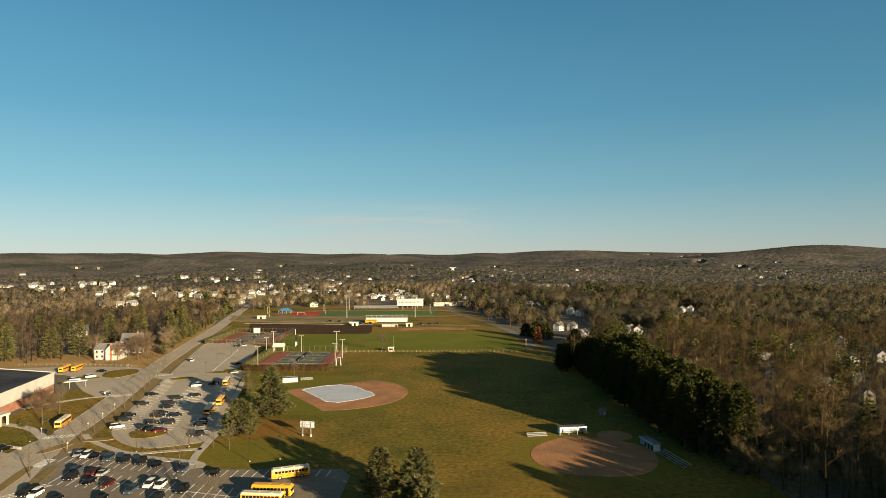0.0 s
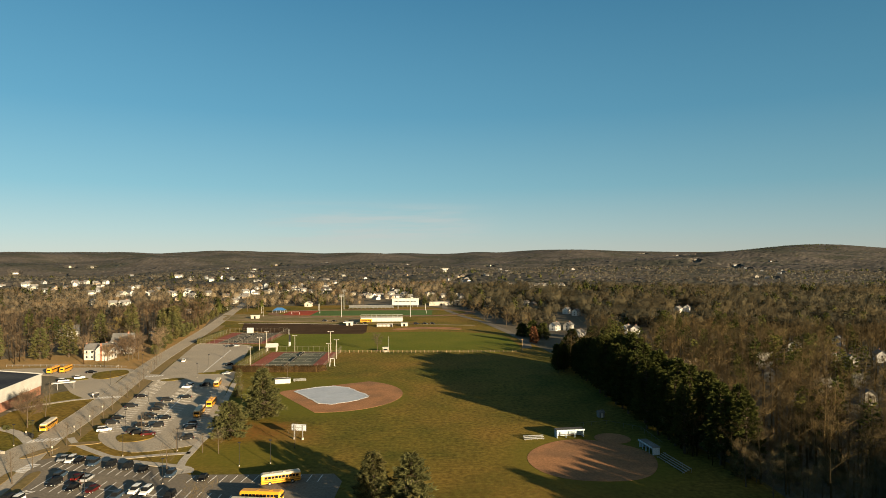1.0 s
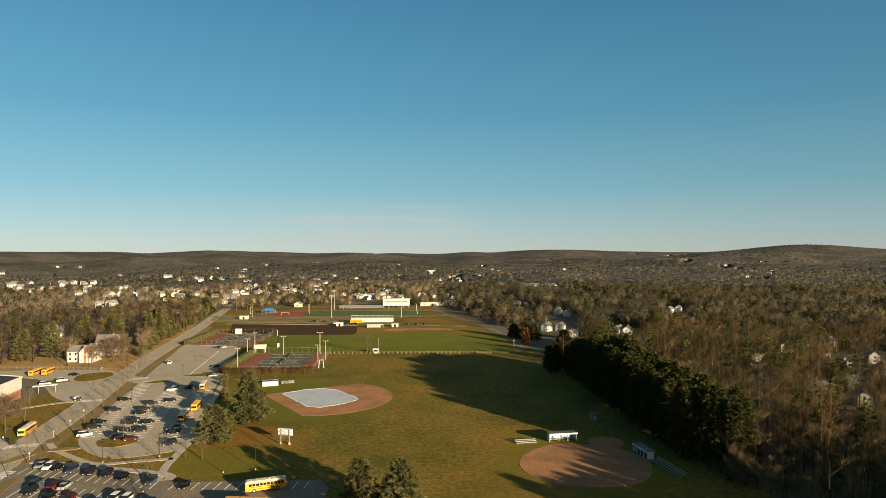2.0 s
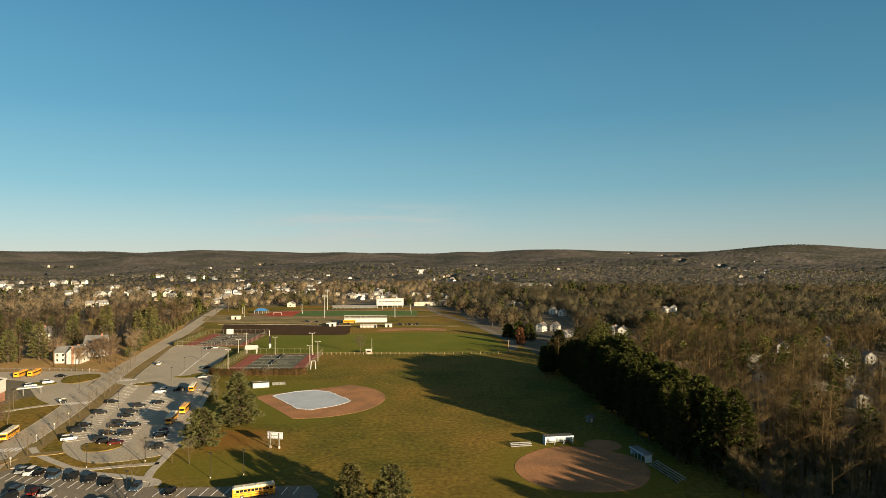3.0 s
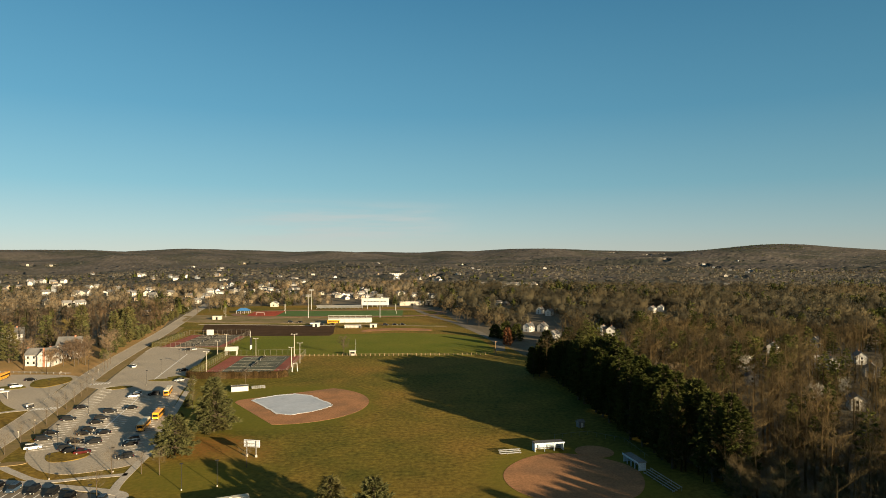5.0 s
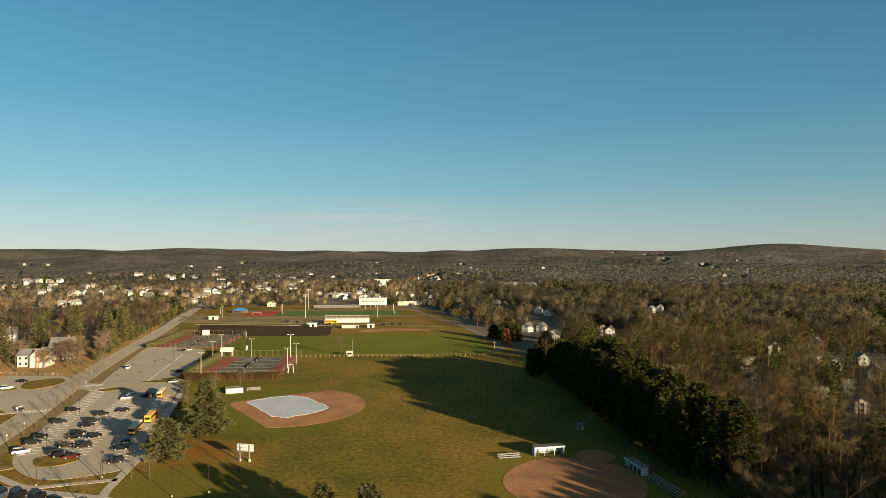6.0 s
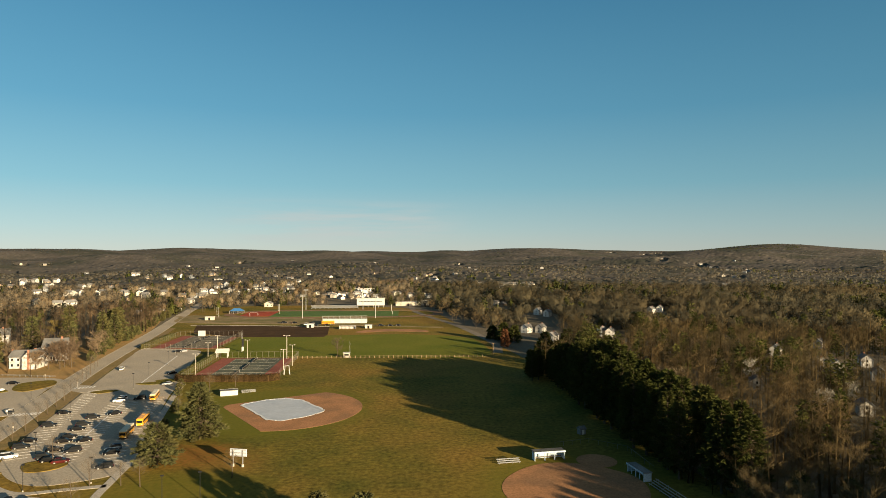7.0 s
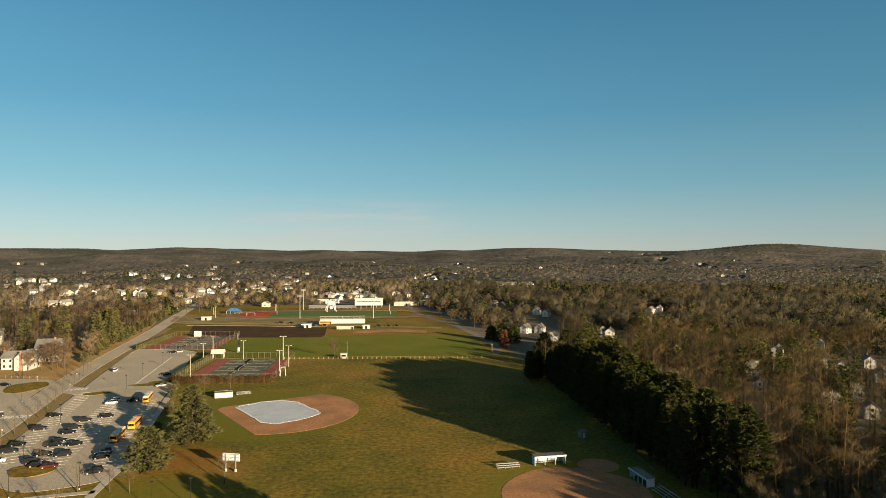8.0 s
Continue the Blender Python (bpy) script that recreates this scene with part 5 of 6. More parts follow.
def make_school():
    s = thing("school_building", "school gym with white upper walls, brick base and black roof", "school")
    q = [Vector(p) for p in ((-164, 269), (-154.8, 204), (-217.4, 190), (-211.6, 284))]
    cx = sum(q, Vector((0, 0))) / 4

    def grow(k):
        return [p + (p - cx).normalized() * k for p in q]
    part("brick_wall", prism(q, 0, 3.6), BRICK, s, "red brick lower wall")
    part("upper_wall", prism(grow(0.25), 3.6, 8.3), WHITE, s, "white metal-clad upper wall")
    part("roof", prism(grow(-0.3), 8.3, 8.42), ROOF_BLACK, s, "black membrane roof")
    for i in range(4):
        a, b = grow(0.35)[i], grow(0.35)[(i + 1) % 4]
        d = (b - a).normalized()
        n = Vector((-d.y, d.x)) * 0.3
        part("parapet", prism([a, b, b + n, a + n], 8.1, 8.65), WHITE, s)
    for i in range(5):
        part("roof_vent", box(-175 - i * 7, 240 + (i % 2) * 12, 8.4, -173.8 - i * 7, 241.2 + (i % 2) * 12, 9.2, 0.08), STEEL, s)
    can = part("entrance_canopy", prism([(-150.1, 208), (-148.2, 219), (-152.6, 221), (-153.7, 208)], 3.4, 4.0), CREAM, s, "cream flat entrance canopy")
    for x, y in ((-150.5, 209), (-149.8, 212.3), (-149.2, 215.6), (-148.8, 218.5)):
        part("column", box(x - 0.3, y - 0.3, 0, x + 0.3, y + 0.3, 3.4, 0.03), CREAM, s)
    part("entrance_glazing", prism([(-152.9, 209), (-151.4, 219.4), (-151.6, 219.4), (-153.1, 209)], 0.2, 3.2), GLASS, s)
    part("walkway_canopy", prism([(-162.8, 274), (-155.2, 278.5), (-156.2, 281), (-163.7, 277)], 3.0, 3.4), WHITE, s, "white walkway roof")
    for x, y in ((-161.7, 276.5), (-156.3, 279.4)):
        part("column", tube((x, y, 0), (x, y, 3.0), 0.12), STEEL, s)


make_school()


# ---- houses ----
def roof_gable(w, d, z, rise, over=0.5):
    bm = bmesh.new()
    x0, x1, y0, y1 = -w / 2 - over, w / 2 + over, -d / 2 - over, d / 2 + over
    k = rise * over / (d / 2)
    lo, up = [], []
    for x in (x0, x1):
        lo.append([bm.verts.new((x, y0, z - k)), bm.verts.new((x, 0, z + rise)), bm.verts.new((x, y1, z - k))])
        up.append([bm.verts.new((x, y0, z - k + 0.25)), bm.verts.new((x, 0, z + rise + 0.28)), bm.verts.new((x, y1, z - k + 0.25))])
    for s in (0, 1):
        bm.faces.new((lo[0][s], lo[0][s + 1], lo[1][s + 1], lo[1][s]))
        bm.faces.new((up[0][s], up[1][s], up[1][s + 1], up[0][s + 1]))
        for e in (0, 1):
            bm.faces.new((lo[e][s], up[e][s], up[e][s + 1], lo[e][s + 1]))
    for s in (0, 2):
        bm.faces.new((lo[0][s], lo[1][s], up[1][s], up[0][s]))
    bmesh.ops.recalc_face_normals(bm, faces=bm.faces[:])
    return bm


def gable_walls(w, d, h, rise):
    bm = bmesh.new()
    ends = []
    for x in (-w / 2, w / 2):
        ends.append([bm.verts.new(c) for c in ((x, -d / 2, -0.5), (x, d / 2, -0.5), (x, d / 2, h), (x, 0, h + rise), (x, -d / 2, h))])
    bm.faces.new(ends[0][::-1])
    bm.faces.new(ends[1])
    for i in range(5):
        j = (i + 1) % 5
        bm.faces.new((ends[0][i], ends[0][j], ends[1][j], ends[1][i]))
    bmesh.ops.recalc_face_normals(bm, faces=bm.faces[:])
    return bm


def add_windows(parent, w, d, h, storeys, cols, gable_cols):
    for st in range(storeys):
        z = 1.0 + st * (h - 0.4) / storeys
        for i in range(cols):
            x = -w / 2 + w * (i + 0.5) / cols
            for s in (-1, 1):
                f = part("window", box(x - 0.55, s * d / 2 - 0.06, z, x + 0.55, s * d / 2 + 0.06, z + 1.4), WHITE, parent)
                part("pane", box(x - 0.45, s * d / 2 - 0.09, z + 0.1, x + 0.45, s * d / 2 + 0.09, z + 1.3), GLASS, f)
        for i in range(gable_cols):
            y = -d / 2 + d * (i + 0.5) / gable_cols
            for s in (-1, 1):
                f = part("window", box(s * w / 2 - 0.06, y - 0.5, z, s * w / 2 + 0.06, y + 0.5, z + 1.4), WHITE, parent)
                part("pane", box(s * w / 2 - 0.09, y - 0.4, z + 0.1, s * w / 2 + 0.09, y + 0.4, z + 1.3), GLASS, f)


def make_house(label, w, d, h, rise, wall=WHITE, roof=SHINGLE, storeys=2, cols=3, gcols=2, chimney=True, m=None, group=""):
    o = thing("house", label, "house", group, m)
    part("wall", gable_walls(w, d, h, rise), wall, o)
    r = part("roof", roof_gable(w, d, h, rise), roof, o)
    if chimney:
        part("chimney", box(w * 0.2, -0.5, h, w * 0.2 + 0.9, 0.4, h + rise + 1.0, 0.05), BRICK, r)
    add_windows(o, w, d, h, storeys, cols, gcols)
    part("door", box(-0.5, -d / 2 - 0.08, 0.1, 0.5, -d / 2 + 0.05, 2.2), GLASS, o)
    return o


big = make_house("big white clapboard house with a grey shingle roof among trees", 14, 8, 5.8, 2.6, storeys=2, cols=5, gcols=2, m=pose(-186, 357, 0, 0, 0, 4))
wing = part("wing_wall", gable_walls(10, 6.4, 5.7, 3.2), WHITE, big)
wing.matrix_basis = pose(3.6, -2.2, 0, 0, 0, 90)
wr = part("wing_roof", roof_gable(10, 6.4, 5.7, 3.2), SHINGLE, big)
wr.matrix_basis = pose(3.6, -2.2, 0, 0, 0, 90)
part("chimney_stack", box(3.2, -7.8, 0, 4.0, -7.2, 9.6, 0.05), BRICK, big, "tall outside brick chimney")
part("chimney_stack", box(-7.6, -0.5, 0, -7.0, 0.5, 9.0, 0.05), BRICK, big, "tall outside brick chimney")
rear = make_house("large white house wing with a steep grey roof", 11, 8, 7.6, 3.8, storeys=2, cols=4, gcols=2, m=pose(-183.6, 378, 0, 0, 0, 10))
make_house("white gabled house among bare trees", 9, 8, 6.0, 3.6, storeys=2, cols=3, gcols=2, m=pose(-187.6, 436, 0, 0, 0, 80))
make_house("white house half hidden by trees", 14, 9, 6.0, 3.4, storeys=2, cols=4, gcols=2, m=pose(-252.7, 440, 0, 0, 0, 20))

def far_house(label, w, d, h, rise, wall, m, chimney=True):
    """A house seen from afar: walls, roof, a few dark windows, a chimney."""
    o = thing("house", label, "house", "houses of the town", m)
    part("wall", gable_walls(w, d, h, rise), wall, o)
    part("roof", roof_gable(w, d, h, rise), SHINGLE, o)
    if chimney:
        part("chimney", box(w * 0.2, -0.5, h, w * 0.2 + 0.9, 0.4, h + rise + 1.0, 0.05), BRICK, o)
    for z in ((1.0, 3.7) if h > 4.5 else (1.0,)):
        for x in (-w * 0.3, w * 0.3):
            part("window", box(x - 0.6, -d / 2 - 0.07, z, x + 0.6, -d / 2 + 0.05, z + 1.4), GLASS, o)
        part("window", box(w / 2 - 0.05, -0.6, z, w / 2 + 0.07, 0.6, z + 1.4), GLASS, o)
        part("window", box(-w / 2 - 0.07, -0.6, z, -w / 2 + 0.05, 0.6, z + 1.4), GLASS, o)
    return o


DULL_SIDING = surface("dull_white_siding", (0.62, 0.6, 0.56), (0.5, 0.48, 0.45), 0.3, 2.0, 0.8, fine_amount=0.15)
GREY_SIDING = surface("grey_blue_siding", (0.27, 0.29, 0.31), (0.22, 0.24, 0.26), 0.3, 2.0, 0.8, fine_amount=0.15)
TAN_SIDING = surface("tan_siding", (0.36, 0.28, 0.2), (0.3, 0.23, 0.16), 0.3, 2.0, 0.8, fine_amount=0.15)
plain = [far_house("white gabled house among bare trees", 12, 8.5, 5.6, 2.8, SIDING, pose(*SITES[0], float(height(*SITES[0])), 0, 0, 30)),
         far_house("cream gabled house among bare trees", 10, 8, 5.2, 2.6, CREAM, pose(*SITES[1], float(height(*SITES[1])), 0, 0, -25), False),
         far_house("grey-blue gabled house among bare trees", 11, 8.5, 5.6, 2.8, GREY_SIDING, pose(*SITES[3], float(height(*SITES[3])), 0, 0, 15)),
         far_house("tan gabled house among bare trees", 10, 8, 3.4, 2.6, TAN_SIDING, pose(*SITES[4], float(height(*SITES[4])), 0, 0, -40)),
         far_house("long low white house among trees", 17, 8, 3.6, 2.2, DULL_SIDING, pose(*SITES[2], float(height(*SITES[2])), 0, 0, 40))]
rnd = random.Random(9)
for x, y in SITES[5:]:
    valley = x > 80 and y < 620
    c = copy_thing(plain[(1 if 140 < x < 180 and y < 300 else 0) if valley else rnd.randrange(5)], pose(x, y, float(height(x, y)), 0, 0, rnd.uniform(40, 75) if valley else rnd.uniform(-70, 70)))
    c.scale = (0.62, 0.62, 0.72) if valley else (0.68, 0.68, 0.68) if x > -270 and y < 1010 else (1, 1, 1) if y < 700 else (0.85, 0.85, 0.9)


# ---- stadium ----
ground_piece("stadium_field", slab([(-118, 592), (-5, 590), (-5, 640), (-118, 642)], -0.1, 0.11), STADIUM_TURF, "bright green stadium turf", "field")
ground_piece("gravel_yard", slab(smooth_loop([(-186, 556), (-150, 542), (-100, 536), (-66, 534), (-64, 572), (-100, 580), (-140, 588), (-168, 600), (-192, 606)], 4), -0.1, 0.095), GRAVEL, "tan gravel yard before the stadium", "yard")
ground_piece("running_track", ribbon(smooth_line([(-5, 585), (-118, 587), (-150, 600), (-158, 616), (-150, 636), (-118, 648), (-5, 647), (25, 635), (32, 616), (22, 596), (-5, 585)]), 9, 0.1, 0.12), OLD_TRACK, "worn brown running track round the field", "track")
ground_piece("track_end_zone", slab([(-146, 596), (-118, 596), (-118, 640), (-146, 640)], -0.1, 0.08), TRACK_RED, "red surfaced end of the track", "track")
ground_piece("far_infield", slab(smooth_loop([(-32, 478), (-10, 484), (16, 480), (14, 492), (-12, 498), (-30, 490)], 5), -0.1, 0.07), CLAY, "reddish clay patch in the far field", "infield")


def make_stand(x0, x1, y, rows, depth, z0, label, wall):
    s = thing("grandstand", label, "grandstand")
    for i in range(rows):
        part("tier", box(x0, y + i * depth if wall > 0 else y - i * depth - depth, z0 + (rows - 1 - i) * 0.5 if wall > 0 else z0 + i * 0.5, x1, y + (i + 1) * depth if wall > 0 else y - i * depth, z0 + (rows - 1 - i) * 0.5 + 0.18 if wall > 0 else z0 + i * 0.5 + 0.18, 0.02), STEEL, s)
    if wall > 0:
        n = 8
        for i in range(n):
            a, b = x0 + (x1 - x0) * i / n, x0 + (x1 - x0) * (i + 1) / n
            part("back_panel", box(a + 0.12, y - 0.5, 0.3, b - 0.12, y - 0.25, 3.5, 0.03), WHITE, s, "white back panel")
            part("post", box(a - 0.12, y - 0.55, 0, a + 0.12, y - 0.2, 6.0, 0.02), STEEL, s)
        part("top_rail", tube((x0, y - 0.4, 6.0), (x1, y - 0.4, 6.0), 0.12), WHITE, s)
        part("rail", tube((x0, y - 0.4, 5.3), (x1, y - 0.4, 5.3), 0.08), COURT_GREEN, s, "green painted rail")
    else:
        for i in range(12):
            x = x0 + (x1 - x0) * i / 11
            part("frame", box(x - 0.08, y - rows * depth, 0, x + 0.08, y, z0 + 0.1), STEEL, s)
    return s


make_stand(-64, -29, 536, 8, 0.8, 0.8, "steel grandstand with a white panelled back", 1)
make_stand(-92, -46, 668, 7, 0.8, 0.6, "long grey steel bleachers across the field", -1)


def make_pressbox():
    p = thing("press_box", "long white press box raised over the far bleachers", "press box")
    part("wall", box(-48, 676, 2.2, -20, 681, 9.2, 0.1), WHITE, p)
    part("roof", box(-48.6, 675.2, 9.2, -19.4, 681.6, 9.6, 0.05), WHITE, p)
    for i in range(16):
        part("window", box(-45.4 + i * 1.45, 675.85, 5.7, -44.4 + i * 1.45, 676.1, 6.7, 0.02), GLASS, p)
    for i in range(6):
        x = -47 + i * 5.2
        part("post", box(x - 0.2, 676.5, 0, x + 0.2, 677, 2.3), STEEL, p)
    for x in (-42, -27):
        part("rooftop_unit", box(x - 0.7, 677.5, 9.6, x + 0.7, 679, 10.8, 0.05), WHITE, p)


make_pressbox()


def make_mast(h, label, arms=2):
    t = thing("floodlight_mast", label, "floodlight", "stadium floodlights")
    part("pole", tube((0, 0, -0.2), (0, 0, h), 0.32, 0.18, 10), STEEL, t)
    for k in range(arms):
        z = h - 0.3 - k * 1.1
        part("cross_arm", box(-2.2, -0.1, z - 0.1, 2.2, 0.1, z + 0.1, 0.02), STEEL, t)
        for i in range(5):
            bm = bmesh.new()
            add_tube(bm, (-1.9 + i * 0.95, -0.15, z + 0.1), (-1.9 + i * 0.95, 0.35, z + 0.4), 0.18, 0.36, 8)
            part("lamp", bm, STEEL, t)
    return t


mast = make_mast(20, "tall grey floodlight mast beside the stadium")
mast.matrix_basis = pose(-86.3, 576, 0)
for x, y in ((-24.3, 575), (-96, 656), (-40.5, 656)):
    copy_thing(mast, pose(x, y, 0))
for x, y in ((-113, 614), (-10.5, 606), (-160, 588)):
    g = thing("goal_post", "white gooseneck football goal post", "goal post", "goal posts")
    g.matrix_basis = pose(x, y, 0, 0, 0, 90)
    part("stem", tube((0, 0, 0), (0, 0, 3), 0.12), WHITE, g)
    part("crossbar", tube((-2.8, 0.8, 3.2), (2.8, 0.8, 3.2), 0.1), WHITE, g)
    for s in (-2.8, 2.8):
        part("upright", tube((s, 0.8, 3.2), (s, 0.8, 9.2), 0.09), WHITE, g)
for x, y, w, h, col in ((-70, 512, 5, 2.8, WHITE), (-26, 505, 5, 2.4, CREAM), (-162, 570, 7, 2.8, CREAM), (4, 697, 26, 4.0, CREAM), (22, 700, 8, 5.0, WHITE)):
    sh = thing("equipment_shed", "low pale shed with a flat roof beside the sports field", "shed")
    sh.matrix_basis = pose(x, y, 0)
    part("wall", box(-w / 2, -2, 0, w / 2, 2, h, 0.03), col, sh)
    part("roof", box(-w / 2 - 0.3, -2.3, h, w / 2 + 0.3, 2.3, h + 0.25, 0.04), WHITE, sh)
    part("door", box(-0.8, -2.06, 0.05, 0.8, -1.95, min(2.2, h - 0.3)), GLASS, sh)
for kind, x, y, a in (("dark", -67, 521, 0), ("black", -59, 524, 10), ("dark", -17, 515, 0), ("black", -10, 516, 0), ("black", -4, 517, 0), ("dark", -95, 541, 5), ("black", -87, 540, 5), ("white", -75, 527, 0), ("dark", -72, 533, 0)):
    park(kind, x, y, a)
copy_thing(bus_y, pose(-59, 530, 0.09, 0, 0, 0))


def make_tent(x, y, w, d):
    """An open shelter: eight posts under a low hipped roof."""
    t = thing("shelter", "open picnic shelter with a blue hipped roof", "shelter", m=pose(x, y, 0))
    bm = bmesh.new()
    low = [bm.verts.new((a * w / 2, b * d / 2, 2.5)) for a, b in ((-1, -1), (1, -1), (1, 1), (-1, 1))]
    top = [bm.verts.new((a * w * 0.22, 0, 5.0)) for a in (-1, 1)]
    for f in ((low[0], low[1], top[1], top[0]), (low[2], low[3], top[0], top[1]), (low[1], low[2], top[1]), (low[3], low[0], top[0]), (low[3], low[2], low[1], low[0])):
        bm.faces.new(f)
    part("roof", bm, BLUE, t, "faded blue roof")
    for i in range(4):
        for b in (-1, 1):
            part("post", box(-w / 2 + 0.4 + i * (w - 0.8) / 3 - 0.1, b * (d / 2 - 0.4) - 0.1, 0, -w / 2 + 0.4 + i * (w - 0.8) / 3 + 0.1, b * (d / 2 - 0.4) + 0.1, 2.5), WHITE, t)


make_tent(-154, 624, 12, 8)
goal = thing("football_goal", "white framed goal on the red track end", "goal", m=pose(-134, 604, 0.1))
for x in (-3.6, 3.6):
    part("upright", tube((x, 0, 0), (x, 0, 2.4), 0.09), WHITE, goal)
    part("stay", tube((x, 0, 2.4), (x, 2.0, 0.05), 0.06), WHITE, goal)
part("crossbar", tube((-3.6, 0, 2.4), (3.6, 0, 2.4), 0.09), WHITE, goal)
far_house("small cream gabled shed behind the stadium", 6, 7, 3.6, 2.0, CREAM, pose(-140, 694, 0, 0, 0, 80), False)

# ---- lamps and poles ----
def make_lamp(h, label, group, dark=True):
    t = thing("street_lamp", label, "lamp post", group)
    mat = BLACK if dark else STEEL
    part("base", tube((0, 0, 0), (0, 0, 0.35), 0.17, 0.15, 10), CONCRETE, t)
    part("pole", tube((0, 0, 0.3), (0, 0, h), 0.075, 0.06, 8), mat, t)
    part("head", box(-0.4, -0.24, h - 0.05, 0.4, 0.24, h + 0.2, 0.05), mat, t)
    return t


lamp = make_lamp(6.4, "dark metal lamp post with a box head", "car park lamps")
lamp.matrix_basis = pose(-89.7, 187.4, 0)
for x, y in ((-124.9, 202.5), (-127.8, 198), (-76, 192), (-102.7, 215.5), (-116.3, 329), (-112, 302), (-53.5, 178), (-45.6, 180), (-119, 360), (-123.8, 385), (-143.6, 285), (-150.3, 330), (-111.9, 252), (-68.6, 165), (-83.7, 157)):
    copy_thing(lamp, pose(x, y, 0))


def make_flood(h, label, group):
    t = thing("court_light", label, "floodlight", group)
    part("pole", tube((0, 0, -0.1), (0, 0, h), 0.15, 0.1, 8), CREAM, t)
    part("arm", box(-1.3, -0.08, h - 0.12, 1.3, 0.08, h + 0.04), STEEL, t)
    for s in (-1.1, 1.1):
        part("lamp", box(s - 0.32, -0.25, h - 0.05, s + 0.32, 0.25, h + 0.15, 0.04), CREAM, t)
    return t


fl = make_flood(10, "pale tennis court light pole with two lamps", "tennis lights")
fl.matrix_basis = pose(-95.5, 330, 0)
for x, y, s in ((-100.9, 366, 1), (-105.5, 398, 0.95), (-57.2, 340.7, 1), (-55.0, 352, 1.05), (-61.5, 372, 1.25), (-82.9, 375, 1.0)):
    c = copy_thing(fl, pose(x, y, 0, 0, 0, 0))
    c.scale = (s, s, s)
sb = thing("pole_sign", "tall pole carrying a narrow dark and white panel", "sign")
sb.matrix_basis = pose(-91.7, 398, 0)
part("pole", tube((0, 0, 0), (0, 0, 11), 0.2, 0.14), STEEL, sb)
part("panel", box(-0.1, -0.35, 3, 1.1, -0.15, 7.5, 0.03), BLACK, sb, "dark panel")
part("panel", box(-0.1, -0.4, 0.8, 1.1, -0.2, 3, 0.03), WHITE, sb, "white panel")
fp = thing("utility_pole", "pale slender pole at the corner of the field fence", "pole")
fp.matrix_basis = pose(49.4, 372.5, 0)
part("pole", tube((0, 0, 0), (0, 0, 7.5), 0.2, 0.15), WOOD_POST, fp)
part("crosspiece", box(-0.6, -0.06, 7.0, 0.6, 0.06, 7.15), WOOD_POST, fp)

FENCE_STEEL = surface("weathered_fence_steel", (0.2, 0.18, 0.145), (0.15, 0.135, 0.11), 0.8, 4.0, 0.7)

# ---- fences, hedge ----
POST = {}


def make_fence(name, label, pts, step, h, post_mat, post_w, rails, mesh_mat=None):
    f = thing(name, label, "fence")
    key = (h, post_w, post_mat.name)
    if key not in POST:
        POST[key] = mesh_of("post", box(-post_w / 2, -post_w / 2, 0, post_w / 2, post_w / 2, h, 0.01), post_mat)
    for a, b in zip(pts, pts[1:]):
        a, b = Vector(a), Vector(b)
        n = max(1, round((b - a).length / step))
        ang = math.degrees(math.atan2((b - a).y, (b - a).x))
        for i in range(n):
            p = a.lerp(b, i / n)
            o = new("post", POST[key])
            o.matrix_basis = pose(p.x, p.y, 0, 0, 0, ang)
            o.parent = f
        for z in rails:
            part("rail", tube((*a, z), (*b, z), 0.04, 0.04, 5), post_mat, f)
    return f


make_fence("field_fence", "low wooden post fence across the outfield", [(-61.1, 373.5), (-20, 372.5), (46, 371)], 2.5, 1.35, WOOD_POST, 0.26, (0.5, 1.2))
make_fence("court_fence", "tall wire court fence on steel posts", [(-98, 318.5), (-98.2, 378), (-56.4, 378), (-56, 318.5), (-98, 318.5)], 3.1, 3.2, FENCE_STEEL, 0.09, (3.15, 0.1))
make_fence("court_fence", "tall wire court fence on steel posts", [(-151, 410), (-151.2, 470), (-109.4, 470), (-109, 410), (-151, 410)], 3.1, 3.2, FENCE_STEEL, 0.09, (3.15, 0.1))
make_fence("wire_fence", "low wire fence behind the softball infield", [(46, 214), (57, 217), (66, 209), (67, 192)], 3, 1.4, SHINGLE, 0.06, (1.35,))
make_fence("guard_fence", "low fence beside the school roof drive", [(-222.2, 334), (-187.2, 334), (-157.3, 328)], 3, 1.1, STEEL, 0.12, (1.0, 0.6))


def leafy_block(name, pts, w, h, n, mat, label, seed, blade=0.45, category="hedge"):
    rnd = random.Random(seed)
    t = thing(name, label, category)
    core, fine = bmesh.new(), bmesh.new()
    for a, b in zip(pts, pts[1:]):
        a, b = Vector(a), Vector(b)
        d = (b - a).normalized()
        s = Vector((-d.y, d.x))
        k = int((b - a).length / 0.8)
        for i in range(k):
            p = a.lerp(b, (i + 0.5) / k)
            q = Vector((p.x, p.y, 0))
            add_tube(core, q, q + Vector((0, 0, h * rnd.uniform(0.8, 0.95))), w * 0.42, w * 0.3, 6)
        for i in range(int(n * (b - a).length)):
            p = a.lerp(b, rnd.random()) + s * rnd.choice((-1, 1, 0)) * w * 0.5 * rnd.uniform(0.7, 1.05)
            top = h * (0.93 + 0.12 * math.sin(p.x * 1.7) * rnd.random())
            leaf_tri(fine, Vector((p.x, p.y, rnd.uniform(0.05, 1) * top)), (rnd.uniform(-1, 1), rnd.uniform(-1, 1), rnd.uniform(-0.3, 1)), blade * rnd.uniform(0.6, 1.4), blade * 0.6, rnd)
    part("stem", core, mat, t)
    part("leaves", fine, mat, t)
    return t


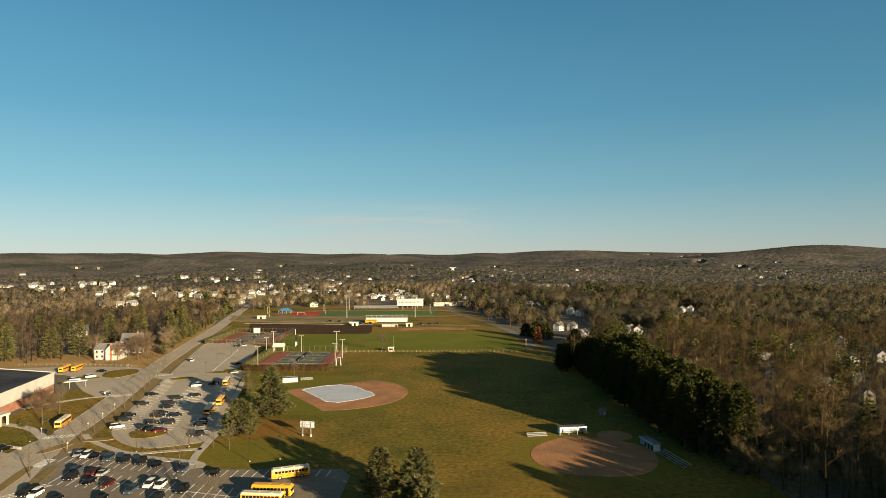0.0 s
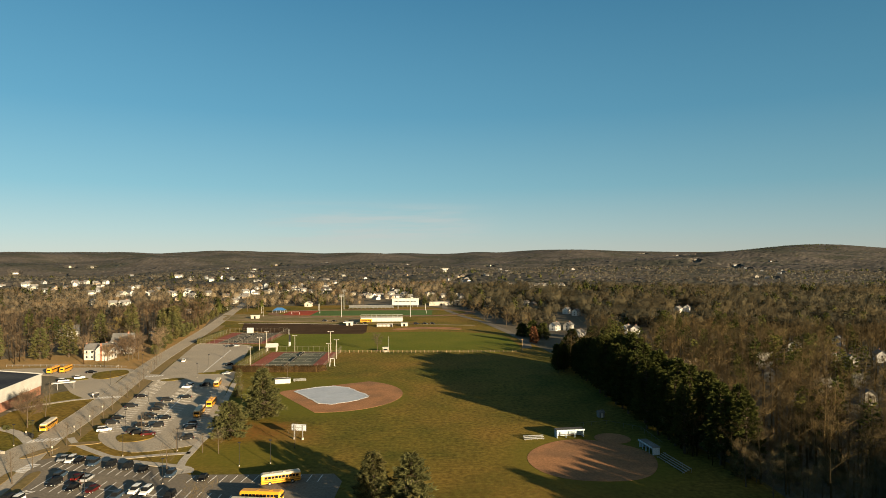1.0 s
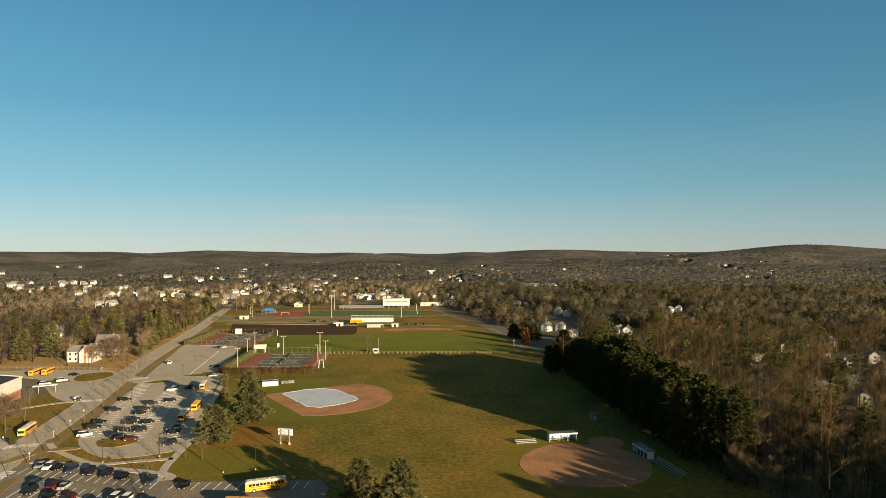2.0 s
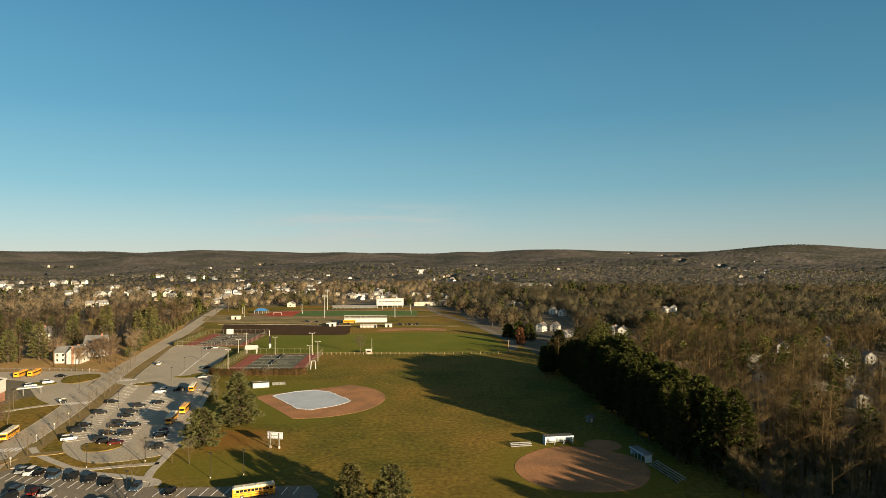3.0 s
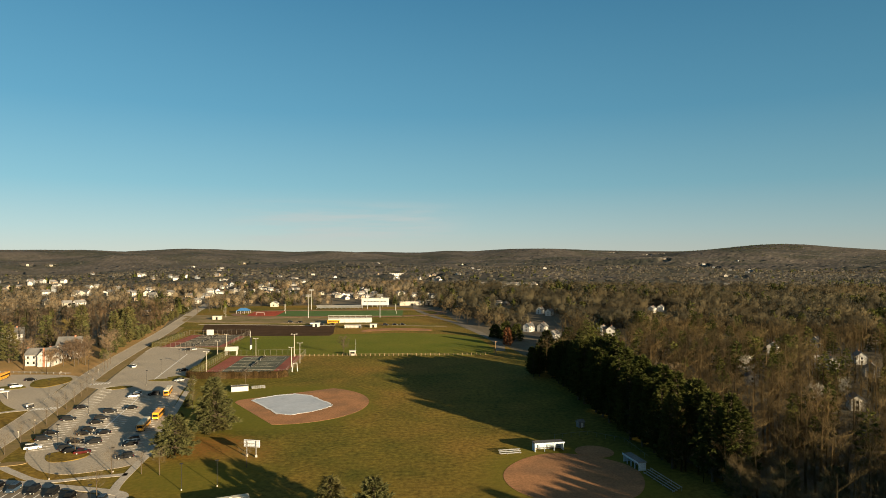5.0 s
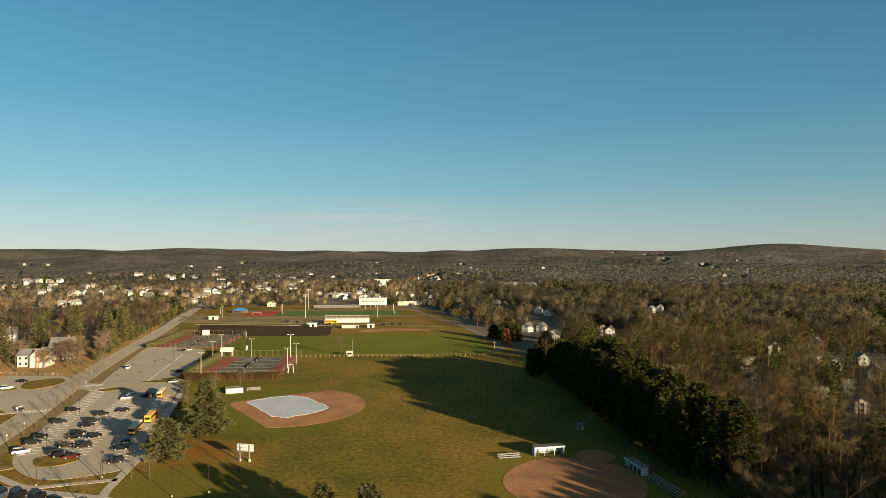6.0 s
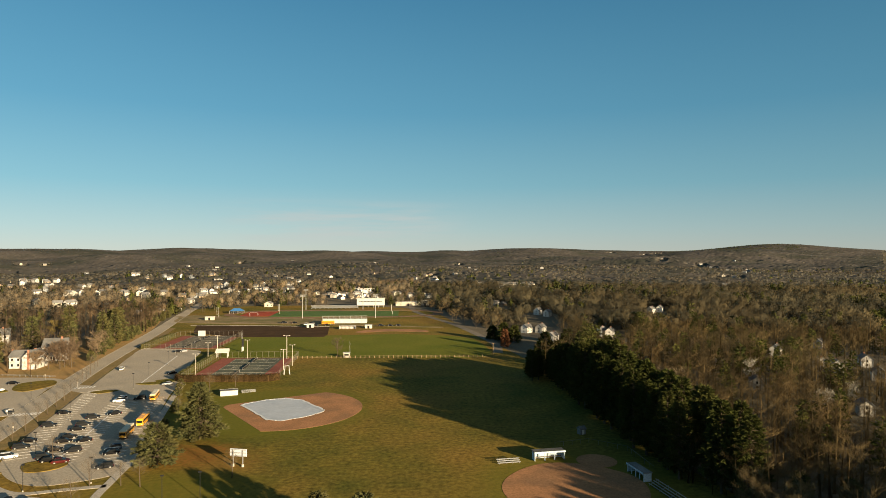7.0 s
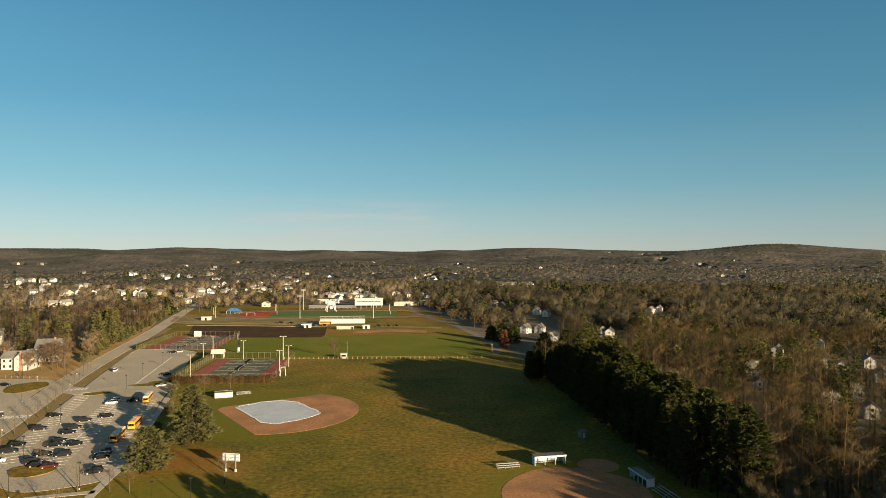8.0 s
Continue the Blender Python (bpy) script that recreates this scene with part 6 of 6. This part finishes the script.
leafy_block("hedge", [(-100.4, 322), (-100.8, 377)], 1.5, 3.2, 110, NEEDLES, "tall olive-green hedge along the court fence", 5, 0.42)
leafy_block("hedge", [(-153.4, 412), (-153.6, 468)], 1.6, 3.0, 80, NEEDLES, "dark green hedge beside the far courts", 6, 0.5)
leafy_block("hedge", [(-100.6, 319), (-97, 315), (-58.6, 314.4), (-54.8, 318)], 2.0, 3.3, 130, HEDGE_LEAVES, "clipped brown-leaved hedge along the tennis court", 3, 0.38)
rnd = random.Random(31)
for i in range(26):
    f = i / 25
    p = Vector((-162.9, 372)).lerp(Vector((-212, 640)), f)
    s = thing("shrub", "dark green shrub on the bank beside the drive", "shrub", "bank shrubs")
    s.matrix_basis = pose(p.x - rnd.uniform(0, 4), p.y, 0)
    w, fi = conifer_meshes(300 + i, rnd.uniform(4.5, 8), rnd.uniform(2.2, 3.2), 44, 26, 0.03, 0.7, 0.0, 0.8, 0.45)
    part("stem", w, BARK, s)
    part("foliage", fi, NEEDLES, s)
for x, y, h, r in ((-91.5, 297, 3, 1.8), (-88.6, 288, 2.6, 1.8), (-93.5, 305, 3.4, 2), (-80.8, 262, 2.6, 1.8), (-83.7, 272, 2.2, 1.6), (-77, 243, 2.4, 1.6), (-98.4, 322, 3, 1.8), (-138.1, 222, 1.2, 1.2), (-142.2, 216, 1.1, 1.2)):
    s = thing("shrub", "small green shrub beside the path", "shrub", "path shrubs")
    s.matrix_basis = pose(x, y, 0)
    w, fi = conifer_meshes(int(x * 7 + y), h, r, 30, 18, 0.03, 0.9, 0.0, 0.5, 0.3)
    part("stem", w, BARK, s)
    part("foliage", fi, NEEDLES, s)

# ---- road signs and bins ----
def make_road_sign(x, y, ang, label="small white road sign on a steel post"):
    t = thing("road_sign", label, "sign", "road signs", pose(x, y, 0, 0, 0, ang))
    part("post", tube((0, 0, 0), (0, 0, 2.3), 0.04), STEEL, t)
    part("plate", box(-0.22, -0.07, 1.75, 0.22, -0.03, 2.25, 0.02), CREAM, t, "white plate")


for x, y, ang in ((-119.7, 225, 10), (-122.6, 238.7, 12), (-117.5, 211.8, 10), (-137.1, 307, 14), (-160.3, 325, 5), (-129.3, 206, 12), (-146.3, 331, 15), (-111.4, 190, 20)):
    make_road_sign(x, y, ang)


def make_bin(x, y, mat, label):
    t = thing("rubbish_bin", label, "bin", "rubbish bins", pose(x, y, 0))
    part("body", tube((0, 0, 0), (0, 0, 1.0), 0.42, 0.5, 12), mat, t)
    part("lid", tube((0, 0, 1.0), (0, 0, 1.22), 0.54, 0.3, 12), mat, t)


for x, y in ((-128.9, 207.6), (-127.7, 206.4), (-130.3, 208.2)):
    make_bin(x, y, BLACK, "black round rubbish bin beside the crossing")


def make_cart(x, y, ang):
    t = thing("utility_cart", "small white utility cart with a dark cab", "cart", m=pose(x, y, 0.09, 0, 0, ang))
    part("body", box(-1.3, -0.65, 0.35, 1.3, 0.65, 0.95, 0.08), BLACK, t)
    part("roof", box(-0.6, -0.62, 1.75, 1.1, 0.62, 1.85, 0.03), WHITE, t, "white roof")
    part("cargo_box", box(-1.3, -0.62, 0.96, -0.65, 0.62, 1.7, 0.04), WHITE, t, "white cargo box")
    part("windscreen", box(1.0, -0.58, 0.96, 1.06, 0.58, 1.74), GLASS, t)
    wheel_parts(t, ((-0.85, -0.6), (-0.85, 0.6), (0.85, -0.6), (0.85, 0.6)), 0.33, 0.22)


make_cart(-138, 262.5, 40)

lw = thing("garden_wall", "low pale concrete wall at the edge of the school lawn", "wall", m=pose(-128.8, 191.4, 0, 0, 0, -19))
part("wall", box(-3.6, -0.15, 0, 3.6, 0.15, 0.75, 0.03), CONCRETE, lw)
part("coping", box(-3.7, -0.22, 0.75, 3.7, 0.22, 0.85, 0.02), CONCRETE, lw)


def make_trailer(x, y, ang):
    t = thing("box_trailer", "white box trailer parked at the end of the drive", "trailer", "trailers", pose(x, y, 0.05, 0, 0, ang))
    part("body", box(-3.6, -1.2, 0.7, 3.6, 1.2, 3.1, 0.08), WHITE, t)
    part("drawbar", box(3.6, -0.1, 0.55, 4.9, 0.1, 0.7), STEEL, t)
    part("rear_door", box(-3.65, -1.05, 0.85, -3.58, 1.05, 2.9), CREAM, t)
    wheel_parts(t, ((-0.5, -1.05), (-0.5, 1.05), (0.5, -1.05), (0.5, 1.05)), 0.4, 0.25)


for x, y, ang in ((-234, 645, 24), (-226, 649, 24), (-218, 653, 24)):
    make_trailer(x, y, ang)

# ---- dugouts, benches, scoreboard ----
def make_dugout(label, w, d, h, m, mat, bays=4, wall=True):
    t = thing("dugout", label, "dugout", m=m)
    part("roof", box(-w / 2 - 0.2, -d / 2 - 0.2, h, w / 2 + 0.2, d / 2 + 0.2, h + 0.22, 0.03), SHINGLE, t, "dark shingled roof")
    part("fascia", box(-w / 2 - 0.22, -d / 2 - 0.3, h - 0.18, w / 2 + 0.22, -d / 2 - 0.2, h + 0.26), mat, t)
    if wall:
        part("back_wall", box(-w / 2, d / 2 - 0.12, 0, w / 2, d / 2, h), mat, t)
    for s in (-1, 1):
        part("end_wall", box(s * w / 2 - 0.08, -d / 2, 0, s * w / 2 + 0.08, d / 2 - 0.13, h - 0.01), mat, t)
    for i in range(1, bays):
        x = -w / 2 + w * i / bays
        part("post", box(x - 0.1, -d / 2 - 0.05, 0, x + 0.1, -d / 2 + 0.15, h), mat, t)
    part("bench", box(-w / 2 + 0.3, d / 2 - 0.7, 0.42, w / 2 - 0.3, d / 2 - 0.25, 0.5), WOOD_POST, t)
    return t


PALE_BLUE = surface("pale_blue_paint", (0.42, 0.5, 0.56), (0.36, 0.44, 0.5), 0.6, 3, 0.6)
make_dugout("white open-fronted dugout beside the baseball infield", 6.6, 2.4, 2.0, pose(-68.7, 288, 0, 0, 0, 197), WHITE)
make_dugout("pale blue open-fronted dugout beside the softball infield", 8.6, 2.4, 2.3, pose(41.6, 203.4, 0, 0, 0, 8), PALE_BLUE, 3)
make_dugout("pale blue open-fronted dugout at the wood's edge", 7.8, 2.2, 2.1, pose(61.8, 188.6, 0, 0, 0, -80), PALE_BLUE, 4)


make_dugout("white open-fronted dugout in the far field", 12, 2.4, 2.4, pose(-41, 500, 0, 0, 0, 0), WHITE, 4)


def make_bleacher(label, w, rows, m):
    t = thing("bleacher", label, "bleacher", m=m)
    for i in range(rows):
        part("seat", box(-w / 2, i * 0.65, 0.42 + i * 0.3, w / 2, i * 0.65 + 0.28, 0.48 + i * 0.3), STEEL, t)
        part("foot_board", box(-w / 2, i * 0.65 + 0.3, 0.2 + i * 0.3, w / 2, i * 0.65 + 0.55, 0.25 + i * 0.3), STEEL, t)
    for i in range(4):
        x = -w / 2 + 0.4 + (w - 0.8) * i / 3
        bm = bmesh.new()
        add_tube(bm, (x, 0, 0.05), (x, rows * 0.65, 0.1 + rows * 0.3), 0.05, 0.05, 5)
        add_tube(bm, (x, rows * 0.65, 0), (x, rows * 0.65, 0.1 + rows * 0.3), 0.05, 0.05, 5)
        add_tube(bm, (x, 0.1, 0), (x, 0.1, 0.42), 0.05, 0.05, 5)
        part("frame", bm, STEEL, t)
    return t


make_bleacher("small aluminium bleacher on the lawn", 6.4, 3, pose(30.2, 200.0, 0, 0, 0, 8))
make_bleacher("long aluminium bleacher beside the wood", 13.5, 4, pose(63.0, 176, 0, 0, 0, -80))
make_bleacher("low aluminium bleacher beside the hedge", 5.6, 3, pose(-61.8, 291.6, 0, 0, 0, 16))


def make_scoreboard():
    t = thing("scoreboard", "grey scoreboard seen from behind on two posts", "scoreboard", m=pose(-42.8, 202.4, 0, 0, 0, -14))
    for s in (-1.4, 1.4):
        part("post", box(s - 0.12, -0.12, 0.5, s + 0.12, 0.12, 4.6, 0.02), STEEL, t)
        part("footing", tube((s, 0, 0), (s, 0, 0.7), 0.35, 0.32), CONCRETE, t)
    part("panel", box(-2.4, 0.12, 2.7, 2.4, 0.4, 4.7, 0.03), TARP, t, "pale grey back of the board")
    for z in (2.9, 3.7, 4.5):
        part("brace", box(-2.35, -0.02, z - 0.06, 2.35, 0.11, z + 0.06), STEEL, t)


make_scoreboard()


def make_arch():
    t = thing("soccer_goal", "white tubular goal frame standing on the lawn", "goal", m=pose(-53.3, 328.5, 0, 0, 0, 20))
    bm = bmesh.new()
    for s in (-1.3, 1.3):
        add_tube(bm, (s, 0, 0), (s * 0.7, 0, 4.2), 0.12, 0.12, 6)
        add_tube(bm, (s, 1.6, 0), (s * 0.7, 0.2, 4.2), 0.1, 0.1, 6)
    part("frame", bm, WHITE, t)
    part("crossbar", tube((-0.95, 0, 4.2), (0.95, 0, 4.2), 0.12), WHITE, t)


make_arch()
gz = thing("shelter", "white pitched-roof shelter on four posts by the courts", "shelter", m=pose(-97.4, 380, 0, 0, 0, 8))
part("roof", roof_gable(6.2, 4.5, 3.0, 1.5, 0.4), WHITE, gz)
for sx in (-2.8, 2.8):
    for sy in (-2, 2):
        part("post", box(sx - 0.12, sy - 0.12, 0, sx + 0.12, sy + 0.12, 3.0), WHITE, gz)
bo = thing("scorers_booth", "small pale wooden booth beside the fence", "booth", m=pose(-30, 375, 0))
part("wall", box(-1.6, -1.2, 0, 1.6, 1.2, 2.6, 0.03), CREAM, bo)
part("roof", box(-1.9, -1.5, 2.6, 1.9, 1.5, 2.8, 0.03), WHITE, bo)
part("opening", box(-1.2, -1.25, 1.2, 1.2, -1.15, 2.1), GLASS, bo)
part("aerial", tube((1.7, 0, 0), (1.7, 0, 9), 0.07, 0.04), STEEL, bo)
ga = thing("garden_shed", "small dark grey shed at the wood's edge", "shed", m=pose(57.4, 226.5, 0, 0, 0, 20))
part("wall", gable_walls(2.0, 1.8, 1.7, 0.6), SHINGLE, ga)
part("roof", roof_gable(2.0, 1.8, 1.7, 0.6, 0.2), SHINGLE, ga)
part("door", box(-0.4, -0.98, 0.05, 0.4, -0.9, 1.6), WHITE, ga)
sc = thing("equipment_cabinet", "white square cabinet at the corner of the far courts", "cabinet", m=pose(-135.9, 466.5, 0))
part("body", box(-2.3, -0.6, 0.3, 2.3, 0.6, 3.9, 0.05), WHITE, sc)
part("leg", box(-2.2, -0.3, 0, -1.9, 0.3, 0.35), STEEL, sc)
part("leg", box(1.9, -0.3, 0, 2.2, 0.3, 0.35), STEEL, sc)

# ---- leafless trees of the grounds ----
RUSSET_TWIGS = surface("russet_twigs", (0.17, 0.115, 0.075), (0.12, 0.085, 0.055), 0.3, 1.2, 0.95, island=0.2, through=0.3)
make_tree("maple_tree", bare_tree_meshes(401, 12.0, 4.7, 3000, 0.25, 1.4, 0.08, 16), RUSSET_TWIGS, "broad leafless maple on the school lawn", m=pose(-136.6, 218, 0))
slim = [bare_tree_meshes(410 + i, 8.5, 1.9, 200, 0.3, 1.2, 0.055, 9) for i in range(3)]
slim_trees = [make_tree("young_tree", ms, TWIGS, "slender leafless young street tree", "young street trees") for ms in slim]
spots = []
for i in range(19):
    f = i / 18
    spots.append((-106.9 - 45.3 * f + 5.4 * math.sin(f * 3.14), 166 + 190 * f))
spots += [(-67.9, 190), (-62.9, 189), (-42, 193.5), (-75.4, 190), (-70.5, 172), (-78.1, 294), (-64, 228), (-77.4, 257), (-138.1, 230), (-144, 240), (-149.9, 252), (-94.3, 209), (-70.1, 303), (-106.7, 152), (-111.7, 160), (-102.8, 140)]
rnd = random.Random(77)
for i, (x, y) in enumerate(spots):
    s = rnd.uniform(0.75, 1.15)
    if i < 3:
        o = slim_trees[i]
        o.matrix_basis = pose(x, y, 0, 0, 0, rnd.uniform(0, 360)) @ Matrix.Scale(s, 4)
    else:
        o = copy_thing(slim_trees[i % 3], pose(x, y, 0, 0, 0, rnd.uniform(0, 360)))
        o.scale = (s, s, s)
near_lot = [bare_tree_meshes(420 + i, 9.0, 3.6, 420, 0.25, 1.3, 0.06, 10) for i in range(2)]
for ms, (x, y) in zip(near_lot, ((-50.8, 141),)):
    make_tree("bare_tree", ms, NEAR_TWIGS, "leafless tree at the edge of the car park", m=pose(x, y, 0))

make_tree("oak_tree", bare_tree_meshes(430, 11, 3.6, 500, 0.2, 1.4, 0.08, 13), BARK, "old leafless oak standing by the outfield fence", m=pose(-35, 377, 0))
# trees round the house and beyond the field
for i, (x, y, h, r) in enumerate(((-207, 363, 21, 6), (-211, 444, 24, 7), (-184, 452, 22, 6.5), (-237.2, 346, 20, 4.5), (-173.6, 408, 20, 6), (-179.6, 420, 22, 6), (-211.6, 405, 21, 6), (-196.5, 415, 20, 5.5), (-190.8, 455, 20, 5), (-247, 362, 20, 5), (-181.7, 442, 22, 6.5), (-177.6, 431, 19, 6), (-217.6, 354, 18, 6.5))):
    make_tree("spruce_tree", conifer_meshes(500 + i, h, r, 90, 26, 0.1, 0.45, 0.1, 1.3, 0.55), NEEDLES, "tall green conifer near the white house", "conifers near the house", m=pose(x, y, 0))
for i, (x, y, h, r) in enumerate(((64, 430, 12, 5.5), (70, 424, 11, 5), (58, 438, 9, 4.5), (76, 340, 11, 5), (82, 356, 11, 5), (74, 366, 9, 4.5), (90, 376, 11, 5), (96, 394, 12, 5.5), (84, 398, 10, 5), (102, 368, 13, 5.5), (92, 346, 13, 5.5), (106, 350, 14, 5.5), (110, 388, 12, 5))):
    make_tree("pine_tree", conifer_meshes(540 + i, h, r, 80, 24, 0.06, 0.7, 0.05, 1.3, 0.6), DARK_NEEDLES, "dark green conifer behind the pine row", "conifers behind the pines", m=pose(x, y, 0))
for i, (x, y, h) in enumerate(((47, 520, 11), (40, 545, 10), (54, 500, 12), (33, 590, 10), (26, 640, 11), (60, 486, 12), (66, 470, 13), (44, 560, 9), (58, 530, 13), (50, 575, 12), (40, 615, 11), (70, 510, 14))):
    make_tree("bare_tree", bare_tree_meshes(680 + i, h, 0.38 * h, 420, 0.12, 1.5, 0.1, 11, 2), NEAR_TWIGS, "dark leafless tree along the far lane", "bare trees by the lane", m=pose(x, y, 0))
make_tree("oak_tree", conifer_meshes(560, 11, 3.2, 70, 30, 0.06, 0.9, 0.0, 1.0, 0.45), BROWN_LEAVES, "narrow tree still holding russet leaves", m=pose(61, 404, 0))
for i, (x, y, h) in enumerate(((-163.6, 354, 15), (-167.1, 350, 13), (-173.1, 351, 12), (-178.1, 349, 9), (-168.1, 356, 12), (-169, 362, 13), (-176.9, 366, 12), (-199.9, 366, 12), (-164.8, 380, 12), (-168.8, 394, 14))):
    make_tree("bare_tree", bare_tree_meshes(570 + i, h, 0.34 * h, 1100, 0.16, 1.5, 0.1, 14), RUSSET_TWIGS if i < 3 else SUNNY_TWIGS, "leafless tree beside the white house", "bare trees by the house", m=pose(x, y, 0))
make_tree("willow_tree", bare_tree_meshes(580, 15, 6, 900, 0.25, 1.8, 0.16, 12), GOLD_TWIGS, "golden leafless willow behind the house", m=pose(-212.6, 430, 0))
for i, (x, y) in enumerate(((128, 212), (98, 255), (150, 178))):
    make_tree("bare_tree", bare_tree_meshes(590 + i, 16, 5, 700, 0.25, 1.6, 0.1, 12), PALE_TWIGS, "pale leafless tree at the wood's edge", "pale bare trees", m=pose(x, y, 0))


for i, (x, y) in enumerate(((-195.6, 622), (-190, 640), (-228, 668), (-218, 676), (-196, 668), (-236, 690), (-200, 690), (-185, 660), (-231.3, 612), (-220.8, 585), (-180, 690))):
    make_tree("bare_tree", bare_tree_meshes(620 + i, 13 + 4 * ((i * 7) % 5) / 5, 5, 420, 0.2, 1.7, 0.16, 10, 2), NEAR_TWIGS, "large leafless tree at the end of the drive", "bare trees by the drive", m=pose(x, y, 0))


WHITE_TWIGS = surface("white_birch_twigs", (0.6, 0.56, 0.48), (0.45, 0.42, 0.35), 0.2, 1.0, 0.9, island=0.2, through=0.3)
for i, (x, y, h) in enumerate(((149, 291, 12), (168, 256, 9), (172, 262, 8), (141, 232, 13))):
    make_tree("birch_tree", bare_tree_meshes(650 + i, h, h * 0.26, 420, 0.15, 1.4, 0.13, 11), WHITE_TWIGS, "pale white-barked leafless tree in the wood", "pale birches", m=pose(x, y, 0))


# ---- quadcopter hovering ahead ----
def make_drone(m):
    t = thing("quadcopter", "white quadcopter drone hovering in the air", "drone", m=m)
    part("body", loft([(-0.10, 0.05, -0.03, 0.03, 0.02), (-0.05, 0.09, -0.04, 0.045, 0.03), (0.05, 0.09, -0.04, 0.045, 0.03), (0.10, 0.05, -0.03, 0.03, 0.02)]), WHITE, t)
    for sx in (-1, 1):
        for sy in (-1, 1):
            part("arm", tube((sx * 0.05, sy * 0.05, 0.01), (sx * 0.135, sy * 0.135, 0.02), 0.022, 0.016, 8), WHITE, t)
            mo = part("motor", tube((sx * 0.135, sy * 0.135, 0.0), (sx * 0.135, sy * 0.135, 0.06), 0.02, 0.018, 10), STEEL, t)
            pr = box(sx * 0.135 - 0.12, sy * 0.135 - 0.016, 0.062, sx * 0.135 + 0.12, sy * 0.135 + 0.016, 0.07)
            part("propeller", pr, WHITE, mo)
        bm = bmesh.new()
        for sy in (-0.06, 0.06):
            add_tube(bm, (sx * 0.07, sy, -0.03), (sx * 0.1, sy, -0.17), 0.01, 0.009, 6)
        add_tube(bm, (sx * 0.1, -0.1, -0.17), (sx * 0.1, 0.1, -0.17), 0.01, 0.01, 6)
        part("landing_skid", bm, WHITE, t)
    cam_box = part("camera", box(-0.03, -0.06, -0.13, 0.03, 0.0, -0.07, 0.01), STEEL, t, "small gimbal camera")


make_drone(pose(1.25, 47.35, 56.72, 0, 0, 20))
